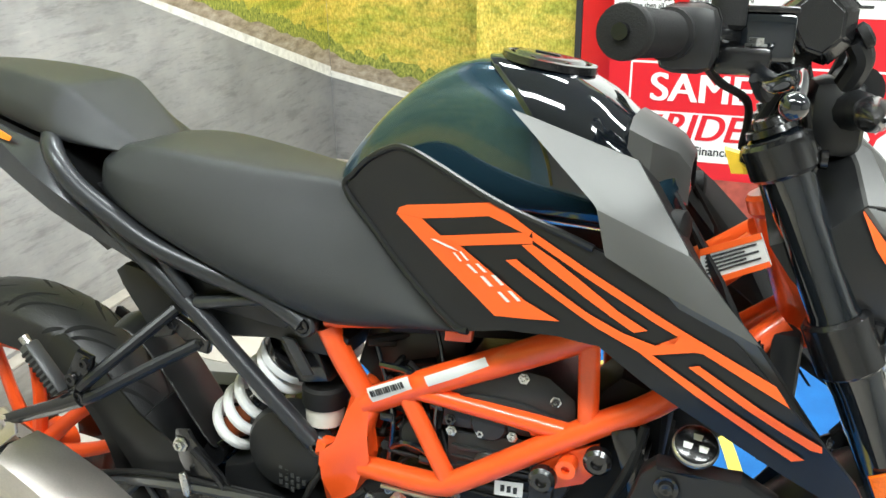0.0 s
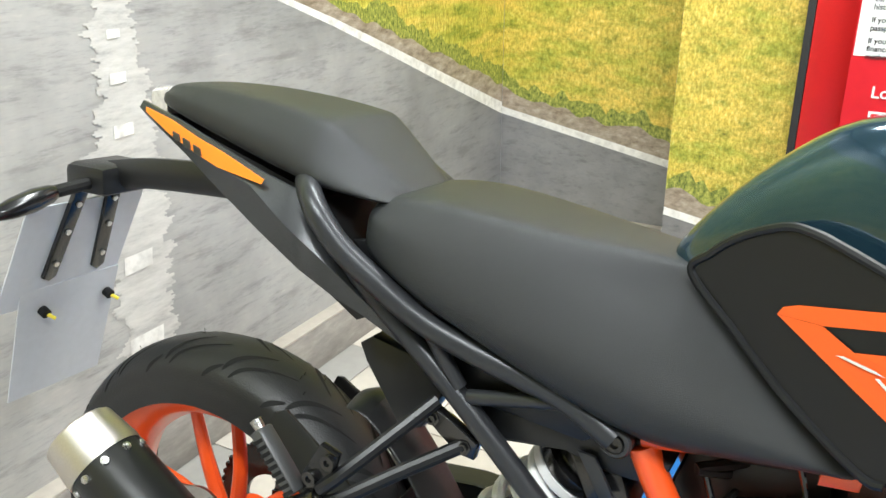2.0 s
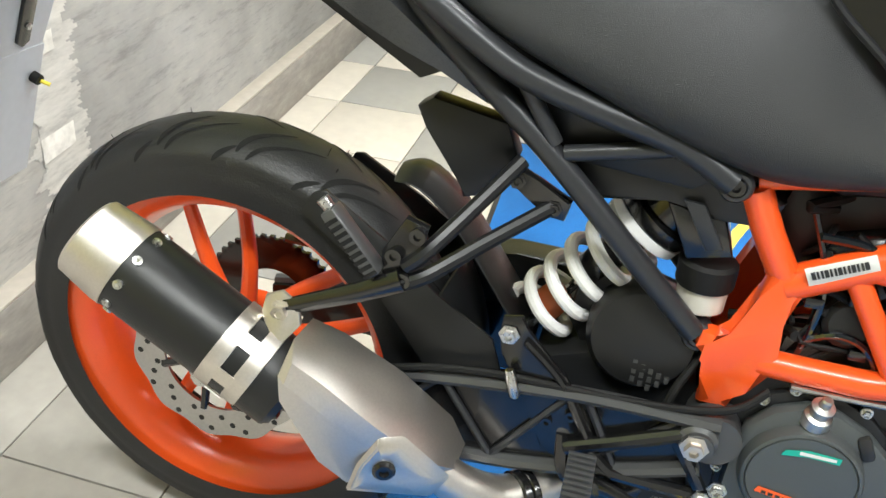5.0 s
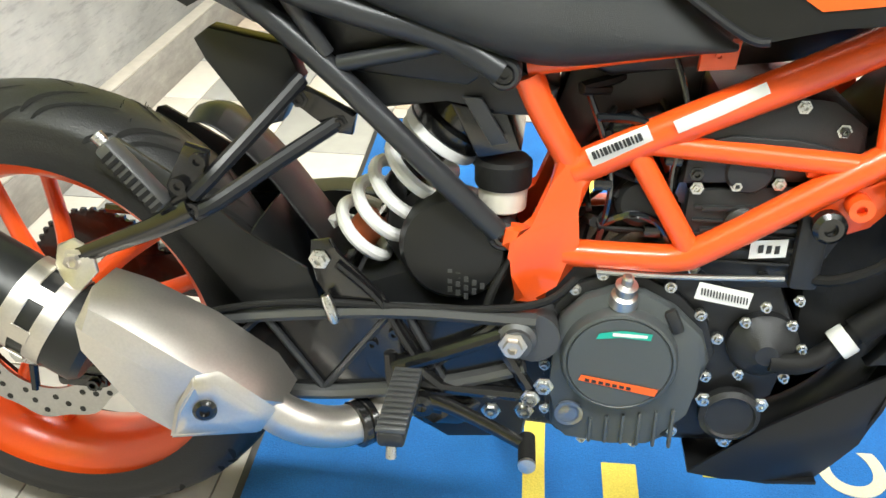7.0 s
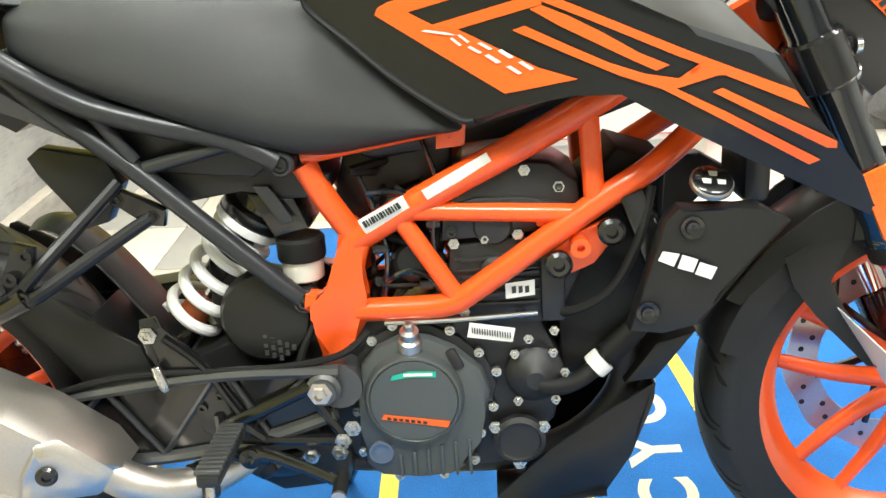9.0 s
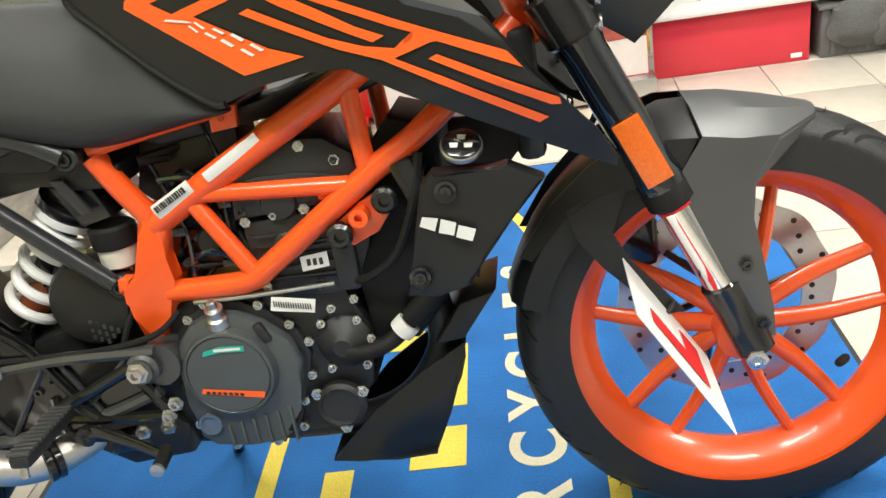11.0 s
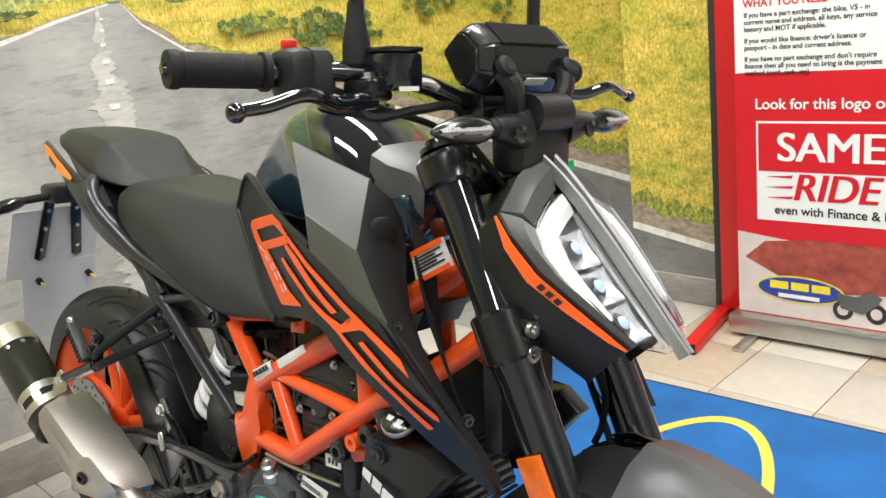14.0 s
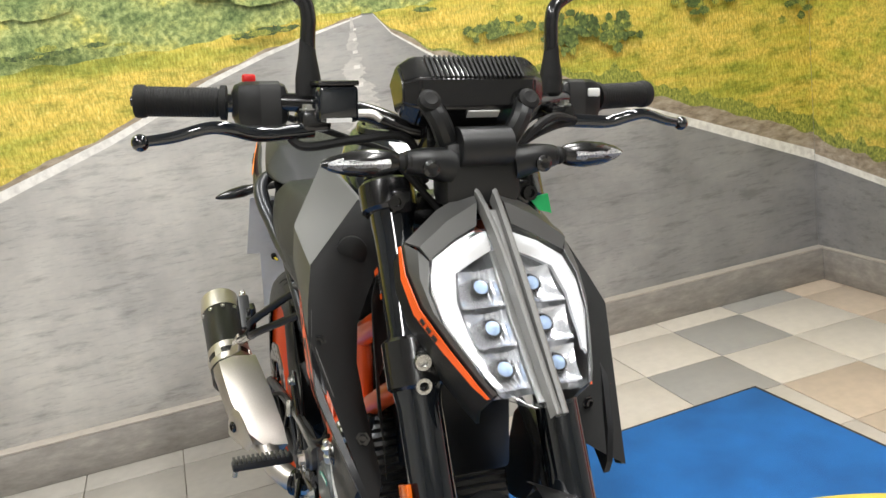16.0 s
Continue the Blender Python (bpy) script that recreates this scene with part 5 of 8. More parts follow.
part("silencer", lathe(bmesh.new(), [(0.045, 0.045), (0.0475, 0.05), (0.0475, 0.262), (0.041, 0.27)], AX0, AXD, 36), MATT, exhaust, "matt black silencer can")
part("end_cap", lathe(bmesh.new(), [(0.02, 0.014), (0.03, 0.006), (0.041, 0.003), (0.0445, 0.006), (0.0492, 0.05), (0.0487, 0.058), (0.0455, 0.058)], AX0, AXD, 36), STEEL, exhaust, "brushed steel end cap")
part("outlet", lathe(bmesh.new(), [(0.018, 0.0), (0.02, 0.0), (0.02, 0.04), (0.0001, 0.04)], AX0, AXD, 20), INK, exhaust)
bm = bmesh.new()
nrm = AXD.cross(Vector((0, 1, 0))).normalized()
for k in range(10):
    a = 2 * math.pi * k / 10
    o = nrm * math.cos(a) + Vector((0, 1, 0)) * math.sin(a)
    lathe(bm, [(0.0052, 0), (0.005, 0.0025), (0.002, 0.003), (0.0001, 0.0018)], AX0 + AXD * 0.068 + o * 0.0472, o, 10)
pieces("rivet", bm, ZINC, exhaust)
strap = bmesh.new()
for off in (0.188, 0.222):
    rows = []
    for k in range(40):
        a = 2 * math.pi * k / 39
        o = nrm * math.cos(a) + Vector((0, 1, 0)) * math.sin(a)
        rows.append([AX0 + AXD * (off - 0.0085) + o * 0.0488, AX0 + AXD * (off + 0.0085) + o * 0.0488])
    sheet(strap, rows, 0.0015, (0, 0, 0.001))
for k in range(7):
    a = 2 * math.pi * k / 7 + 0.3
    o = nrm * math.cos(a) + Vector((0, 1, 0)) * math.sin(a)
    t = o.cross(AXD)
    plate(strap, [AX0 + AXD * 0.195 + o * 0.0488 - t * 0.008, AX0 + AXD * 0.195 + o * 0.0488 + t * 0.008, AX0 + AXD * 0.215 + o * 0.0488 + t * 0.008, AX0 + AXD * 0.215 + o * 0.0488 - t * 0.008], o * 0.0015)
pieces("strap", strap, STEEL, exhaust, "slotted steel clamp strap")
bm = plate(bmesh.new(), [(0.118, -0.188, 0.466), (0.123, -0.186, 0.486), (0.141, -0.186, 0.494), (0.159, -0.186, 0.482), (0.162, -0.188, 0.459), (0.144, -0.216, 0.438)], (0, 0.005, 0), 0.0015)
bolt(bm, (0.141, -0.188, 0.472), (0, -1, 0), 0.009, 0.009)
part("hanger", bm, STEEL, exhaust, "steel silencer hanger")
# heat shield: faceted plates round the link pipe
RIM = [(0.16, -0.2, 0.449), (0.196, -0.195, 0.435), (0.258, -0.182, 0.392), (0.316, -0.169, 0.336), (0.333, -0.163, 0.297), (0.312, -0.175, 0.272), (0.222, -0.204, 0.279), (0.196, -0.222, 0.316), (0.163, -0.244, 0.403), (0.16, -0.24, 0.43)]
bm = bmesh.new()
rim_v = [bm.verts.new(q) for q in RIM]
back_v = [bm.verts.new((x, y + 0.05, z - 0.004)) for x, y, z in RIM]
top_v = [bm.verts.new(q) for q in ((0.172, -0.232, 0.443), (0.2, -0.23, 0.426), (0.257, -0.219, 0.377), (0.309, -0.197, 0.326))]
fold_v = [bm.verts.new(q) for q in ((0.169, -0.2455, 0.426), (0.247, -0.222, 0.35), (0.228, -0.21, 0.288))]
for k in range(10):
    bm.faces.new((rim_v[k], rim_v[(k + 1) % 10], back_v[(k + 1) % 10], back_v[k]))
for k in range(3):
    bm.faces.new((rim_v[k], rim_v[k + 1], top_v[k + 1], top_v[k]))
for f in ((rim_v[3], rim_v[4], top_v[3]), (top_v[0], top_v[1], fold_v[1], fold_v[0]), (top_v[1], top_v[2], fold_v[1]), (top_v[2], top_v[3], fold_v[1]), (top_v[3], rim_v[4], rim_v[5], fold_v[1]), (fold_v[1], rim_v[5], fold_v[2]), (fold_v[2], rim_v[5], rim_v[6]),
          (fold_v[0], fold_v[1], fold_v[2]), (fold_v[0], fold_v[2], rim_v[6], rim_v[7]), (fold_v[0], rim_v[7], rim_v[8], rim_v[9]), (rim_v[9], rim_v[0], top_v[0], fold_v[0])):
    bm.faces.new(f)
part("heat_shield", bm, STEEL, exhaust, "brushed stainless heat shield", angle=24)
PAD = [(0.261, 0.363), (0.285, 0.365), (0.334, 0.308), (0.315, 0.281), (0.228, 0.287), (0.24, 0.328)]
out = lambda x: -0.2235 + 0.4 * max(0, x - 0.245)
bm = bmesh.new()
low = [bm.verts.new((x, out(x), z)) for x, z in PAD]
rise = [bm.verts.new(Vector((x, out(x) - 0.007, z)).lerp(Vector((0.268, -0.222, 0.323)), 0.22)) for x, z in PAD]
flat = [bm.verts.new(Vector((x, out(x) - 0.005, z)).lerp(Vector((0.268, -0.219, 0.323)), 0.62)) for x, z in PAD]
for k in range(6):
    q = (k + 1) % 6
    bm.faces.new((low[k], low[q], rise[q], rise[k]))
    bm.faces.new((rise[k], rise[q], flat[q], flat[k]))
bm.faces.new(flat)
bmesh.ops.bevel(bm, geom=bm.edges[:], offset=0.0016, segments=2, affect="EDGES")
part("shield_pad", bm, STEEL, exhaust, angle=45)
part("shield_bolt", lathe(bmesh.new(), [(0.0125, 0), (0.0125, 0.004), (0.009, 0.007), (0.0055, 0.007), (0.005, 0.003), (0.0001, 0.003)], (0.268, -0.217, 0.323), (0.35, -1, 0), 18), SATIN, exhaust, "black socket screw")
bm = lathe(bmesh.new(), [(0.0255, -0.012), (0.0285, -0.01), (0.0285, -0.002), (0.026, 0.0), (0.0285, 0.002), (0.0285, 0.01), (0.0255, 0.012)], (0.405, -0.106, 0.2355), (0.7, 0.7, 0.0), 24)
part("pipe_clamp", bm, SATIN, exhaust)
bm = bmesh.new()
lump(bm, (0.5, 0.0, 0.235), (0.085, 0.075, 0.05), 8)
part("collector_box", bm, SATIN, exhaust)

# passenger peg and its bracket
peg = part("passenger_peg", box(bmesh.new(), (-0.0085, -0.012, -0.04), (0.0085, 0.012, 0.04), 0.004), TITAN, bike, "folded passenger footpeg with ribbed rubber")
peg.matrix_basis = Matrix.Translation((0.211, -0.172, 0.56)) @ Matrix.Rotation(radians(-40), 4, "Y")
bm = bmesh.new()
for k in range(9):
    box(bm, (-0.0088, -0.0125, -0.038 + k * 0.008), (-0.0072, 0.0125, -0.0335 + k * 0.008), 0.0006)
    box(bm, (-0.0075, -0.0135, -0.038 + k * 0.008), (0.0075, -0.0118, -0.0335 + k * 0.008), 0.0006)
part("rubber_ribs", bm, RUBBER, peg)
part("peg_pin", lathe(bmesh.new(), [(0.006, 0), (0.007, 0.012), (0.0001, 0.013)], (0, 0, 0.039), (0, 0, 1), 12), ZINC, peg)
hang = part("peg_bracket", tube(bmesh.new(), [(0.392, -0.078, 0.592), (0.336, -0.122, 0.561), (0.286, -0.162, 0.532), (0.262, -0.166, 0.52)], 0.0085, 10), PANEL, bike, "black steel passenger peg bracket")
part("strut", tube(bmesh.new(), [(0.354, -0.078, 0.634), (0.32, -0.122, 0.597), (0.285, -0.163, 0.56), (0.264, -0.167, 0.54)], 0.0085, 10), PANEL, hang)
bm = plate(bmesh.new(), xz([(0.335, 0.616), (0.35, 0.63), (0.372, 0.618), (0.409, 0.6), (0.404, 0.578), (0.385, 0.58), (0.362, 0.598)], -0.084), (0, 0.014, 0), 0.003)
for x, z in ((0.352, 0.614), (0.392, 0.591)):
    bolt(bm, (x, -0.084, z), (0, -1, 0), 0.006, 0.005)
part("mount_bracket", bm, SATIN, hang)
part("joint_plate", plate(bmesh.new(), xz([(0.238, 0.55), (0.262, 0.592), (0.285, 0.585), (0.276, 0.55), (0.262, 0.515), (0.24, 0.525)], -0.168), (0, 0.012, 0), 0.003), SATIN, hang)
part("arm", tube(bmesh.new(), [(0.262, -0.17, 0.525), (0.22, -0.175, 0.505), (0.145, -0.185, 0.476)], (0.013, 0.009), 10, False, 0.7), SATIN, hang)
bm = bmesh.new()
for x, z in ((0.263, 0.526), (0.276, 0.577), (0.253, 0.551)):
    lathe(bm, [(0.0085, 0), (0.0085, 0.006), (0.004, 0.006), (0.004, 0.003), (0.0001, 0.003)], (x, -0.169, z), (0, -1, 0), 12)
pieces("joint_bolt", bm, SATIN, hang)

# rear shock
shock = part("rear_shock", tube(bmesh.new(), [(0.375, -0.002, 0.4), (0.43, -0.002, 0.48)], 0.006, 10, False), CHROME, bike, "white coil-over rear shock")
SA, SB = Vector((0.373, -0.004, 0.407)), Vector((0.52, -0.004, 0.602))
SD = (SB - SA).normalized()
su = SD.cross(Vector((0, 1, 0))).normalized()
bm = bmesh.new()
turns, L = 5.6, (SB - SA).length
pts = []
for k in range(150):
    t = k / 149
    a = 2 * math.pi * turns * t
    pts.append(SA + SD * (0.012 + (L - 0.06) * t) + (su * math.cos(a) + Vector((0, 1, 0)) * math.sin(a)) * 0.0365)
tube(bm, pts, 0.0078, 10, False)
part("coil_spring", bm, SPRING, shock, "white coil spring")
part("damper", lathe(bmesh.new(), [(0.02, 0.09), (0.02, L + 0.01), (0.012, L + 0.02)], SA, SD, 20), SATIN, shock)
part("top_collar", lathe(bmesh.new(), [(0.044, L - 0.05), (0.046, L - 0.046), (0.046, L - 0.034), (0.036, L - 0.03), (0.036, L), (0.02, L + 0.004)], SA, SD, 28), SATIN, shock)
part("spring_seat", lathe(bmesh.new(), [(0.044, L - 0.062), (0.046, L - 0.06), (0.046, L - 0.05), (0.03, L - 0.048)], SA, SD, 28), SPRING, shock)
part("bump_stop", lathe(bmesh.new(), [(0.016, 0.02), (0.021, 0.028), (0.019, 0.05), (0.014, 0.06)], SA, SD, 18), BRASS, shock, "orange rubber bump stop")
part("lower_eye", tube(bmesh.new(), [(0.368, -0.03, 0.392), (0.368, 0.03, 0.392)], 0.018, 16, False), SATIN, shock)

# rear brake fluid pot
pot = part("brake_reservoir", lathe(bmesh.new(), [(0.02, -0.03), (0.026, -0.026), (0.027, 0.0)], (0.556, -0.034, 0.515), (0, 0, 1), 24), CLOUDY, bike, "cloudy brake fluid reservoir with black cap")
part("cap", lathe(bmesh.new(), [(0.03, 0.0), (0.031, 0.003), (0.031, 0.026), (0.027, 0.03), (0.0001, 0.03)], (0.556, -0.034, 0.515), (0, 0, 1), 26), RUBBER, pot)
part("spout", lathe(bmesh.new(), [(0.006, -0.045), (0.008, -0.03)], (0.565, -0.034, 0.515), (0, 0, 1), 12), ZINC, pot)
part("hose", tube(bmesh.new(), [(0.565, -0.034, 0.47), (0.57, -0.05, 0.44), (0.55, -0.07, 0.4), (0.53, -0.09, 0.33)], 0.005, 8), RUBBER, pot)

# gearbox-side round cover with moulded marks
cover = part("airbox_cover", lathe(bmesh.new(), [(0.062, 0), (0.062, 0.03), (0.055, 0.04), (0.03, 0.044), (0.0001, 0.045)], (0.505, -0.02, 0.44), (0, -1, 0.1), 30), MATT, bike, "round black plastic cover")
bm = bmesh.new()
for r in range(3):
    for k in range(5 - r):
        box(bm, (0.5 + k * 0.009, -0.0665, 0.416 - r * 0.011 - k * 0.004), (0.505 + k * 0.009, -0.064, 0.423 - r * 0.011 - k * 0.004))
pieces("moulded_mark", bm, TITAN, cover, smooth=False)
bm = plate(bmesh.new(), xz([(0.43, 0.5), (0.47, 0.49), (0.56, 0.47), (0.58, 0.42), (0.57, 0.38), (0.45, 0.38), (0.42, 0.43)], -0.02), (0, 0.06, 0), 0.006)
part("rear_case", bm, MATT, bike)
part("linkage_case", plate(bmesh.new(), xz([(0.39, 0.385), (0.47, 0.415), (0.57, 0.425), (0.6, 0.3), (0.57, 0.2), (0.45, 0.2), (0.38, 0.28)], -0.045), (0, 0.12, 0), 0.015), MATT, bike, "black casting behind the footpeg bracket")

# heel guard, hangers, foot controls
guard = part("heel_guard", plate(bmesh.new(), xz([(0.357, 0.464), (0.378, 0.468), (0.384, 0.451), (0.433, 0.405), (0.462, 0.354), (0.489, 0.307), (0.471, 0.297), (0.441, 0.285), (0.416, 0.304), (0.402, 0.345), (0.36, 0.416), (0.355, 0.442)], -0.1), (0, 0.006, 0), 0.002), SATIN, bike, "black heel guard plate")
part("guard_bolt", bolt(bmesh.new(), (0.366, -0.101, 0.444), (0, -1, 0), 0.008, 0.008), ZINC, guard)
part("guard_rib", tube(bmesh.new(), [(0.385, -0.103, 0.44), (0.428, -0.104, 0.4), (0.455, -0.104, 0.352), (0.478, -0.104, 0.31)], 0.004, 6), SATIN, guard)
bm = bmesh.new()
for x, z in ((0.445, 0.356), (0.42, 0.341), (0.446, 0.305), (0.462, 0.315)):
    lathe(bm, [(0.0065, 0), (0.0065, 0.005), (0.003, 0.005), (0.003, 0.002), (0.0001, 0.002)], (x, -0.1, z), (0, -1, 0), 12)
pieces("guard_screw", bm, SATIN, guard)
part("brake_switch", lathe(bmesh.new(), [(0.005, 0), (0.0065, 0.008), (0.0065, 0.03), (0.004, 0.034)], (0.372, -0.11, 0.405), (0.3, -0.1, -0.9), 12), ZINC, guard)
foot = part("footpeg_bracket", tube(bmesh.new(), [(0.445, -0.105, 0.315), (0.5, -0.105, 0.338), (0.57, -0.105, 0.37)], 0.009, 10, False), SATIN, bike, "black cast footpeg bracket")
for pts in ([(0.45, -0.105, 0.3), (0.52, -0.105, 0.293), (0.6, -0.104, 0.29)], [(0.47, -0.105, 0.318), (0.5, -0.105, 0.292)], [(0.44, -0.1, 0.33), (0.45, -0.11, 0.28), (0.5, -0.11, 0.268)], [(0.56, -0.105, 0.36), (0.6, -0.104, 0.292)]):
    part("web", tube(bmesh.new(), pts, 0.008, 8), SATIN, foot)
bm = bmesh.new()
for x, z in ((0.598, 0.292), (0.592, 0.276), (0.555, 0.272), (0.612, 0.31)):
    bolt(bm, (x, -0.112, z), (0, -1, 0), 0.0075, 0.008)
pieces("bracket_bolt", bm, ZINC, foot)
part("sump_side", plate(bmesh.new(), xz([(0.47, 0.285), (0.56, 0.285), (0.6, 0.25), (0.59, 0.2), (0.5, 0.19), (0.45, 0.22)], -0.07), (0, 0.12, 0), 0.012), MATT, bike)
rp = part("rider_footpeg", box(bmesh.new(), (0.452, -0.243, 0.314), (0.48, -0.125, 0.331), 0.005), ENGINE, bike, "serrated grey metal rider footpeg")
bm = bmesh.new()
for k in range(12):
    box(bm, (0.451, -0.24 + k * 0.0092, 0.33), (0.481, -0.2345 + k * 0.0092, 0.3355), 0.001)
part("tread_ribs", bm, TITAN, rp)
part("feeler", lathe(bmesh.new(), [(0.005, 0), (0.0055, 0.014), (0.0001, 0.016)], (0.466, -0.236, 0.314), (0, -0.3, -1), 12), ZINC, rp)
pedal = part("brake_pedal", tube(bmesh.new(), [(0.475, -0.115, 0.275), (0.5, -0.12, 0.281), (0.55, -0.135, 0.27), (0.595, -0.152, 0.258)], (0.0105, 0.008), 10, True, 0.7), SATIN, bike, "black rear brake pedal")
part("toe_pad", tube(bmesh.new(), [(0.597, -0.14, 0.259), (0.599, -0.18, 0.256)], 0.0095, 14, False), RUBBER, pedal)
part("pad_end", lathe(bmesh.new(), [(0.0095, 0), (0.0095, 0.004), (0.0001, 0.005)], (0.599, -0.18, 0.256), (0, -1, 0), 14), ALLOY, pedal)
part("pedal_pivot", lathe(bmesh.new(), [(0.014, 0), (0.014, 0.012), (0.006, 0.014), (0.0001, 0.01)], (0.478, -0.112, 0.277), (0, -1, 0), 18), SATIN, pedal)
part("side_stand", tube(bmesh.new(), [(0.6, 0.1, 0.2), (0.56, 0.15, 0.1), (0.53, 0.2, 0.029)], 0.011, 10), SATIN, bike, "black side stand")


# ---- tank and side panels ----
PX = [0.55, 0.606, 0.683, 0.76, 0.855, 0.92, 1.0, 1.12, 1.25]
PY = [0.05, 0.058, 0.09, 0.12, 0.151, 0.167, 0.178, 0.19, 0.192]
LIFT = 0.011


def skin(x, z, proud=0.0):
    """How far out the side panel lies at a place seen from the side."""
    return along(PX, PY, x) - 0.33 * max(0, 0.69 - z) + proud


TANK = ((0.572, 0.024, 0.822), (0.584, 0.032, 0.842), (0.61, 0.041, 0.876), (0.64, 0.047, 0.908), (0.67, 0.053, 0.934), (0.7, 0.06, 0.957), (0.735, 0.07, 0.972), (0.775, 0.082, 0.977), (0.83, 0.092, 0.973), (0.87, 0.094, 0.961), (0.905, 0.092, 0.943), (0.935, 0.085, 0.918), (0.97, 0.072, 0.893), (1.0, 0.055, 0.865))


def tank_point(x, a, proud=0.0):
    """A place on the tank at a length and an angle from its right side (0) over the top to its left."""
    xs, ws, zs = zip(*TANK)
    w, h = along(xs, ws, x) + proud, along(xs, zs, x) - 0.79 + proud
    c, s = math.cos(a), math.sin(a)
    return Vector((x, -w * math.copysign(abs(c) ** 0.62, c), 0.79 + h * abs(s) ** 0.62 + LIFT))


bm = bmesh.new()
join(bm, [[bm.verts.new(tank_point(x, math.pi * k / 19)) for k in range(20)] for x, _, _ in TANK])
tank = soften(part("fuel_tank", bm, BLUEBLACK, bike, "gloss blue-black fuel tank, bluish reflections in its colour", angle=180), 1)
bm = bmesh.new()
rows = []
for k in range(25):
    a = math.pi * (0.06 + 0.88 * k / 24)
    x0 = 0.765 + 0.1 * abs(math.cos(a)) ** 2.2
    rows.append([tank_point(x0 + (0.945 - x0) * q / 14, a, 0.0035) for q in range(15)])
sheet(bm, rows, 0.003, (0, 0, -1))
part("tank_cover", bm, GLOSS, tank, "raised gloss black tank cover", angle=60)
CAP = Matrix.Translation((0.83, 0, 0.9855)) @ Matrix.Rotation(radians(9), 4, "Y")
cap = part("fuel_cap", lathe(bmesh.new(), [(0.056, -0.006), (0.0545, 0.002), (0.048, 0.003), (0.0465, 0.001), (0.042, 0.0015), (0.038, 0.0045), (0.02, 0.0055), (0.0001, 0.0055)], (0, 0, 0), (0, 0, 1), 36), SATIN, bike, "black round fuel cap")
cap.matrix_basis = CAP
bm = bmesh.new()
for k in range(7):
    a = 2 * math.pi * k / 7
    bolt(bm, (0.044 * math.cos(a), 0.044 * math.sin(a), 0.0015), (0, 0, 1), 0.0026, 0.0024)
pieces("cap_screw", bm, SATIN, cap)
part("key_slot", box(bmesh.new(), (-0.018, -0.006, 0.005), (0.01, 0.006, 0.0075), 0.001), SATIN, cap)
# raised spine and front cover of the tank
bm = sheet(bmesh.new(), [[(0.935, y * 1.15, 0.912 - d), (0.96, y * 1.1, 0.9 - d), (0.985, y * 0.75, 0.888 - d), (1.0, y * 0.65, 0.87 - d)] for y, d in ((-0.066, 0.045), (-0.06, 0.012), (-0.04, 0.002), (0, 0), (0.04, 0.002), (0.06, 0.012), (0.066, 0.045))], 0.006, (0, 0, -1))
bmesh.ops.translate(bm, vec=(0, 0, LIFT + 0.013), verts=bm.verts)
part("tank_front_cover", bm, GREY, bike, "grey satin tank front cover", angle=30)

UP = [(0.6, 0.813), (0.615, 0.834), (0.64, 0.856), (0.676, 0.874), (0.7, 0.8745), (0.73, 0.866), (0.816, 0.836), (0.893, 0.817), (0.925, 0.808), (0.96, 0.8), (1.03, 0.776), (1.095, 0.713), (1.151, 0.655), (1.19, 0.608), (1.208, 0.574)]
LOW = [(0.6, 0.811), (0.64, 0.776), (0.676, 0.742), (0.74, 0.7), (0.765, 0.685), (0.786, 0.683), (0.836, 0.699), (0.893, 0.708), (0.938, 0.708), (0.992, 0.676), (1.03, 0.655), (1.155, 0.588), (1.208, 0.56)]
ua, ub = zip(*[(x, z + LIFT) for x, z in UP])
la, lb = zip(*[(x, z + LIFT) for x, z in LOW])


def graphic(side, pts, name, parent, mat, proud=0.0012):
    """A thin outline laid on the side panel."""
    return part(name, drape(pts, side, proud), mat, parent, smooth=False)


def drape(pts, side, proud):
    bm = bmesh.new()
    f = bm.faces.new([bm.verts.new((x, 0, z + LIFT + 0.006)) for x, z in pts])
    bmesh.ops.triangulate(bm, faces=[f], ngon_method="EAR_CLIP")
    bmesh.ops.subdivide_edges(bm, edges=bm.edges[:], cuts=3, use_grid_fill=True)
    for v in bm.verts:
        v.co.y = -side * skin(v.co.x, v.co.z, proud)
    return bm


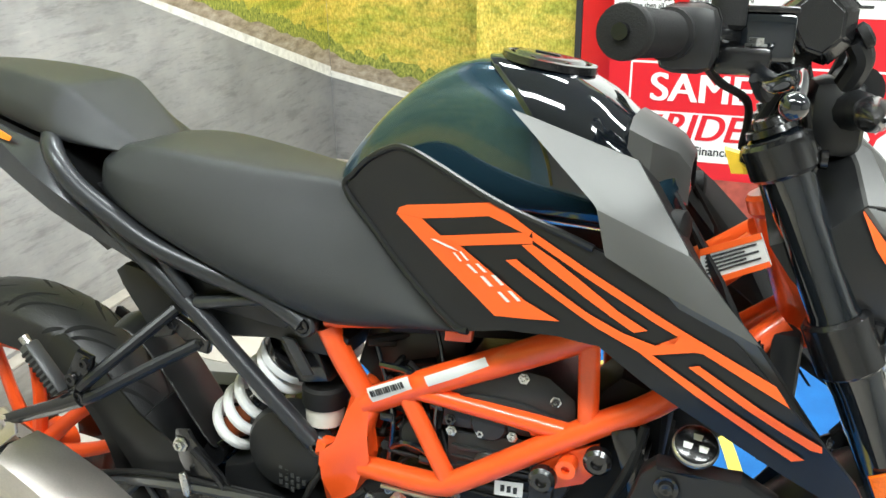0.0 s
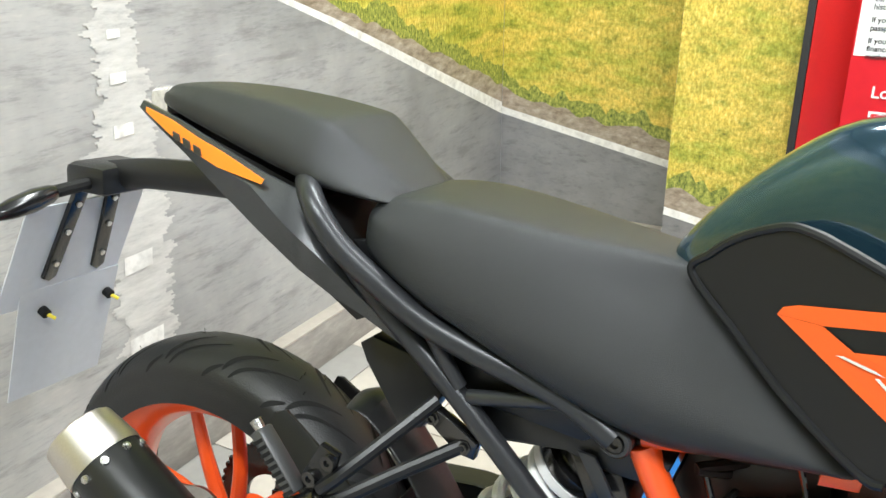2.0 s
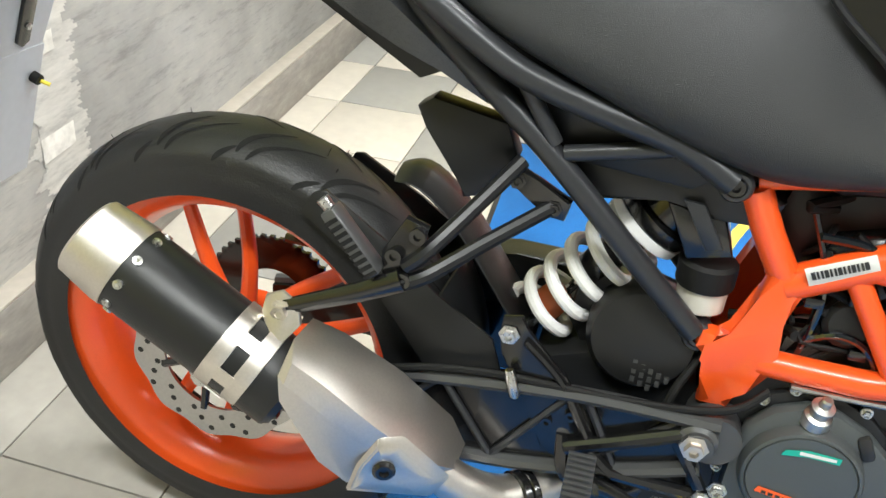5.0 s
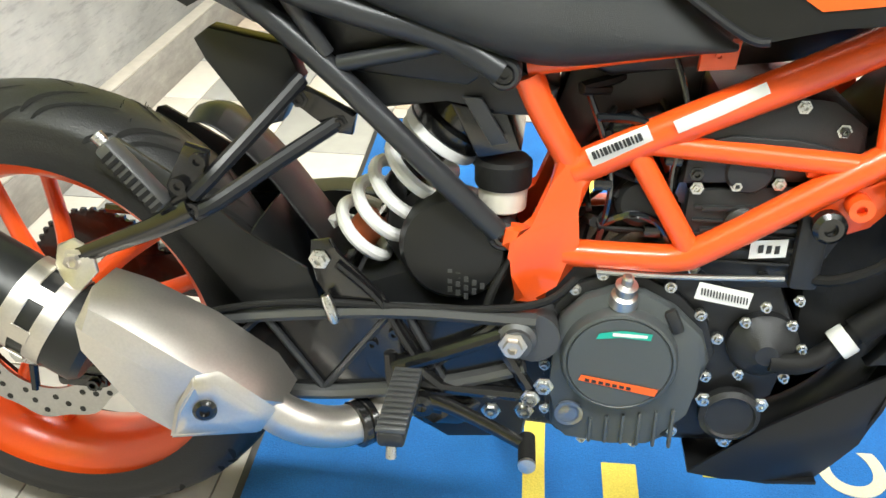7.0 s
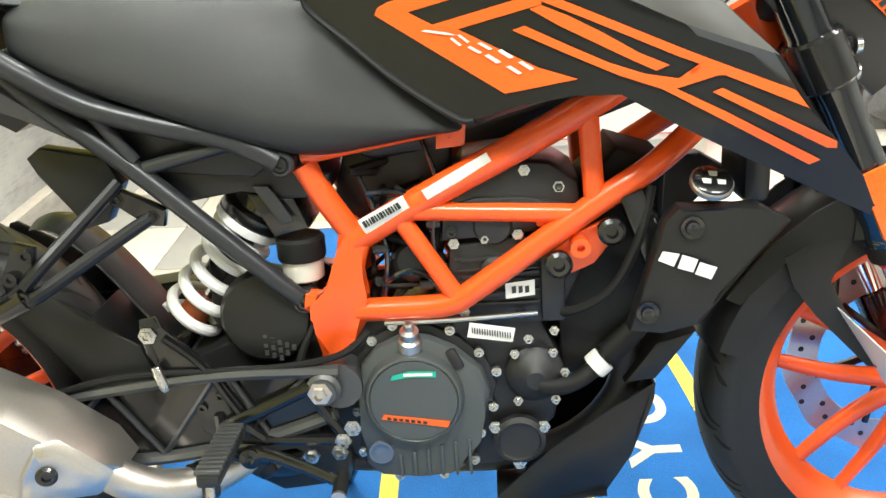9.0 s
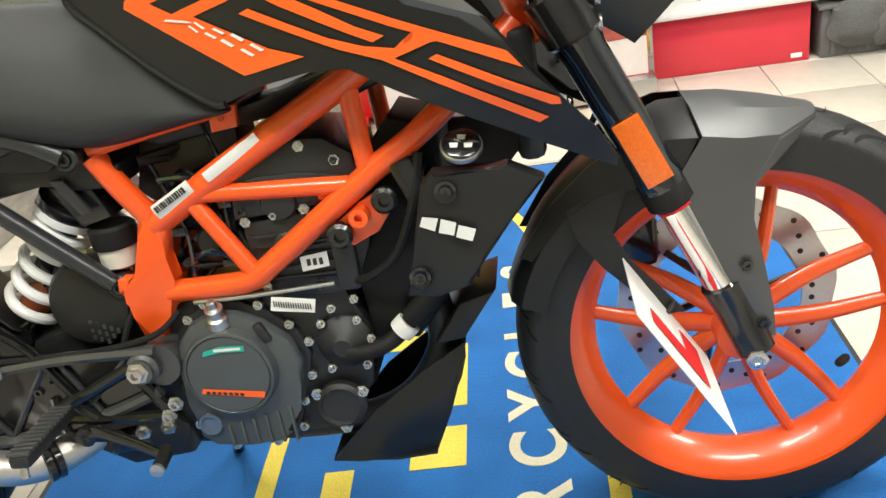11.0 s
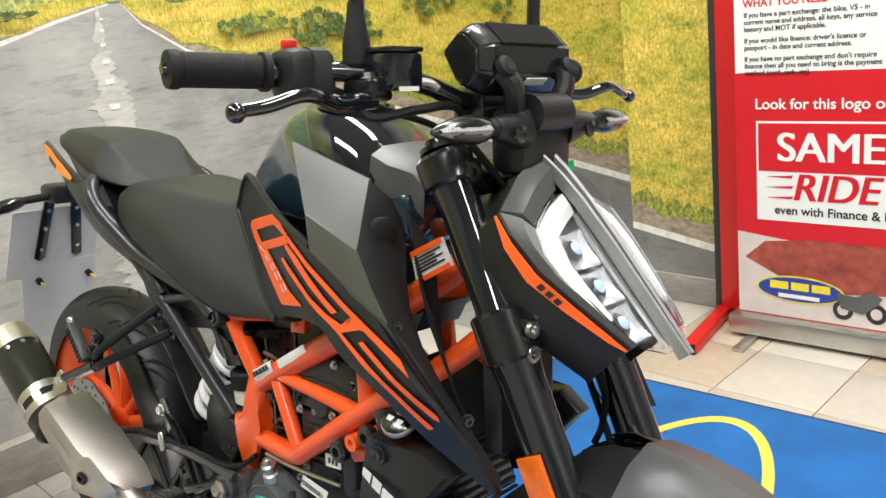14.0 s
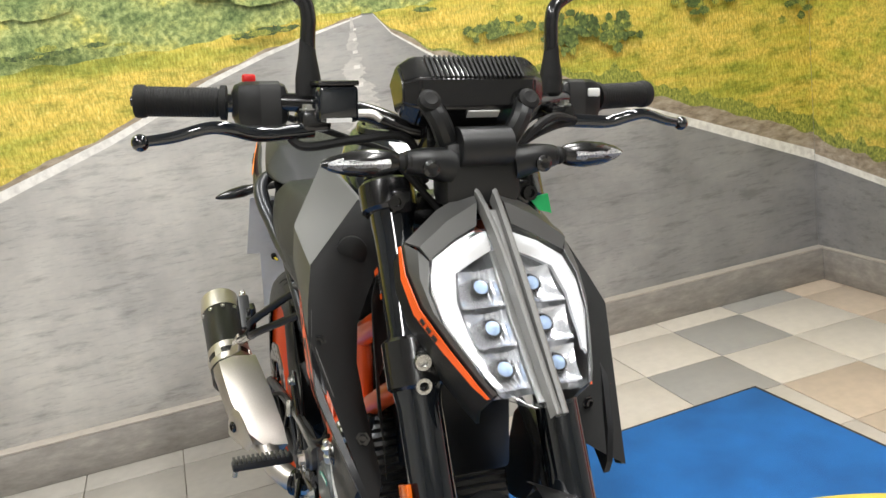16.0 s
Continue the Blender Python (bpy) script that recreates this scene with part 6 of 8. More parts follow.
for side in (1, -1):
    bm = bmesh.new()
    rows = []
    xs = sorted({*ua, *la, *[0.6 + 0.608 * k / 48 for k in range(49)]})
    for x in xs:
        lo, hi = along(la, lb, x), along(ua, ub, x)
        rows.append([Vector((x, -side * skin(x, lo + (hi - lo) * t), lo + (hi - lo) * t)) for t in [k / 8 for k in range(9)]])
    sheet(bm, rows, 0.008, (0, side, 0))
    panel = part("side_panel", bm, PANEL, bike, "satin black tank side panel with orange graphics", angle=40)
    # rolled rim along the upper rear edge
    rim = [(x, -side * skin(x, z + LIFT, 0.0), z + LIFT) for x, z in [(0.786, 0.683), (0.765, 0.686), (0.7, 0.7275), (0.65, 0.768), (0.6, 0.812), (0.615, 0.834), (0.64, 0.856), (0.676, 0.874), (0.7, 0.8745), (0.73, 0.866), (0.816, 0.836), (0.893, 0.817), (0.925, 0.808)]]
    part("panel_rim", tube(bmesh.new(), rim, 0.0042, 8), PANEL, panel)
    g = lambda pts: graphic(side, pts, "graphic", panel, DECAL)
    for k, shape in enumerate((
            [(0.6818, 0.7922), (0.6858, 0.7999), (0.698, 0.8053), (0.8076, 0.829), (0.8196, 0.8274), (0.8072, 0.8141), (0.7195, 0.7938)],
            [(0.8196, 0.8274), (0.8363, 0.8192), (0.8591, 0.8083), (0.8547, 0.8005), (0.8481, 0.8045), (0.8072, 0.8141)],
            [(0.7462, 0.7799), (0.8422, 0.8034), (0.8496, 0.8048), (0.8596, 0.8005), (0.8599, 0.7953), (0.8468, 0.7923), (0.7731, 0.7742)],
            [(0.6818, 0.7922), (0.7195, 0.7938), (0.7462, 0.7799), (0.7731, 0.7742), (0.856, 0.7322), (0.8954, 0.7195), (0.8198, 0.7058)],
            [(0.8591, 0.8083), (0.9, 0.7901), (0.9535, 0.7658), (0.9906, 0.7489), (1.0148, 0.7382), (1.0422, 0.7266), (1.1063, 0.6999), (1.1206, 0.6812), (1.0375, 0.7182), (1.0156, 0.7292), (0.9915, 0.739), (0.9543, 0.7562), (0.9006, 0.7808), (0.8597, 0.7988)],
            [(0.8599, 0.7948), (0.8867, 0.7831), (0.9197, 0.7652), (0.9553, 0.7436), (0.9852, 0.7301), (0.9719, 0.7251), (0.9471, 0.7372), (0.9114, 0.7559), (0.8779, 0.7733), (0.8478, 0.7916)],
            [(0.83, 0.7711), (0.8426, 0.7752), (0.8886, 0.7527), (0.9261, 0.7351), (0.9607, 0.7227), (0.9935, 0.7166), (0.9912, 0.7067), (1.0431, 0.68), (1.1412, 0.6242), (1.1303, 0.6193), (1.0359, 0.674), (0.9784, 0.7063), (0.9356, 0.7218), (0.8892, 0.7431)],
            [(0.9771, 0.7121), (0.9935, 0.7166), (1.0117, 0.7221), (1.0169, 0.7323), (1.0429, 0.7267), (1.0383, 0.7179), (1.0312, 0.7177), (0.9913, 0.7062)],
            [(1.0267, 0.7016), (1.0362, 0.7053), (1.1535, 0.6444), (1.1547, 0.6369), (1.1448, 0.6376)],
    )):
        graphic(side, shape, "graphic", panel, DECAL, 0.0012 + 0.0002 * k)
    # white marks of the model name, as plain shapes
    tail_mark = [(0.7329, 0.7735), (0.7385, 0.775), (0.7629, 0.7712), (0.7716, 0.7681), (0.757, 0.7695)]
    graphic(side, tail_mark, "mark_bar", panel, LABEL, 0.0036)
    for (ax, az), (bx, bz), (cx, cz) in (((0.764, 0.765), (0.774, 0.757), (0.776, 0.7692)), ((0.7822, 0.7555), (0.794, 0.7485), (0.798, 0.7605)), ((0.8, 0.7462), (0.8125, 0.7378), (0.8195, 0.7528)), ((0.822, 0.734), (0.8345, 0.7258), (0.84, 0.7402))):
        at = lambda u, v: (ax + (bx - ax) * u + (cx - ax) * v, az + (bz - az) * u + (cz - az) * v)
        for v0, v1 in ((0.0, 0.24), (0.7, 0.94)):
            graphic(side, [at(0, v0), at(1, v0), at(1, v1), at(0, v1)], "mark_bar", panel, LABEL, 0.0036)
    # gunmetal shroud
    s = side
    lerp5 = lambda a, b: [Vector(a).lerp(Vector(b), k / 4) for k in range(5)]
    A = lerp5((0.818, -0.106, 0.94), (0.95, -0.088, 0.895))
    C = lerp5((0.925, -0.172, 0.862), (1.016, -0.169, 0.825))
    D = lerp5((0.938, -0.178, 0.816), (1.055, -0.182, 0.785))
    E = lerp5((1.0, -0.181, 0.786), (1.089, -0.19, 0.752))
    F = lerp5((1.2, -0.148, 0.577), (1.212, -0.15, 0.58))
    G = [[p.lerp(q, t) for p, q in zip(E, F)] for t in (0.33, 0.66)]
    off = 0.0 if s > 0 else 0.022
    rows = [[Vector((p.x, p.y * s + off, p.z)) for p in r] for r in (A, [p.lerp(q, 0.96) for p, q in zip(A, C)], [p.lerp(q, 0.05) for p, q in zip(C, D)], D, E, *G, F)]
    shroud = part("tank_shroud", sheet(bmesh.new(), rows, 0.005, (-0.3, s, 0)), GREY, bike, "gunmetal grey faceted tank shroud", angle=22)
    edge = [Vector((p[0] + 0.001, p[1] * s + off, p[2])) for p in (A[-1], A[-1].lerp(C[-1], 0.5), C[-1], D[-1], E[-1], G[0][-1], G[1][-1], F[-1])]
    inner = [(0.975, -0.06, 0.85), (1.0, -0.075, 0.815), (1.025, -0.1, 0.78), (1.05, -0.12, 0.75), (1.08, -0.13, 0.71), (1.11, -0.13, 0.67), (1.145, -0.13, 0.635), (1.178, -0.13, 0.603)]
    bm = sheet(bmesh.new(), [edge, [e.lerp(Vector((i[0], i[1] * s, i[2])), 0.5) + Vector((0.008, 0, 0)) for e, i in zip(edge, inner)], [Vector((i[0], i[1] * s, i[2])) for i in inner]], 0.004, (-1, 0, 0))
    lining = part("shroud_lining", bm, RUBBER, shroud, "matt black inner lining")
    bm = bmesh.new()
    for x, y, z in ((1.079, -0.176, 0.745), (1.156, -0.146, 0.646)):
        bolt(bm, (x + 0.006, y * s, z), (0.9, -0.3 * s, 0), 0.006, 0.005)
    pieces("lining_bolt", bm, SATIN, lining)
    bm = lathe(bmesh.new(), [(0.02, 0), (0.02, 0.012), (0.015, 0.016), (0.0001, 0.018)], (0.992, -s * 0.11, 0.834), (1, -0.2 * s, 0), 20)
    part("rubber_bung", bm, RUBBER, lining)
    # lower inner panel behind the fork
    bm = sheet(bmesh.new(), [[(0.99, -s * 0.06, 0.86), (1.03, -s * 0.055, 0.8), (1.04, -s * 0.06, 0.74)], [(1.05, -s * 0.1, 0.78), (1.07, -s * 0.105, 0.73), (1.09, -s * 0.105, 0.69)], [(1.12, -s * 0.115, 0.655), (1.14, -s * 0.115, 0.625), (1.165, -s * 0.12, 0.59)]], 0.004, (-1, 0, 0))
    part("inner_panel", bm, RUBBER, shroud)

# ---- engine ----
engine = part("engine", plate(bmesh.new(), xz([(0.585, 0.42), (0.68, 0.455), (0.8, 0.46), (0.855, 0.43), (0.885, 0.36), (0.87, 0.28), (0.8, 0.215), (0.63, 0.205), (0.585, 0.25), (0.575, 0.33)], -0.06), (0, 0.14, 0), 0.012), ENGINE, bike, "dark grey single-cylinder engine")
CC = [(0.614, 0.345), (0.62, 0.39), (0.645, 0.417), (0.68, 0.432), (0.715, 0.428), (0.75, 0.41), (0.784, 0.378), (0.796, 0.342), (0.785, 0.305), (0.768, 0.27), (0.757, 0.228), (0.735, 0.214), (0.69, 0.21), (0.635, 0.216), (0.615, 0.235), (0.612, 0.29)]
part("clutch_flange", plate(bmesh.new(), xz(CC, -0.058), (0, -0.012, 0), 0.002), ENGINE, engine)
mid = Vector((0.698, 0, 0.325))
CI = [tuple(mid + (Vector((x, 0, z)) - mid) * 0.925) for x, z in CC]
clutch = part("clutch_cover", plate(bmesh.new(), [(x, -0.07, z) for x, _, z in CI], (0, -0.022, 0), 0.009), COVER, engine, "dark grey clutch cover")
part("cover_disc", lathe(bmesh.new(), [(0.064, 0), (0.0625, 0.012), (0.06, 0.0172), (0.057, 0.0185), (0.0555, 0.0165), (0.0545, 0.0185), (0.0001, 0.0185)], (0.691, -0.088, 0.341), (0, -1, 0), 48), COVER, clutch, "round raised clutch cover")
Y = -0.1075
bm = plate(bmesh.new(), xz([(0.664, 0.372), (0.667, 0.379), (0.69, 0.384), (0.722, 0.382), (0.721, 0.374), (0.69, 0.3755)], Y), (0, -0.0006, 0))
st = part("oil_sticker", bm, TEAL, clutch, "teal oil brand sticker", smooth=False)
part("sticker_bar", plate(bmesh.new(), xz([(0.681, 0.3772), (0.717, 0.377), (0.717, 0.3805), (0.681, 0.3812)], Y - 0.0008), (0, -0.0004, 0)), LABEL, st, smooth=False)
bm = plate(bmesh.new(), xz([(0.649, 0.318), (0.652, 0.325), (0.735, 0.3125), (0.732, 0.3035)], Y), (0, -0.0006, 0))
st = part("racing_sticker", bm, DECAL, clutch, "orange brand sticker", smooth=False)
for k in range(7):
    x = 0.656 + k * 0.0075
    part("sticker_bar", plate(bmesh.new(), xz([(x, 0.3175 - k * 0.0012), (x + 0.005, 0.317 - k * 0.0012), (x + 0.005, 0.3205 - k * 0.0012), (x, 0.3215 - k * 0.0012)], Y - 0.0008), (0, -0.0004, 0)), INK, st, smooth=False)
bm = bmesh.new()
for k, (x, z) in enumerate([(0.616, 0.37), (0.64, 0.41), (0.668, 0.43), (0.74, 0.42), (0.775, 0.388), (0.796, 0.36), (0.79, 0.31), (0.772, 0.272), (0.762, 0.232), (0.72, 0.212), (0.66, 0.212), (0.615, 0.25), (0.612, 0.31)]):
    lathe(bm, [(0.0065, 0), (0.0065, 0.006)], (x, -0.066, z), (0, -1, 0), 14)
    bolt(bm, (x, -0.071, z), (0, -1, 0), 0.0042, 0.006)
pieces("cover_bolt", bm, ZINC, clutch, "zinc hexagon bolts")
part("sight_glass", lathe(bmesh.new(), [(0.016, 0), (0.016, 0.004), (0.012, 0.004), (0.013, 0.0015), (0.0001, 0.001)], (0.642, -0.0925, 0.263), (0, -1, 0), 24), GLASSY, clutch, "round oil sight glass")
part("oil_filler", lathe(bmesh.new(), [(0.016, 0), (0.014, 0.012), (0.01, 0.014), (0.01, 0.022), (0.012, 0.024), (0.012, 0.027), (0.006, 0.029), (0.006, 0.038), (0.004, 0.04), (0.0001, 0.04)], (0.69, -0.088, 0.408), (0.05, -0.35, 1), 20), ALLOY, clutch, "bare alloy oil filler")
for k in range(6):
    part("rib", box(bmesh.new(), (0.665 + k * 0.018, -0.096, 0.225), (0.669 + k * 0.018, -0.088, 0.258 + 0.004 * k), 0.0015), COVER, clutch)
# no recess is cut: a black box paints the notch's shade
part("cover_notch", box(bmesh.new(), (0.738, -0.096, 0.375), (0.752, -0.086, 0.405), 0.004, Matrix.Rotation(radians(-25), 3, "Y")), INK, clutch)
part("case_label", plate(bmesh.new(), [(0.762, -0.088, 0.418), (0.818, -0.086, 0.408), (0.822, -0.083, 0.425), (0.766, -0.085, 0.436)], (0, -0.0008, 0)), LABEL, engine, "white bar code label", smooth=False)
bm = bmesh.new()
for k in range(16):
    x = 0.768 + k * 0.0031
    plate(bm, [(x, -0.0896, 0.4235 - k * 0.0006), (x + 0.0015, -0.0896, 0.4232 - k * 0.0006), (x + 0.0015, -0.0888, 0.431 - k * 0.0006), (x, -0.0888, 0.4312 - k * 0.0006)], (0, -0.0003, 0))
pieces("label_bar", bm, INK, engine, smooth=False)
# cylinder and head
cyl = part("cylinder", plate(bmesh.new(), xz([(0.742, 0.455), (0.745, 0.53), (0.89, 0.545), (0.905, 0.49), (0.875, 0.425), (0.8, 0.42)], -0.068), (0, 0.136, 0), 0.006), ENGINE, engine, "dark cast cylinder")
for k in range(3):
    z = 0.462 + k * 0.024
    part("rib", plate(bmesh.new(), xz([(0.76, z), (0.86, z + 0.006), (0.86, z + 0.011), (0.76, z + 0.005)], -0.073), (0, 0.146, 0), 0.001), ENGINE, cyl)
part("tensioner", lathe(bmesh.new(), [(0.017, 0), (0.017, 0.008), (0.011, 0.012), (0.0001, 0.013)], (0.8, -0.068, 0.5), (0, -1, 0), 18), ENGINE, cyl)
part("side_boss", box(bmesh.new(), (0.855, -0.082, 0.43), (0.885, -0.066, 0.52), 0.006), ENGINE, cyl)
head = part("cylinder_head", plate(bmesh.new(), xz([(0.735, 0.535), (0.74, 0.6), (0.765, 0.628), (0.81, 0.636), (0.87, 0.63), (0.905, 0.605), (0.91, 0.545)], -0.072), (0, 0.144, 0), 0.012), ENGINE, engine, "dark grey cam cover")
part("head_rim", plate(bmesh.new(), xz([(0.73, 0.578), (0.78, 0.592), (0.84, 0.59), (0.908, 0.575), (0.908, 0.565), (0.84, 0.58), (0.78, 0.582), (0.73, 0.568)], -0.076), (0, 0.152, 0), 0.002), ENGINE, head)
part("spark_recess", lathe(bmesh.new(), [(0.024, 0), (0.021, 0.004), (0.012, 0.005), (0.0001, 0.004)], (0.8, -0.072, 0.555), (0, -1, 0), 20), ENGINE, head)
part("orange_plug", box(bmesh.new(), (0.852, -0.08, 0.553), (0.878, -0.071, 0.573), 0.003), DECAL, head, "orange connector")
part("code_label", plate(bmesh.new(), xz([(0.812, 0.462), (0.848, 0.466), (0.848, 0.486), (0.812, 0.482)], -0.0765), (0, -0.0008, 0)), LABEL, cyl, "white code label", smooth=False)
for k in range(3):
    x = 0.82 + k * 0.008
    part("label_bar", plate(bmesh.new(), xz([(x, 0.469), (x + 0.005, 0.47), (x + 0.005, 0.479), (x, 0.478)], -0.0778), (0, -0.0004, 0)), INK, cyl, smooth=False)
bm = bmesh.new()
for x, z in ((0.76, 0.61), (0.88, 0.6), (0.75, 0.55), (0.895, 0.555), (0.83, 0.44), (0.78, 0.47), (0.87, 0.47)):
    bolt(bm, (x, -0.072, z), (0, -1, 0), 0.005, 0.006)
pieces("head_bolt", bm, SATIN, head)
part("top_hose", tube(bmesh.new(), [(0.76, -0.02, 0.6), (0.72, -0.03, 0.58), (0.69, -0.03, 0.53), (0.68, -0.04, 0.47)], 0.016, 12), RUBBER, engine)
part("throttle_body", lathe(bmesh.new(), [(0.03, -0.04), (0.034, -0.03), (0.034, 0.02), (0.028, 0.03)], (0.7, -0.01, 0.575), (1, 0, 0.3), 20), SATIN, engine)
part("intake_cap", lathe(bmesh.new(), [(0.026, 0), (0.026, 0.02), (0.02, 0.026), (0.0001, 0.027)], (0.7, -0.035, 0.505), (0, -1, 0.2), 20), MATT, engine)
# water pump, oil filter
pump = part("water_pump", lathe(bmesh.new(), [(0.038, 0), (0.038, 0.012), (0.03, 0.022), (0.018, 0.027), (0.012, 0.032), (0.0001, 0.032)], (0.845, -0.06, 0.355), (0, -1, 0), 28), ENGINE, engine, "cast water pump housing")
part("outlet", tube(bmesh.new(), [(0.85, -0.085, 0.345), (0.88, -0.086, 0.345), (0.91, -0.072, 0.352), (0.94, -0.065, 0.378)], 0.0115, 14), RUBBER, pump)
bm = bmesh.new()
for x, z in ((0.82, 0.388), (0.868, 0.388), (0.882, 0.36), (0.87, 0.322), (0.822, 0.322), (0.838, 0.408), (0.87, 0.418), (0.885, 0.345)):
    bolt(bm, (x, -0.078, z), (0, -1, 0), 0.0042, 0.008)
pieces("pump_bolt", bm, ZINC, pump)
filt = part("oil_filter_cover", lathe(bmesh.new(), [(0.034, 0), (0.034, 0.01), (0.028, 0.014), (0.026, 0.01), (0.012, 0.008), (0.0001, 0.01)], (0.822, -0.066, 0.262), (0, -1, 0), 28), ENGINE, engine, "round oil filter cover")
bm = bmesh.new()
for k in range(3):
    a = 2 * math.pi * k / 3 + 0.5
    bolt(bm, (0.822 + 0.036 * math.cos(a), -0.072, 0.262 + 0.036 * math.sin(a)), (0, -1, 0), 0.006, 0.007)
pieces("filter_bolt", bm, ZINC, filt)
part("hose_clip", lathe(bmesh.new(), [(0.0165, -0.009), (0.0175, -0.007), (0.0175, 0.007), (0.0165, 0.009)], (0.926, -0.067, 0.365), (0.75, 0.1, 0.65), 22), WHITE, engine, "pale hose clip")
part("radiator_hose", tube(bmesh.new(), [(0.938, -0.065, 0.376), (0.974, -0.06, 0.412), (1.0, -0.05, 0.45)], 0.0165, 14), RUBBER, engine)
# loose wiring and cables
rng = random.Random(4)
for k in range(16):
    x, z = rng.uniform(0.62, 0.74), rng.uniform(0.48, 0.64)
    pts = [(x + rng.uniform(-0.03, 0.05) * j, rng.uniform(-0.06, -0.01), z + rng.uniform(-0.035, 0.035) * j) for j in range(4)]
    part("cable", tube(bmesh.new(), pts, rng.choice((0.003, 0.004, 0.006)), 7), RUBBER, engine)
for pts, r in (([(0.64, -0.05, 0.62), (0.66, -0.06, 0.57), (0.668, -0.06, 0.52), (0.66, -0.055, 0.46)], 0.0035), ([(0.72, -0.05, 0.66), (0.735, -0.062, 0.61), (0.727, -0.064, 0.54), (0.735, -0.064, 0.47)], 0.003), ([(0.66, -0.055, 0.48), (0.69, -0.066, 0.5), (0.72, -0.066, 0.49), (0.74, -0.07, 0.46)], 0.004), ([(0.65, -0.06, 0.6), (0.69, -0.066, 0.6), (0.72, -0.066, 0.585)], 0.0045)):
    part("wire", tube(bmesh.new(), pts, r, 7), GLOSS, engine)
for x, z in ((0.66, 0.53), (0.7, 0.54), (0.728, 0.56), (0.715, 0.48)):
    part("connector", box(bmesh.new(), (x - 0.009, -0.066, z - 0.006), (x + 0.009, -0.05, z + 0.006), 0.002), SATIN, engine)
bm = bmesh.new()
for k in range(5):
    box(bm, (0.752, -0.0715, 0.452 + k * 0.015), (0.872 + k * 0.003, -0.0675, 0.456 + k * 0.015), 0.001)
pieces("cylinder_fin", bm, ENGINE, engine)
bm = bmesh.new()
for x, z in ((0.752, 0.535), (0.79, 0.54), (0.83, 0.543), (0.87, 0.545), (0.757, 0.6), (0.79, 0.62), (0.84, 0.622), (0.88, 0.6), (0.76, 0.445), (0.865, 0.44)):
    bolt(bm, (x, -0.0725, z), (0, -1, 0), 0.0048, 0.005)
pieces("head_bolt", bm, ZINC, engine)
part("clutch_cable", tube(bmesh.new(), [(0.66, -0.078, 0.437), (0.72, -0.083, 0.439), (0.78, -0.083, 0.441), (0.85, -0.08, 0.443)], 0.0032, 7), ALLOY, engine)
part("breather_hose", tube(bmesh.new(), [(0.985, -0.09, 0.6), (0.97, -0.1, 0.54), (0.94, -0.1, 0.48), (0.9, -0.09, 0.45), (0.87, -0.07, 0.44)], 0.006, 8), RUBBER, engine)
bm = plate(bmesh.new(), xz([(0.63, 0.65), (0.7, 0.668), (0.8, 0.672), (0.9, 0.705), (1.0, 0.725), (0.98, 0.69), (0.91, 0.665), (0.75, 0.65), (0.66, 0.637)], -0.045), (0, 0.09, 0), 0.006)
part("airbox", bm, MATT, bike)
# added black block that keeps the gap between the frame tubes dark
part("filter_box", plate(bmesh.new(), xz([(0.6, 0.58), (0.62, 0.645), (0.7, 0.662), (0.755, 0.655), (0.75, 0.58), (0.7, 0.545), (0.64, 0.545)], -0.028), (0, 0.08, 0), 0.01), MATT, bike, "added black block filling the gap between frame tubes")
# added black block that darkens the opening behind the radiator hoses
part("fan_housing", plate(bmesh.new(), xz([(0.905, 0.59), (0.95, 0.64), (1.01, 0.62), (1.0, 0.47), (0.985, 0.39), (0.94, 0.34), (0.88, 0.345), (0.875, 0.44)], -0.058), (0, 0.13, 0), 0.01), RUBBER, bike, "added black block filling the gap behind the radiator")

# radiator and its side cover
rad = part("radiator", box(bmesh.new(), (0.975, -0.1, 0.43), (1.005, 0.1, 0.6), 0.006, Matrix.Rotation(radians(-20), 3, "Y")), SATIN, bike, "black radiator")
for k in range(14):
    part("fin", box(bmesh.new(), (1.006 - (k - 6.5) * 0.004, -0.095, 0.436 + k * 0.0115), (1.01 - (k - 6.5) * 0.004, 0.095, 0.44 + k * 0.0115)), RUBBER, rad)
for side in (1, -1):
    RP = [(0.99, 0.575), (1.005, 0.59), (1.045, 0.583), (1.09, 0.588), (1.129, 0.565), (1.05, 0.487), (1.03, 0.45), (0.99, 0.438), (0.952, 0.44)]
    yy = lambda x, z: -side * (0.142 + 0.012 * math.sin((x - 0.95) * 17))
    cov = part("radiator_cover", plate(bmesh.new(), [(x, yy(x, z), z) for x, z in RP], (0, side * 0.03, 0), 0.005), MATT, bike, "matt black radiator side cover with white brand shapes")
    f = lambda x, z: (x, yy(x, z) - side * 0.0012, z)
    for pts in ([(0.987, 0.54), (1.005, 0.537), (0.999, 0.522), (0.982, 0.529)], [(1.008, 0.536), (1.025, 0.53), (1.02, 0.515), (1.003, 0.52)], [(1.027, 0.527), (1.046, 0.52), (1.04, 0.506), (1.022, 0.513)]):
        part("brand_shape", plate(bmesh.new(), [f(x, z) for x, z in pts], (0, -side * 0.0006, 0)), LABEL, cov, "white brand shape", smooth=False)
    bm = bmesh.new()
    for x, z in ((1.018, 0.567), (0.972, 0.465)):
        lathe(bm, [(0.014, 0), (0.013, 0.002), (0.008, 0.001), (0.007, 0.004), (0.0035, 0.004), (0.0001, 0.002)], (x, yy(x, z) - side * 0.001, z), (0, -side, 0), 18)
    pieces("cover_screw", bm, SATIN, cov)
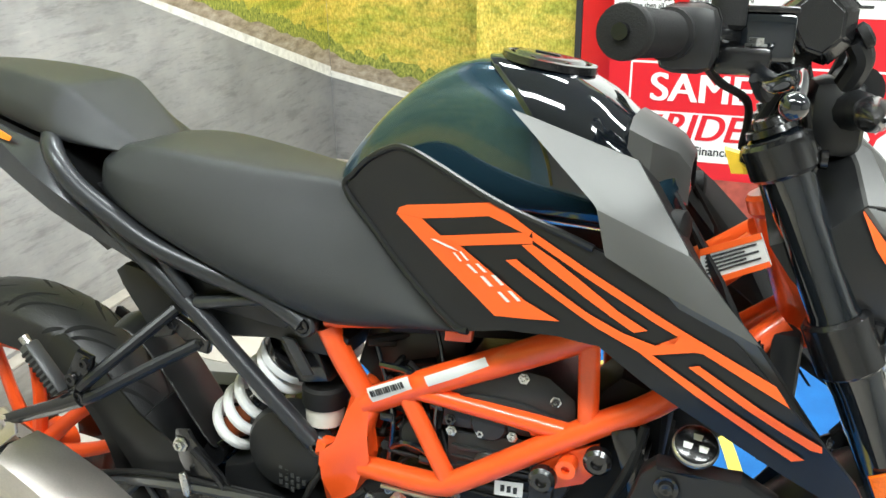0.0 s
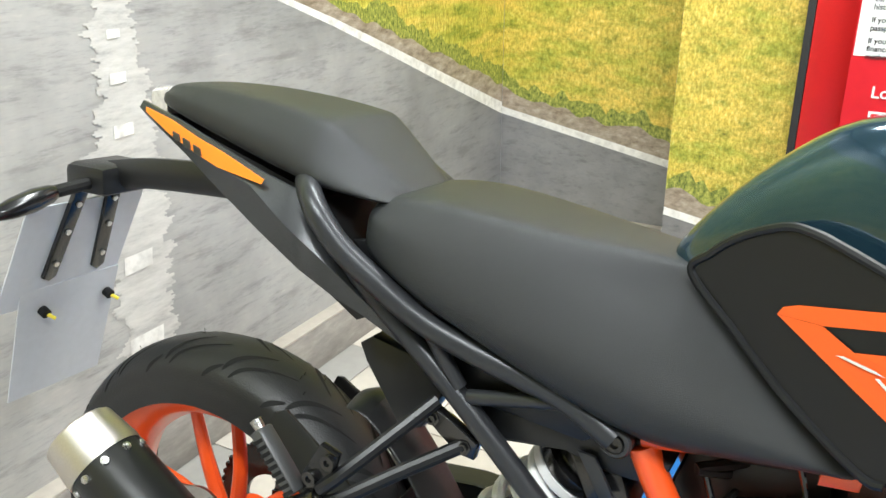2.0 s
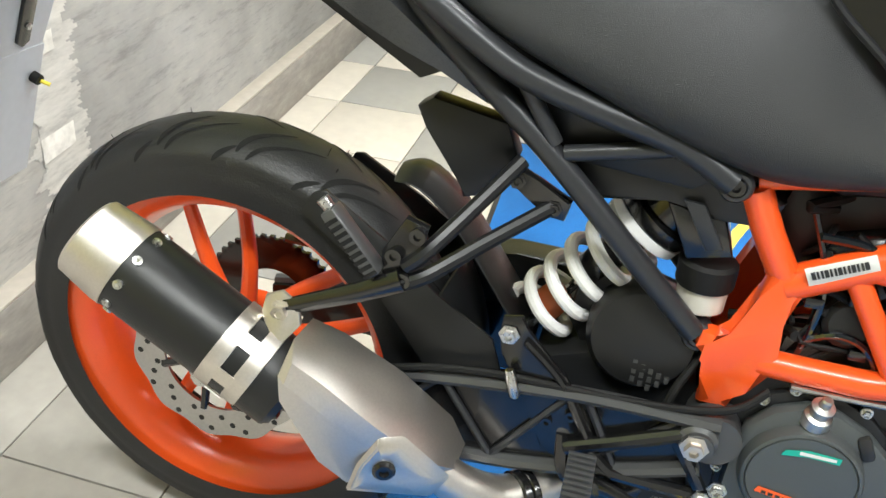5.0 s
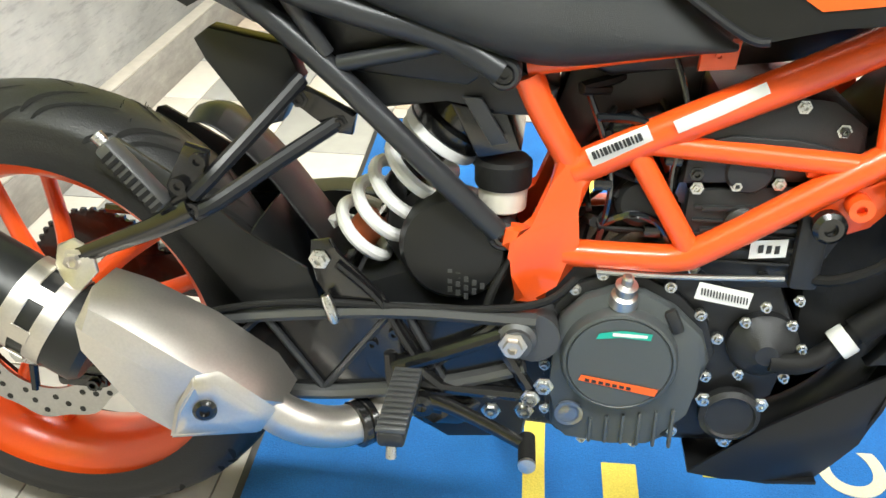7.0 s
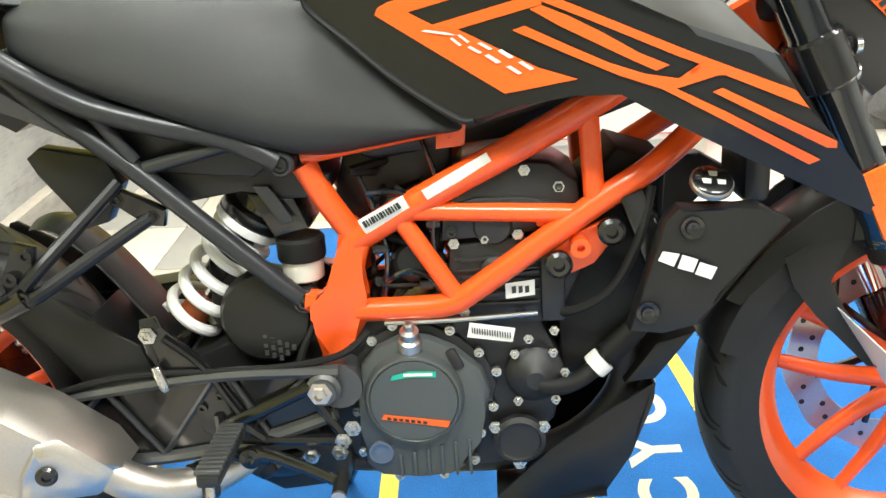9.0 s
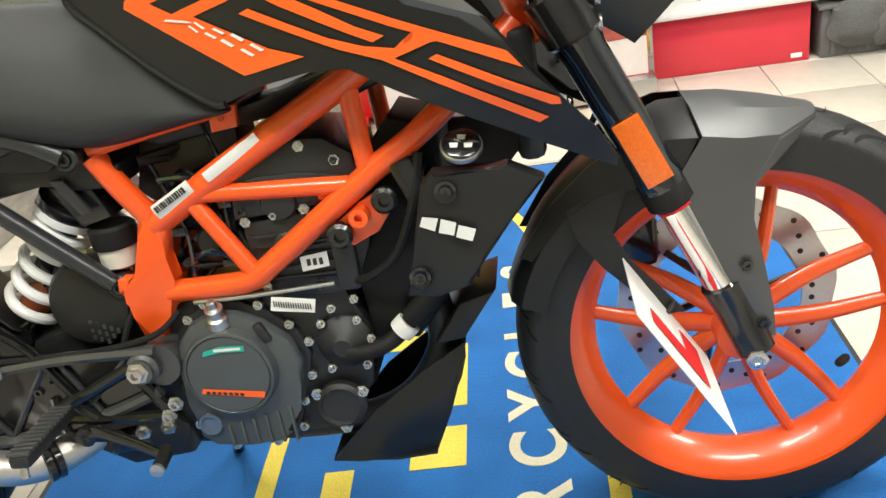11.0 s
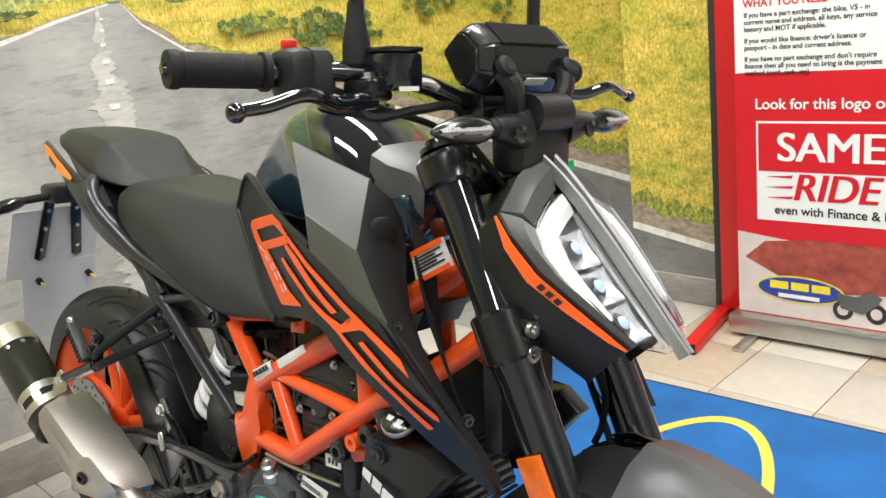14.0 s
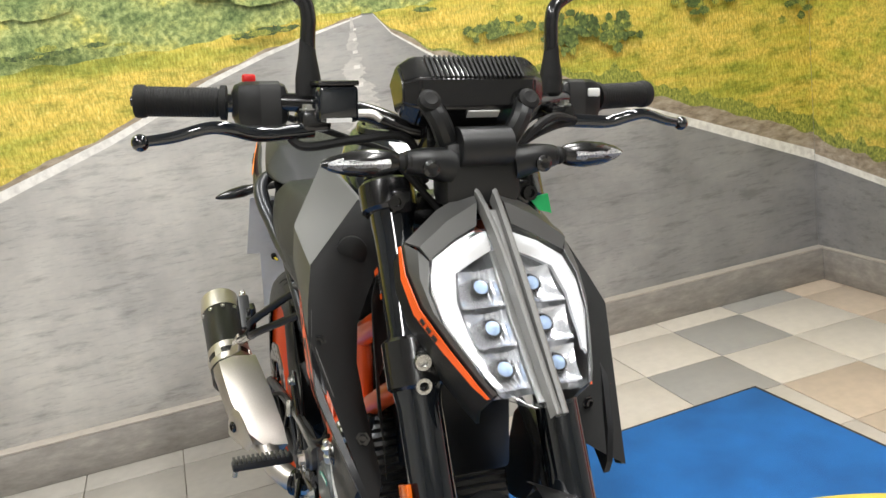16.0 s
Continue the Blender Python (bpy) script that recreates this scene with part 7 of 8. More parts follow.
bm = lathe(bmesh.new(), [(0.021, 0), (0.022, 0.004), (0.022, 0.012), (0.019, 0.014), (0.0001, 0.0145)], (1.041, -0.132, 0.606), (0.1, -0.55, 0.85), 28)
rc = part("radiator_cap", bm, SATIN, bike, "black radiator cap with white symbols")
part("cap_rim", lathe(bmesh.new(), [(0.0225, 0.002), (0.024, 0.004), (0.024, 0.009), (0.0225, 0.0105)], (1.041, -0.132, 0.606), (0.1, -0.55, 0.85), 28), ALLOY, rc)
n = Vector((0.1, -0.55, 0.85)).normalized()
u = n.cross(Vector((0, 1, 0))).normalized()
v = n.cross(u)
for a, b in ((-0.008, 0.005), (0.008, 0.005), (0, -0.007)):
    o = Vector((1.041, -0.132, 0.606)) + n * 0.0148 + u * a + v * b
    part("cap_symbol", plate(bmesh.new(), [o - u * 0.005 - v * 0.003, o + u * 0.005 - v * 0.003, o + u * 0.004 + v * 0.004, o - u * 0.004 + v * 0.004], n * 0.0004), LABEL, rc, smooth=False)

# belly pan
bm = bmesh.new()
sheet(bm, [[(0.789, -0.062, 0.165), (0.82, -0.066, 0.2), (0.862, -0.07, 0.243), (0.93, -0.068, 0.29), (0.999, -0.06, 0.33)], [(0.83, -0.066, 0.163), (0.85, -0.072, 0.198), (0.878, -0.079, 0.236), (0.935, -0.076, 0.265), (0.998, -0.062, 0.31)], [(0.88, -0.06, 0.16), (0.9, -0.072, 0.195), (0.925, -0.08, 0.234), (0.955, -0.076, 0.25), (0.988, -0.064, 0.28)], [(0.937, -0.05, 0.163), (0.95, -0.062, 0.195), (0.968, -0.072, 0.234), (0.974, -0.07, 0.25), (0.982, -0.066, 0.27)]], 0.004)
mirrored(bm)
pan = part("belly_pan", bm, PANEL, bike, "gloss black belly pan", angle=25)
bm = sheet(bmesh.new(), [[(0.937, y * 0.7, 0.163), (0.968, y, 0.234), (0.985, y, 0.28), (1.0, y * 0.85, 0.328)] for y in (-0.07, -0.035, 0.0, 0.035, 0.07)], 0.004, (-1, 0, 0))
part("pan_front", bm, PANEL, pan)
bm = sheet(bmesh.new(), [[(0.789, y, 0.165), (0.88, y, 0.158), (0.937, y, 0.163)] for y in (-0.062, 0, 0.062)], 0.004, (0, 0, 1))
part("pan_floor", bm, MATT, pan)
bm = plate(bmesh.new(), xz([(1.0, 0.385), (1.05, 0.4), (1.0, 0.335), (0.96, 0.33)], -0.06), (0, 0.12, 0), 0.004)
part("pan_bracket", bm, MATT, pan)

# ---- front end ----
FT, FB = Vector((1.074, 0, 0.935)), Vector((1.36, 0, 0.31))
FD = (FB - FT).normalized()
FN = Vector((-FD.z, 0, FD.x)).normalized()
fork = part("front_fork", box(bmesh.new(), (1.045, -0.06, 0.885), (1.105, 0.06, 0.91), 0.01, Matrix.Rotation(radians(19), 3, "Y")), SATIN, bike, "black upside-down front fork")
for s in (-1, 1):
    o = Vector((0, s * 0.084, 0))
    leg = part("fork_leg", lathe(bmesh.new(), [(0.02, 0.0), (0.0255, 0.004), (0.0255, 0.06), (0.0245, 0.075), (0.0245, 0.19), (0.0285, 0.2), (0.029, 0.25), (0.0285, 0.26), (0.0265, 0.275), (0.0265, 0.43), (0.0295, 0.44), (0.0295, 0.468), (0.026, 0.474)], FT + o, FD, 28), GLOSS, fork, "gloss black fork tube")
    part("slider", lathe(bmesh.new(), [(0.0212, 0.46), (0.0212, 0.615)], FT + o, FD, 24), CHROME, leg, "polished steel slider")
    part("dust_seal", lathe(bmesh.new(), [(0.0275, 0.45), (0.03, 0.455), (0.03, 0.476), (0.022, 0.482)], FT + o, FD, 24), RUBBER, leg)
    part("seal_ring", lathe(bmesh.new(), [(0.0215, 0.4815), (0.0235, 0.482), (0.0235, 0.485), (0.0215, 0.486)], FT + o, FD, 24), REDINK, leg, "thin red ring")
    part("axle_foot", tube(bmesh.new(), [FT + o + FD * 0.6, FT + o + FD * 0.64, Vector((1.362, s * 0.09, 0.297))], (0.0265, 0.024), 14), SATIN, leg, "black fork foot")
    part("cap", lathe(bmesh.new(), [(0.0255, 0.0), (0.024, -0.006), (0.016, -0.007), (0.015, -0.014), (0.006, -0.015), (0.0001, -0.012)], FT + o, FD, 20), SATIN, leg)
    for t, h, name in ((0.025, 0.038, "upper_clamp"), (0.225, 0.06, "lower_clamp")):
        c = FT + o + FD * t
        bm = lathe(bmesh.new(), [(0.03, -h / 2), (0.034, -h / 2 + 0.004), (0.034, h / 2 - 0.004), (0.03, h / 2)], c, FD, 24)
        cl = part(name, bm, SATIN, fork)
        bm = box(bmesh.new(), tuple(c + Vector((0.006, -0.014, -h / 2 + 0.004)) + Vector((0, -s * 0.008, 0))), tuple(c + Vector((0.036, 0.014, h / 2 - 0.004)) + Vector((0, -s * 0.008, 0))), 0.006)
        part("clamp_ear", bm, SATIN, cl)
        bm = bmesh.new()
        for dz in ((-0.014, 0.014) if h > 0.05 else (0,)):
            lathe(bm, [(0.0095, 0), (0.0095, 0.006), (0.0055, 0.006), (0.005, 0.002), (0.0001, 0.002)], c + Vector((0.036, s * 0.001, dz)), (1, 0, 0), 16)
        pieces("clamp_bolt", bm, ZINC if h > 0.05 else SATIN, cl)
    part("fork_bridge", tube(bmesh.new(), [FT + o * 0.8 + FD * 0.225, FT + FD * 0.225 - FN * 0.02], 0.024, 12, False), SATIN, fork)
    # amber reflector on the right leg
    if s < 0:
        c = FT + o + FD * 0.398 + Vector((0, s * 0.028, 0))
        side = Vector((FN.x, 0, FN.z))
        bm = plate(bmesh.new(), [c - FD * 0.042 - side * 0.0165, c - FD * 0.042 + side * 0.0165, c + FD * 0.042 + side * 0.0165, c + FD * 0.042 - side * 0.0165], (0, s * 0.007, 0), 0.002)
        part("reflector", bm, AMBER, fork, "amber rectangular reflector")
bm = bmesh.new()
tube(bm, [(1.357, -0.112, 0.293), (1.357, 0.112, 0.293)], 0.011, 16, False)
lathe(bm, [(0.014, 0), (0.014, 0.003), (0.01, 0.004), (0.006, 0.004), (0.005, 0.001), (0.0001, 0.001)], (1.357, -0.112, 0.293), (0, -1, 0), 6)
part("front_axle", bm, ZINC, bike)
bm = box(bmesh.new(), (1.21, 0.045, 0.36), (1.27, 0.095, 0.48), 0.012)
part("front_caliper", bm, SATIN, bike, "black radial front brake caliper")
part("stem_cover", box(bmesh.new(), (1.1, -0.055, 0.56), (1.135, 0.055, 0.72), 0.012), MATT, bike, "black plastic cover behind the fork")
part("front_brake_hose", tube(bmesh.new(), [(1.24, 0.07, 0.48), (1.2, 0.06, 0.6), (1.17, 0.03, 0.72), (1.13, 0.0, 0.85), (1.1, -0.08, 0.96)], 0.0045, 8), RUBBER, bike)
part("hanging_cable", tube(bmesh.new(), [(1.19, 0.03, 0.7), (1.21, 0.05, 0.64), (1.205, 0.055, 0.59), (1.19, 0.06, 0.56)], 0.0045, 8), RUBBER, bike)
bm = lathe(bmesh.new(), [(0.004, 0), (0.006, 0.006), (0.006, 0.025), (0.004, 0.03)], (1.49, -0.03, 0.237), (-0.5, -0.6, 0.1), 10)
part("tyre_valve", bm, RUBBER, bike)

# front mudguard
bm = bmesh.new()
rows = []
for k in range(12):
    a = radians(100 + 64 * k / 11)
    c, s = math.cos(a), math.sin(a)
    w = 0.062 - 0.006 * k / 11
    rows.append([FRONT + Vector((c * (0.308 - dr), y * w, s * (0.308 - dr))) for y, dr in ((-1.1, 0.05), (-1.05, 0.02), (-0.75, 0.006), (0, 0), (0.75, 0.006), (1.05, 0.02), (1.1, 0.05))])
sheet(bm, rows, 0.004, (0, 0, -1))
fender = part("front_mudguard", bm, MATT, bike, "black and grey front mudguard")
rows = []
for s in (-1, 1):
    side_rows = [[(1.3, 0, 0.61), (1.345, 0, 0.606), (1.395, 0, 0.594), (1.455, 0, 0.574)],
                 [(1.304, s * 0.048, 0.6), (1.348, s * 0.05, 0.594), (1.4, s * 0.045, 0.585), (1.453, s * 0.016, 0.574)],
                 [(1.309, s * 0.092, 0.575), (1.352, s * 0.088, 0.566), (1.4, s * 0.072, 0.56), (1.45, s * 0.03, 0.57)],
                 [(1.277, s * 0.1, 0.53), (1.322, s * 0.1, 0.522), (1.366, s * 0.094, 0.516), (1.442, s * 0.036, 0.562)]]
    part("front_blade", sheet(bmesh.new(), side_rows, 0.005, (0, 0, -1)), TITAN, fender, "satin grey mudguard blade", angle=24)
    bm = sheet(bmesh.new(), [side_rows[3][:3], [(1.294, s * 0.101, 0.465), (1.328, s * 0.102, 0.468), (1.362, s * 0.096, 0.47)], [(1.314, s * 0.102, 0.41), (1.342, s * 0.104, 0.412), (1.372, s * 0.098, 0.415)], [(1.336, s * 0.1, 0.352), (1.356, s * 0.103, 0.35), (1.382, s * 0.098, 0.352)], [(1.36, s * 0.098, 0.325), (1.37, s * 0.1, 0.32), (1.384, s * 0.095, 0.314)]], 0.006, (0, -s, 0))
    leg = part("blade_leg", bm, TITAN, fender, "grey mudguard side arm", angle=25)
    for x, z in ((1.35, 0.418), (1.368, 0.338)):
        part("arm_bolt", bolt(bmesh.new(), (x, s * 0.104, z), (0, s, 0), 0.006, 0.005), SATIN, leg)
    part("slit_panel", sheet(bmesh.new(), [[(1.235, s * 0.03, 0.594), (1.27, s * 0.025, 0.607), (1.302, s * 0.02, 0.606)], [(1.225, s * 0.082, 0.56), (1.26, s * 0.084, 0.575), (1.305, s * 0.088, 0.573)], [(1.22, s * 0.09, 0.52), (1.25, s * 0.094, 0.525), (1.28, s * 0.096, 0.53)]], 0.004, (0, -s, 0)), MATT, fender)
    part("rear_leg", sheet(bmesh.new(), [[(1.148, s * 0.074, 0.498), (1.18, s * 0.077, 0.515), (1.225, s * 0.082, 0.53)], [(1.158, s * 0.08, 0.462), (1.18, s * 0.083, 0.468), (1.2, s * 0.085, 0.468)], [(1.186, s * 0.085, 0.424), (1.203, s * 0.087, 0.43), (1.218, s * 0.088, 0.432)], [(1.25, s * 0.09, 0.357), (1.262, s * 0.092, 0.357), (1.278, s * 0.092, 0.36)]], 0.006, (0, -s, 0)), MATT, fender)
    part("rear_side", sheet(bmesh.new(), [[(1.085, s * 0.058, 0.44), (1.13, s * 0.064, 0.505), (1.18, s * 0.07, 0.55), (1.24, s * 0.075, 0.585)], [(1.1, s * 0.066, 0.435), (1.148, s * 0.075, 0.49), (1.19, s * 0.08, 0.515), (1.235, s * 0.088, 0.53)]], 0.004, (0, -s, 0)), MATT, fender)

# learner plate tied to the fork
lp = part("learner_plate", plate(bmesh.new(), [(1.209, -0.084, 0.435), (1.206, -0.25, 0.44), (1.298, -0.262, 0.292), (1.302, -0.086, 0.288)], (0.001, 0.0, 0.0012)), WHITE, bike, "white square learner plate with a red letter", smooth=False)
O_, U_, V_ = Vector((1.209, -0.084, 0.435)), Vector((-0.003, -0.166, 0.005)), Vector((0.092, -0.004, -0.147))
for a, b, c, d in ((0.56, 0.2, 0.78, 0.8), (0.22, 0.6, 0.56, 0.8)):
    q = [O_ + U_ * p + V_ * t + Vector((0.002, 0, 0.0022)) for p, t in ((a, b), (c, b), (c, d), (a, d))]
    part("letter_bar", plate(bmesh.new(), q, (0.0004, 0, 0.0006)), REDINK, lp, "red letter", smooth=False)
part("cable_tie", tube(bmesh.new(), [O_ + U_ * 0.1 + V_ * 0.5, O_ + U_ * 0.04 + V_ * 0.5 + Vector((0.01, 0, 0.01)), O_ + V_ * 0.5 + Vector((0.012, 0.02, 0.0))], 0.003, 6), INK, lp)

# ---- headlight ----
def lit(x, y, z, s, out=0.0):
    """A place on the headlight's face, on one side of its middle, pushed out along the face."""
    return Vector((x + 0.76 * out, s * y, z + 0.64 * out))


lamp_unit = part("headlight", box(bmesh.new(), (1.11, -0.05, 0.76), (1.155, 0.05, 0.86), 0.015), MATT, bike, "angular grey headlight with split LED lenses")
BROW_OUT = [(1.145, 0.012, 0.915), (1.153, 0.06, 0.893), (1.16, 0.101, 0.86)]
BROW_IN = [(1.178, 0.022, 0.876), (1.183, 0.052, 0.862), (1.191, 0.084, 0.843)]
CHEEK_OUT = [(1.16, 0.102, 0.858), (1.183, 0.105, 0.83), (1.212, 0.1, 0.798), (1.25, 0.084, 0.765), (1.288, 0.066, 0.732), (1.3, 0.058, 0.72)]
CHEEK_IN = [(1.192, 0.085, 0.841), (1.211, 0.094, 0.814), (1.238, 0.09, 0.784), (1.264, 0.077, 0.76), (1.292, 0.062, 0.731), (1.302, 0.055, 0.721)]
GUIDE_OUT = [(1.18, 0.012, 0.872), (1.187, 0.052, 0.857), (1.194, 0.082, 0.839), (1.213, 0.0905, 0.813), (1.24, 0.087, 0.783), (1.262, 0.0755, 0.761), (1.279, 0.066, 0.746)]
GUIDE_IN = [(1.2, 0.013, 0.851), (1.204, 0.036, 0.841), (1.209, 0.059, 0.83), (1.23, 0.067, 0.803), (1.248, 0.065, 0.782), (1.263, 0.0645, 0.767), (1.276, 0.062, 0.752)]
CELL_X = [1.209, 1.24, 1.27, 1.302]
CELL_Z = [0.838, 0.797, 0.761, 0.724]
CELL_W = [0.056, 0.063, 0.057, 0.05]
for s in (-1, 1):
    for rim_pts, in_pts, name in ((BROW_OUT, BROW_IN, "mask_brow"), (CHEEK_OUT, CHEEK_IN, "mask_cheek")):
        rows = [[lit(*q, s, 0.002) for q in rim_pts], [lit(*((a + b) / 2 for a, b in zip(q, w)), s, 0.012 if name == "mask_brow" else 0.008) for q, w in zip(rim_pts, in_pts)], [lit(*q, s, 0.004) for q in in_pts], [lit(*q, s, -0.006) for q in in_pts]]
        part(name, sheet(bmesh.new(), rows, 0.004, (-0.8, 0, -0.5)), GREY, lamp_unit, "gunmetal headlight mask", angle=25)
    edge = BROW_OUT + CHEEK_OUT[1:]
    ret = [[lit(*q, s, 0.002), lit(q[0] - 0.03, q[1] + 0.003, q[2] - 0.026, s), lit(q[0] - 0.08 + 0.25 * max(0, q[0] - 1.2), q[1] - 0.008, q[2] - 0.05, s)] for q in edge]
    part("mask_return", sheet(bmesh.new(), ret, 0.004, (0, -s, 0)), MATT, lamp_unit, "matt black headlight side")
    rows = [[lit(q[0] - 0.002, q[1] + 0.0022, q[2] - 0.002, s), lit(q[0] - 0.002 - w, q[1] + 0.0042, q[2] - 0.002 - w * 0.8, s)] for q, w in zip(CHEEK_OUT, (0.001, 0.008, 0.011, 0.009, 0.005, 0.001))]
    decal = part("side_decal", sheet(bmesh.new(), rows, 0.0012, (0, s, 0)), DECAL, lamp_unit, "orange decal")
    for u in (0.2, 0.42, 0.64):
        a, b = Vector(CHEEK_OUT[2]).lerp(Vector(CHEEK_OUT[3]), u), Vector(CHEEK_OUT[2]).lerp(Vector(CHEEK_OUT[3]), u + 0.14)
        q = [lit(c.x - 0.004 - w, c.y + 0.0055, c.z - 0.004 - w * 0.8, s) for c, w in ((a, 0), (b, 0), (b, 0.006), (a, 0.006))]
        part("logo_bar", plate(bmesh.new(), q, (0, s * 0.0006, 0)), INK, decal, smooth=False)
    guide_rows = [[lit(*(a + (b - a) * t for a, b in zip(q, w)), s, 0.001 + 0.003 * math.sin(math.pi * t)) for t in (0.04, 0.3, 0.6, 0.96)] for q, w in zip(GUIDE_OUT, GUIDE_IN)]
    part("light_guide", sheet(bmesh.new(), guide_rows, 0.006, (-0.8, 0, -0.5)), DRL, lamp_unit, "frosted white daytime light guide", angle=60)
    bowl_rows = [[lit(x, y, z, s, -0.032) for y in (0.0, 0.03, 0.06, w)] for x, z, w in ((1.172, 0.88, 0.07), (1.195, 0.85, 0.088), (1.22, 0.818, 0.095), (1.25, 0.782, 0.086), (1.28, 0.75, 0.06), (1.302, 0.728, 0.036))]
    part("bowl", sheet(bmesh.new(), bowl_rows), REFLECTOR, lamp_unit, "silvered lamp interior")
    for c in range(3):
        rows = []
        for q in range(15):
            v = q / 14
            f = c + 0.04 + 0.92 * v
            x, z, w = (along([0, 1, 2, 3], col, f) for col in (CELL_X, CELL_Z, CELL_W))
            row = []
            for i in range(17):
                u = i / 16
                dip = 0.002 + 0.017 * math.sin(math.pi * min(1, 0.12 + 0.88 * v)) ** 0.7 * math.sin(math.pi * (0.1 + 0.86 * u)) ** 0.7
                flute = 0.0011 * (-1) ** i if u > 0.5 else 0.0
                row.append(lit(x, 0.014 + (w - 0.014) * (1 - u), z, s, -dip + flute))
            rows.append(row)
        cell = part("reflector_cell", sheet(bmesh.new(), rows), REFLECTOR, lamp_unit, "faceted chrome reflector", smooth=False)
        x, z, w = (along([0, 1, 2, 3], col, c + 0.42) for col in (CELL_X, CELL_Z, CELL_W))
        eye = lit(x, 0.032, z, s, -0.017)
        part("lamp_collar", lathe(bmesh.new(), [(0.0105, -0.004), (0.0115, 0.006), (0.0095, 0.0075)], eye, (0.76, 0, 0.64), 20), SATIN, cell)
        part("projector", lathe(bmesh.new(), [(0.0094, 0.0055), (0.0075, 0.0095), (0.004, 0.0118), (0.0001, 0.0125)], eye, (0.76, 0, 0.64), 20), LEDLENS, cell, "bluish LED projector lens")
    strip_rows = [[lit(x, y, z, s, 0.001) for y in (0.0135, 0.008, 0.003)] for x, z in ((1.2, 0.851), (1.245, 0.797), (1.282, 0.755), (1.318, 0.714))]
    part("clear_strip", sheet(bmesh.new(), strip_rows, 0.005, (-0.8, 0, -0.5)), STRIP, lamp_unit, "hazy clear strip")
    lens_rows = [[lit(x, y, z, s, 0.006 - 0.003 * (y / w) ** 4) for y in (0.004, w * 0.3, w * 0.6, w * 0.85, w)] for x, z, w in ((1.181, 0.871, 0.03), (1.188, 0.86, 0.055), (1.196, 0.845, 0.083), (1.213, 0.82, 0.091), (1.24, 0.788, 0.0875), (1.264, 0.765, 0.0765), (1.29, 0.738, 0.063), (1.306, 0.72, 0.053), (1.322, 0.709, 0.02))]
    lens = part("lens", sheet(bmesh.new(), lens_rows, 0.0025, (-0.8, 0, -0.5)), CLEAR, lamp_unit, "clear polycarbonate lens", angle=60)
    lens.visible_shadow = False
RIDGE = [(1.146, 0.917), (1.174, 0.894), (1.204, 0.864), (1.24, 0.823), (1.285, 0.768), (1.336, 0.705)]
HALF = (0.0115, 0.009, 0.0072, 0.006, 0.005, 0.0035)
for s in (-1, 1):
    bar = [[lit(x, w + 0.0042, z, s, -0.004), lit(x, w + 0.0036, z, s, 0.0075), lit(x, w + 0.001, z, s, 0.009), lit(x, w - 0.0028, z, s, 0.007), lit(x, w - 0.0036, z, s, -0.004)] for (x, z), w in zip(RIDGE, HALF)]
    part("centre_rib", sheet(bmesh.new(), bar, 0.002, (-0.8, 0, -0.5)), RIBGREY, lamp_unit, "grey centre rib", angle=50)
part("rib_top", tube(bmesh.new(), [lit(1.148, 0.0125, 0.918, -1, 0.004), lit(1.141, 0.009, 0.922, -1, 0.004), lit(1.141, 0.009, 0.922, 1, 0.004), lit(1.148, 0.0125, 0.918, 1, 0.004)], 0.0046, 10), RIBGREY, lamp_unit)
part("rib_floor", sheet(bmesh.new(), [[lit(x, w - 0.002, z, -1, 0.0), lit(x, 0, z, 1, 0.0012), lit(x, w - 0.002, z, 1, 0.0)] for (x, z), w in zip(RIDGE[1:], HALF[1:])], 0.006, (-0.7, 0, -0.5)), RIBGREY, lamp_unit)

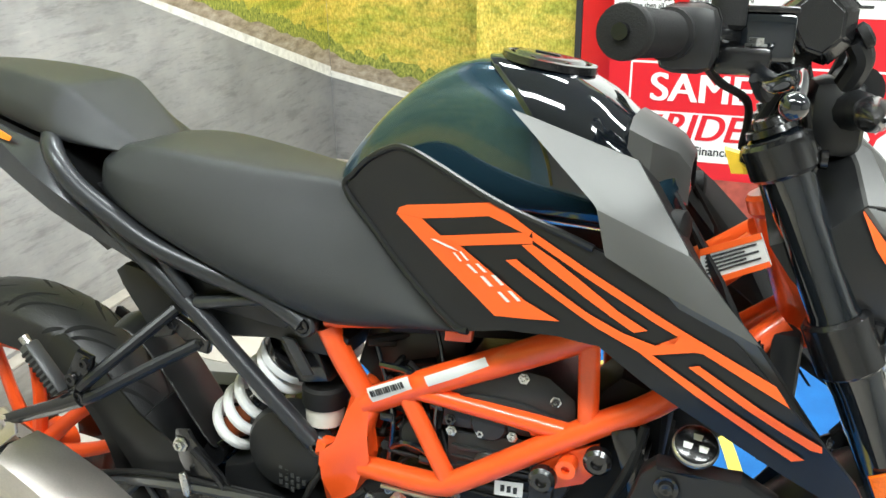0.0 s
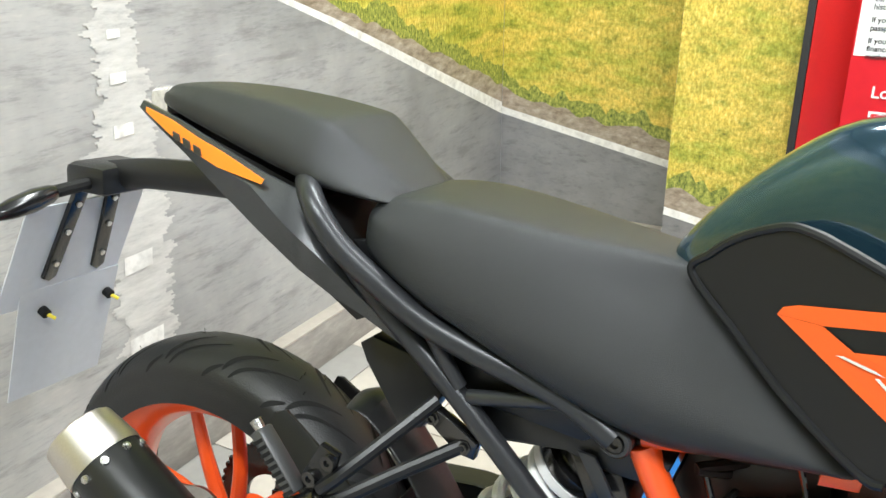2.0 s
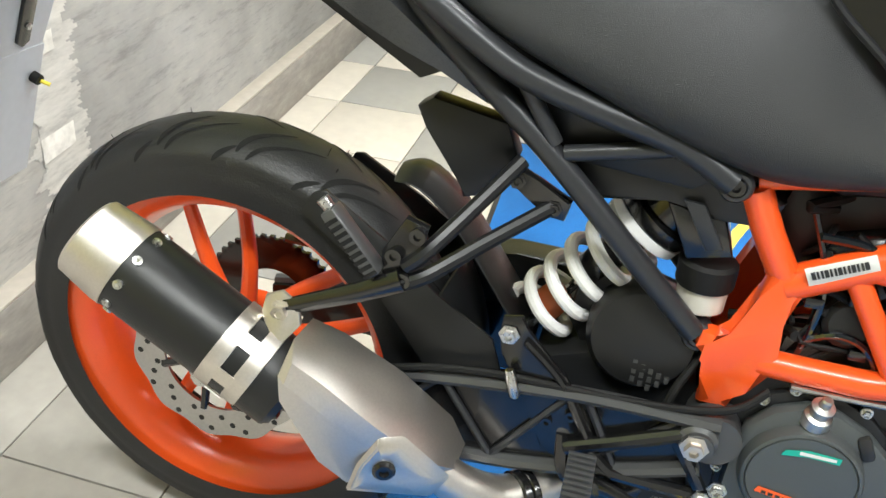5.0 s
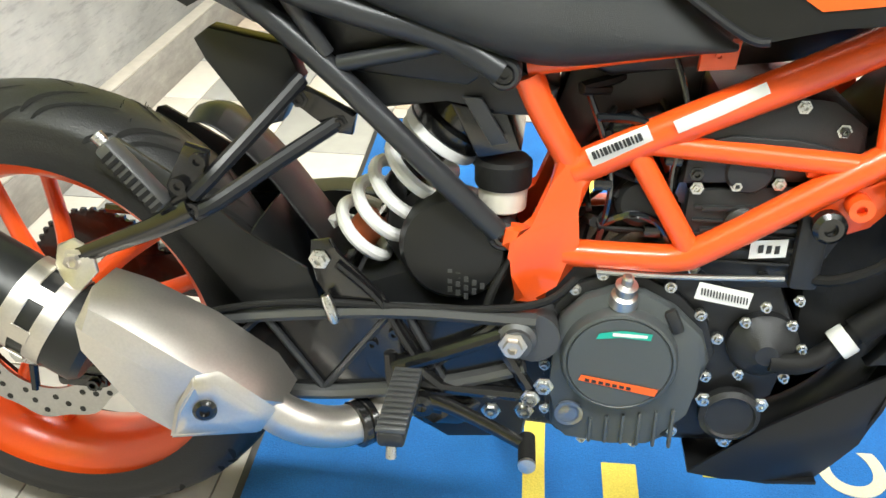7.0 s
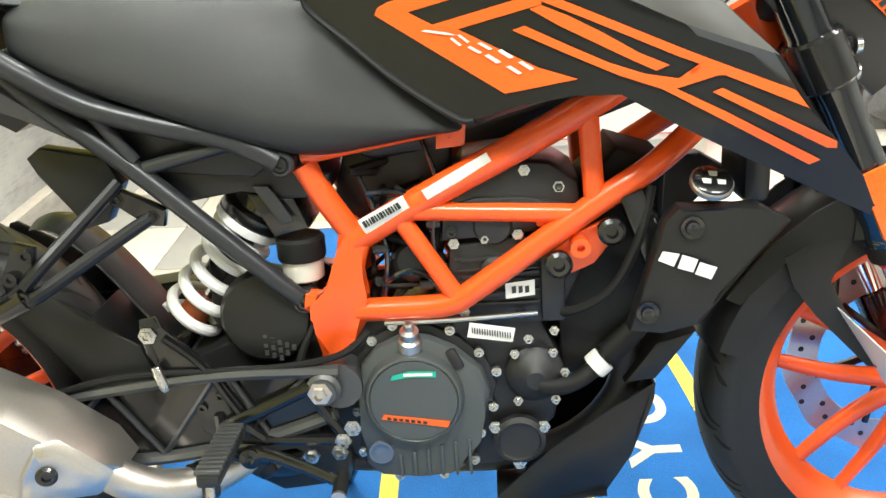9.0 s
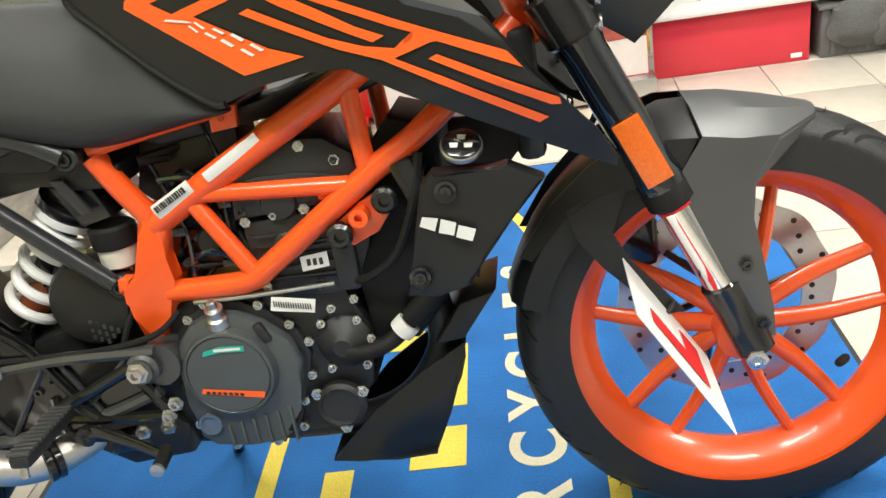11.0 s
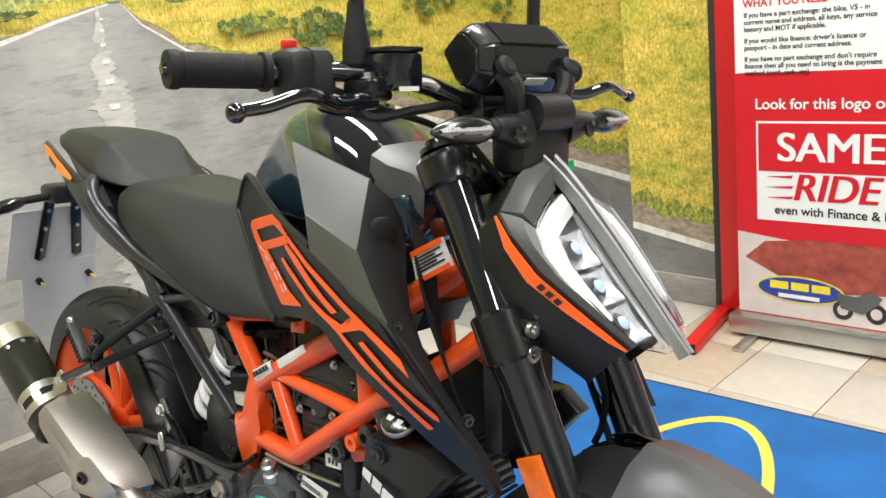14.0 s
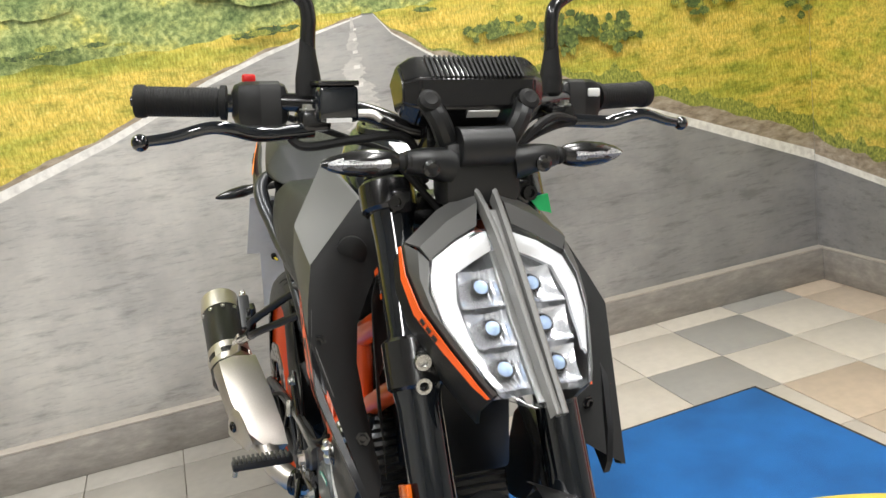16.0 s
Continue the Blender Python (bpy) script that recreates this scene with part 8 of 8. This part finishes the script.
# ---- handlebar and controls ----
bars = part("handlebar", tube(bmesh.new(), [(0.978, -0.355, 1.002), (1.005, -0.245, 0.998), (1.04, -0.17, 0.998), (1.075, -0.1, 0.985), (1.095, -0.05, 0.965), (1.1, 0, 0.962), (1.095, 0.05, 0.965), (1.075, 0.1, 0.985), (1.04, 0.17, 0.998), (1.005, 0.245, 0.998), (0.978, 0.355, 1.002)], 0.0115, 14), SATIN, bike, "black tapered handlebar")
part("bar_clamp", box(bmesh.new(), (1.075, -0.045, 0.93), (1.125, 0.045, 0.98), 0.008), SATIN, bars)
for s in (-1, 1):
    A, B = Vector((0.976, s * 0.362, 1.002)), Vector((1.0, s * 0.262, 0.999))
    D = (B - A).normalized()
    prof = [(0.012, 0), (0.019, 0.001), (0.02, 0.004), (0.02, 0.012), (0.0185, 0.014)]
    for k in range(24):
        h = 0.016 + k * 0.0034
        prof += [(0.0174, h), (0.0182, h + 0.0008), (0.0182, h + 0.0022), (0.0174, h + 0.003)]
    prof += [(0.017, 0.1), (0.021, 0.101), (0.021, 0.108), (0.012, 0.109)]
    grip = part("grip", lathe(bmesh.new(), prof, A, D, 24), RUBBER, bars, "ribbed black rubber grip", angle=60)
    part("bar_end", lathe(bmesh.new(), [(0.0001, -0.004), (0.006, -0.004), (0.0065, 0), (0.014, 0.0005)], A, D, 16), SATIN, grip)
    sw = part("switch_housing", box(bmesh.new(), (0.99, min(s * 0.186, s * 0.252), 0.968), (1.038, max(s * 0.186, s * 0.252), 1.024), 0.014), MATT, bars, "black switch housing")
    part("housing_seam", box(bmesh.new(), (0.9895, s * 0.21 - 0.0008, 0.9675), (1.0385, s * 0.21 + 0.0008, 1.0245), 0.013), INK, sw)
    if s < 0:
        part("kill_switch", box(bmesh.new(), (1.0, -0.238, 1.022), (1.012, -0.222, 1.033), 0.003), REDLENS, sw, "red kill switch")
    else:
        part("rocker", box(bmesh.new(), (1.03, 0.225, 1.0), (1.04, 0.245, 1.012), 0.003), LABEL, sw)
    lever_pts = [(1.072, s * 0.168, 0.975), (1.078, s * 0.2, 0.973), (1.086, s * 0.24, 0.972), (1.098, s * 0.275, 0.98), (1.1, s * 0.3, 0.981), (1.098, s * 0.34, 0.972), (1.093, s * 0.372, 0.968)]
    reach = 0.8 if s > 0 else 0.93
    lever_pts = [(x, y if abs(y) < 0.2 else s * (0.2 + (abs(y) - 0.2) * reach), z - (0.004 if s > 0 else 0.008)) for x, y, z in lever_pts]
    lev = part("hand_lever", tube(bmesh.new(), lever_pts, (0.0095, 0.0058), 12, True, 0.72), GLOSS, bars, "gloss black hand lever with a ball end")
    bm = bmesh.new()
    bmesh.ops.create_uvsphere(bm, u_segments=16, v_segments=10, radius=0.0098)
    for q in bm.verts:
        q.co += Vector(lever_pts[-1]) + Vector((0, s * 0.003, -0.001))
    part("ball", bm, GLOSS, lev)
    per = part("lever_perch", box(bmesh.new(), (1.035, s * 0.165 - 0.018, 0.965), (1.082, s * 0.165 + 0.018, 0.99), 0.006), SATIN, bars)
    part("perch_bolt", bolt(bmesh.new(), (1.068, s * 0.172, 0.99), (0, 0, 1), 0.007, 0.007), ZINC, per)
    stem = [(1.042, s * 0.165, 0.99), (1.042, s * 0.165, 1.03), (1.044, s * 0.164, 1.075), (1.046, s * 0.163, 1.1), (1.044, s * 0.17, 1.12), (1.036, s * 0.2, 1.138), (1.025, s * 0.24, 1.15)]
    mir = part("mirror_stem", tube(bmesh.new(), stem, 0.0095, 12), SATIN, bars, "black mirror stem")
    part("mirror_boot", lathe(bmesh.new(), [(0.0125, 0), (0.016, 0.004), (0.0155, 0.025), (0.011, 0.05), (0.0088, 0.07)], (1.042, s * 0.165, 1.003), (0.02, 0, 1), 16), RUBBER, mir)
pot2 = part("front_master_cylinder", box(bmesh.new(), (1.052, -0.166, 0.976), (1.1, -0.118, 1.018), 0.005), GLOSS, bike, "black front brake master cylinder")
part("pot_lid", box(bmesh.new(), (1.0515, -0.1665, 1.018), (1.1005, -0.1175, 1.024), 0.002), SATIN, pot2)
part("pot_label", box(bmesh.new(), (1.1, -0.158, 0.976), (1.1015, -0.128, 0.981)), LABEL, pot2)
part("banjo", tube(bmesh.new(), [(1.085, -0.12, 0.985), (1.09, -0.1, 0.985), (1.095, -0.09, 0.978)], 0.005, 8), ALLOY, pot2)
for k, pts in enumerate(([(1.07, -0.2, 0.965), (1.08, -0.18, 0.948), (1.09, -0.12, 0.955), (1.1, -0.06, 0.955), (1.08, -0.03, 0.9)], [(1.02, -0.2, 0.985), (1.04, -0.12, 0.955), (1.07, -0.06, 0.93), (1.07, -0.02, 0.88)], [(1.07, 0.19, 0.968), (1.1, 0.14, 0.965), (1.12, 0.08, 0.945), (1.1, 0.03, 0.9)], [(1.02, 0.21, 0.985), (1.06, 0.13, 0.975), (1.1, 0.07, 0.94), (1.09, 0.02, 0.88)], [(1.075, 0.185, 0.97), (1.12, 0.12, 0.975), (1.135, 0.06, 0.93), (1.12, 0.04, 0.87)])):
    part("control_cable", tube(bmesh.new(), pts, 0.0042 if k % 2 else 0.0055, 8), RUBBER, bars)

# instrument display seen from behind
PROFILE = [(1.058, 1.03), (1.09, 1.058), (1.104, 1.058), (1.13, 1.034), (1.13, 1.0), (1.108, 0.978), (1.085, 0.985)]
bm = bmesh.new()
mid_x, mid_z = 1.09, 1.018
join(bm, [[bm.verts.new((mid_x + (x - mid_x) * k - 0.006 * (1 - k), y, mid_z + (z - mid_z) * k)) for x, z in PROFILE] for y, k in ((-0.086, 0.72), (-0.068, 1.0), (0.075, 1.0), (0.093, 0.72))])
bmesh.ops.bevel(bm, geom=bm.edges[:], offset=0.0025, segments=2, affect="EDGES")
dash = part("instrument_display", bm, SATIN, bike, "black tablet-like instrument display")
for k in range(20):
    y = -0.056 + k * 0.006
    part("cooling_rib", plate(bmesh.new(), [(1.104, y, 1.0585), (1.13, y, 1.0345), (1.1315, y, 1.0358), (1.1055, y, 1.0598)], (0, 0.0026, 0)), RUBBER, dash, smooth=False)
part("screen", plate(bmesh.new(), [(1.0595, -0.072, 1.0265), (1.0595, 0.079, 1.0265), (1.0825, 0.079, 0.9895), (1.0825, -0.072, 0.9895)], (-0.002, 0, -0.001)), GLOSS, dash, "dark glass screen")
part("type_plate", plate(bmesh.new(), [(1.1285, -0.01, 0.9965), (1.1285, 0.03, 0.9965), (1.121, 0.03, 0.989), (1.121, -0.01, 0.989)], (0.001, 0, -0.001)), LABEL, dash, smooth=False)
mount = part("display_mount", box(bmesh.new(), (1.1, -0.05, 0.885), (1.155, 0.05, 0.965), 0.016), MATT, bike, "black headlight and display bracket")
part("mount_barrel", tube(bmesh.new(), [(1.145, -0.032, 0.955), (1.145, 0.032, 0.955)], 0.024, 18, False), MATT, mount)
for s in (-1, 1):
    part("mount_arm", tube(bmesh.new(), [(1.13, s * 0.035, 0.955), (1.14, s * 0.05, 0.985), (1.13, s * 0.06, 1.005)], (0.013, 0.012), 10), MATT, mount)
    part("arm_bolt", lathe(bmesh.new(), [(0.013, 0), (0.013, 0.008), (0.008, 0.011), (0.0001, 0.01)], (1.135, s * 0.062, 1.006), (0.8, 0, 0.5), 16), RUBBER, mount)
    part("indicator_arm", tube(bmesh.new(), [(1.14, s * 0.04, 0.935), (1.145, s * 0.07, 0.94), (1.146, s * 0.095, 0.942)], (0.022, 0.012), 12), MATT, mount)
    bm = lathe(bmesh.new(), [(0.01, 0), (0.01, 0.003), (0.006, 0.005), (0.0001, 0.004)], (1.163, s * 0.07, 0.935), (1, 0, 0), 14)
    part("arm_screw", bm, SATIN, mount)
    ob, a, d, L, sd = indicator((1.148, s * 0.1, 0.942), (1.142, s * 0.19, 0.942), "slim black front turn signal with clear lens")
    part("stem", lathe(bmesh.new(), [(0.009, -0.014), (0.011, -0.01), (0.009, -0.006), (0.011, -0.002), (0.009, 0.004)], a, d, 14), RUBBER, ob)
    bm = bmesh.new()
    rows = []
    for t, w in ((0.18, 0.5), (0.35, 1.0), (0.6, 1.0), (0.8, 0.7), (0.93, 0.3)):
        c = a + d * L * t + Vector((0.0162 - 0.012 * max(0, t - 0.5), 0, 0))
        rows.append([c + Vector((-0.004, 0, 0.009 * w)), c + Vector((0.001, 0, 0)), c + Vector((-0.004, 0, -0.009 * w))])
    part("lens", sheet(bm, rows, 0.002, (-1, 0, 0)), material("ribbed_clear_lens", (0.3, 0.3, 0.31), 0.28, 0.4, grain=500, amount=0.8, bump=1.0, coat=0.3), ob, "ribbed clear lens")

# steering damper label, tag, tape
TAG = [Vector(q) for q in ((1.02, -0.086, 0.808), (1.076, -0.09, 0.834), (1.09, -0.088, 0.802), (1.026, -0.084, 0.769))]
tag = part("warning_tag", plate(bmesh.new(), TAG, (0.001, 0.003, 0.0)), LABEL, trellis, "white warning tag with orange edges", smooth=False)
for u0, u1, m in ((-0.03, 0.16, DECAL), (0.86, 1.03, DECAL)):
    q = [TAG[0].lerp(TAG[3], u0), TAG[1].lerp(TAG[2], u0), TAG[1].lerp(TAG[2], u1), TAG[0].lerp(TAG[3], u1)]
    part("tag_edge", plate(bmesh.new(), [v + Vector((0, -0.0012, 0)) for v in q], (0, -0.0005, 0)), m, tag, smooth=False)
for k in range(5):
    q = [TAG[0].lerp(TAG[3], 0.26 + 0.11 * k), TAG[1].lerp(TAG[2], 0.26 + 0.11 * k)]
    part("print_bar", tube(bmesh.new(), [q[0].lerp(q[1], 0.08) + Vector((0, -0.001, 0)), q[0].lerp(q[1], 0.9 - 0.2 * (k % 2)) + Vector((0, -0.001, 0))], 0.0011, 4, False), INK, tag)
part("key_tag", plate(bmesh.new(), [(1.03, -0.03, 0.905), (1.065, -0.045, 0.9), (1.07, -0.05, 0.885), (1.04, -0.04, 0.882)], (0.0, 0.004, 0.003)), YELLOW, bike, "yellow plastic key tag", smooth=False)
part("green_tape", plate(bmesh.new(), [(1.12, 0.085, 0.905), (1.12, 0.11, 0.91), (1.12, 0.115, 0.885), (1.12, 0.098, 0.89)], (0.003, 0, 0)), GREEN, bike, "scrap of green tape", smooth=False)
# the front end is turned a little to the left
def steered(degrees, shift):
    return Matrix.Translation(shift) @ Matrix.Translation((1.08, 0, 0.9)) @ Matrix.Rotation(radians(degrees), 4, Vector((-0.42, 0, 0.91))) @ Matrix.Translation((-1.08, 0, -0.9))


lamp_unit.matrix_basis = steered(4, (0, 0.007, 0.009))
for ob in bike.children:
    kind = ob.name.split(".")[0]
    if kind in ("handlebar", "front_master_cylinder"):
        ob.matrix_basis = steered(2, (-0.024, 0.003, 0.026))
    elif kind in ("display_mount", "instrument_display") or (kind == "indicator" and "front" in ob["label"]):
        ob.matrix_basis = steered(2, (0.004, 0.01, 0.018))
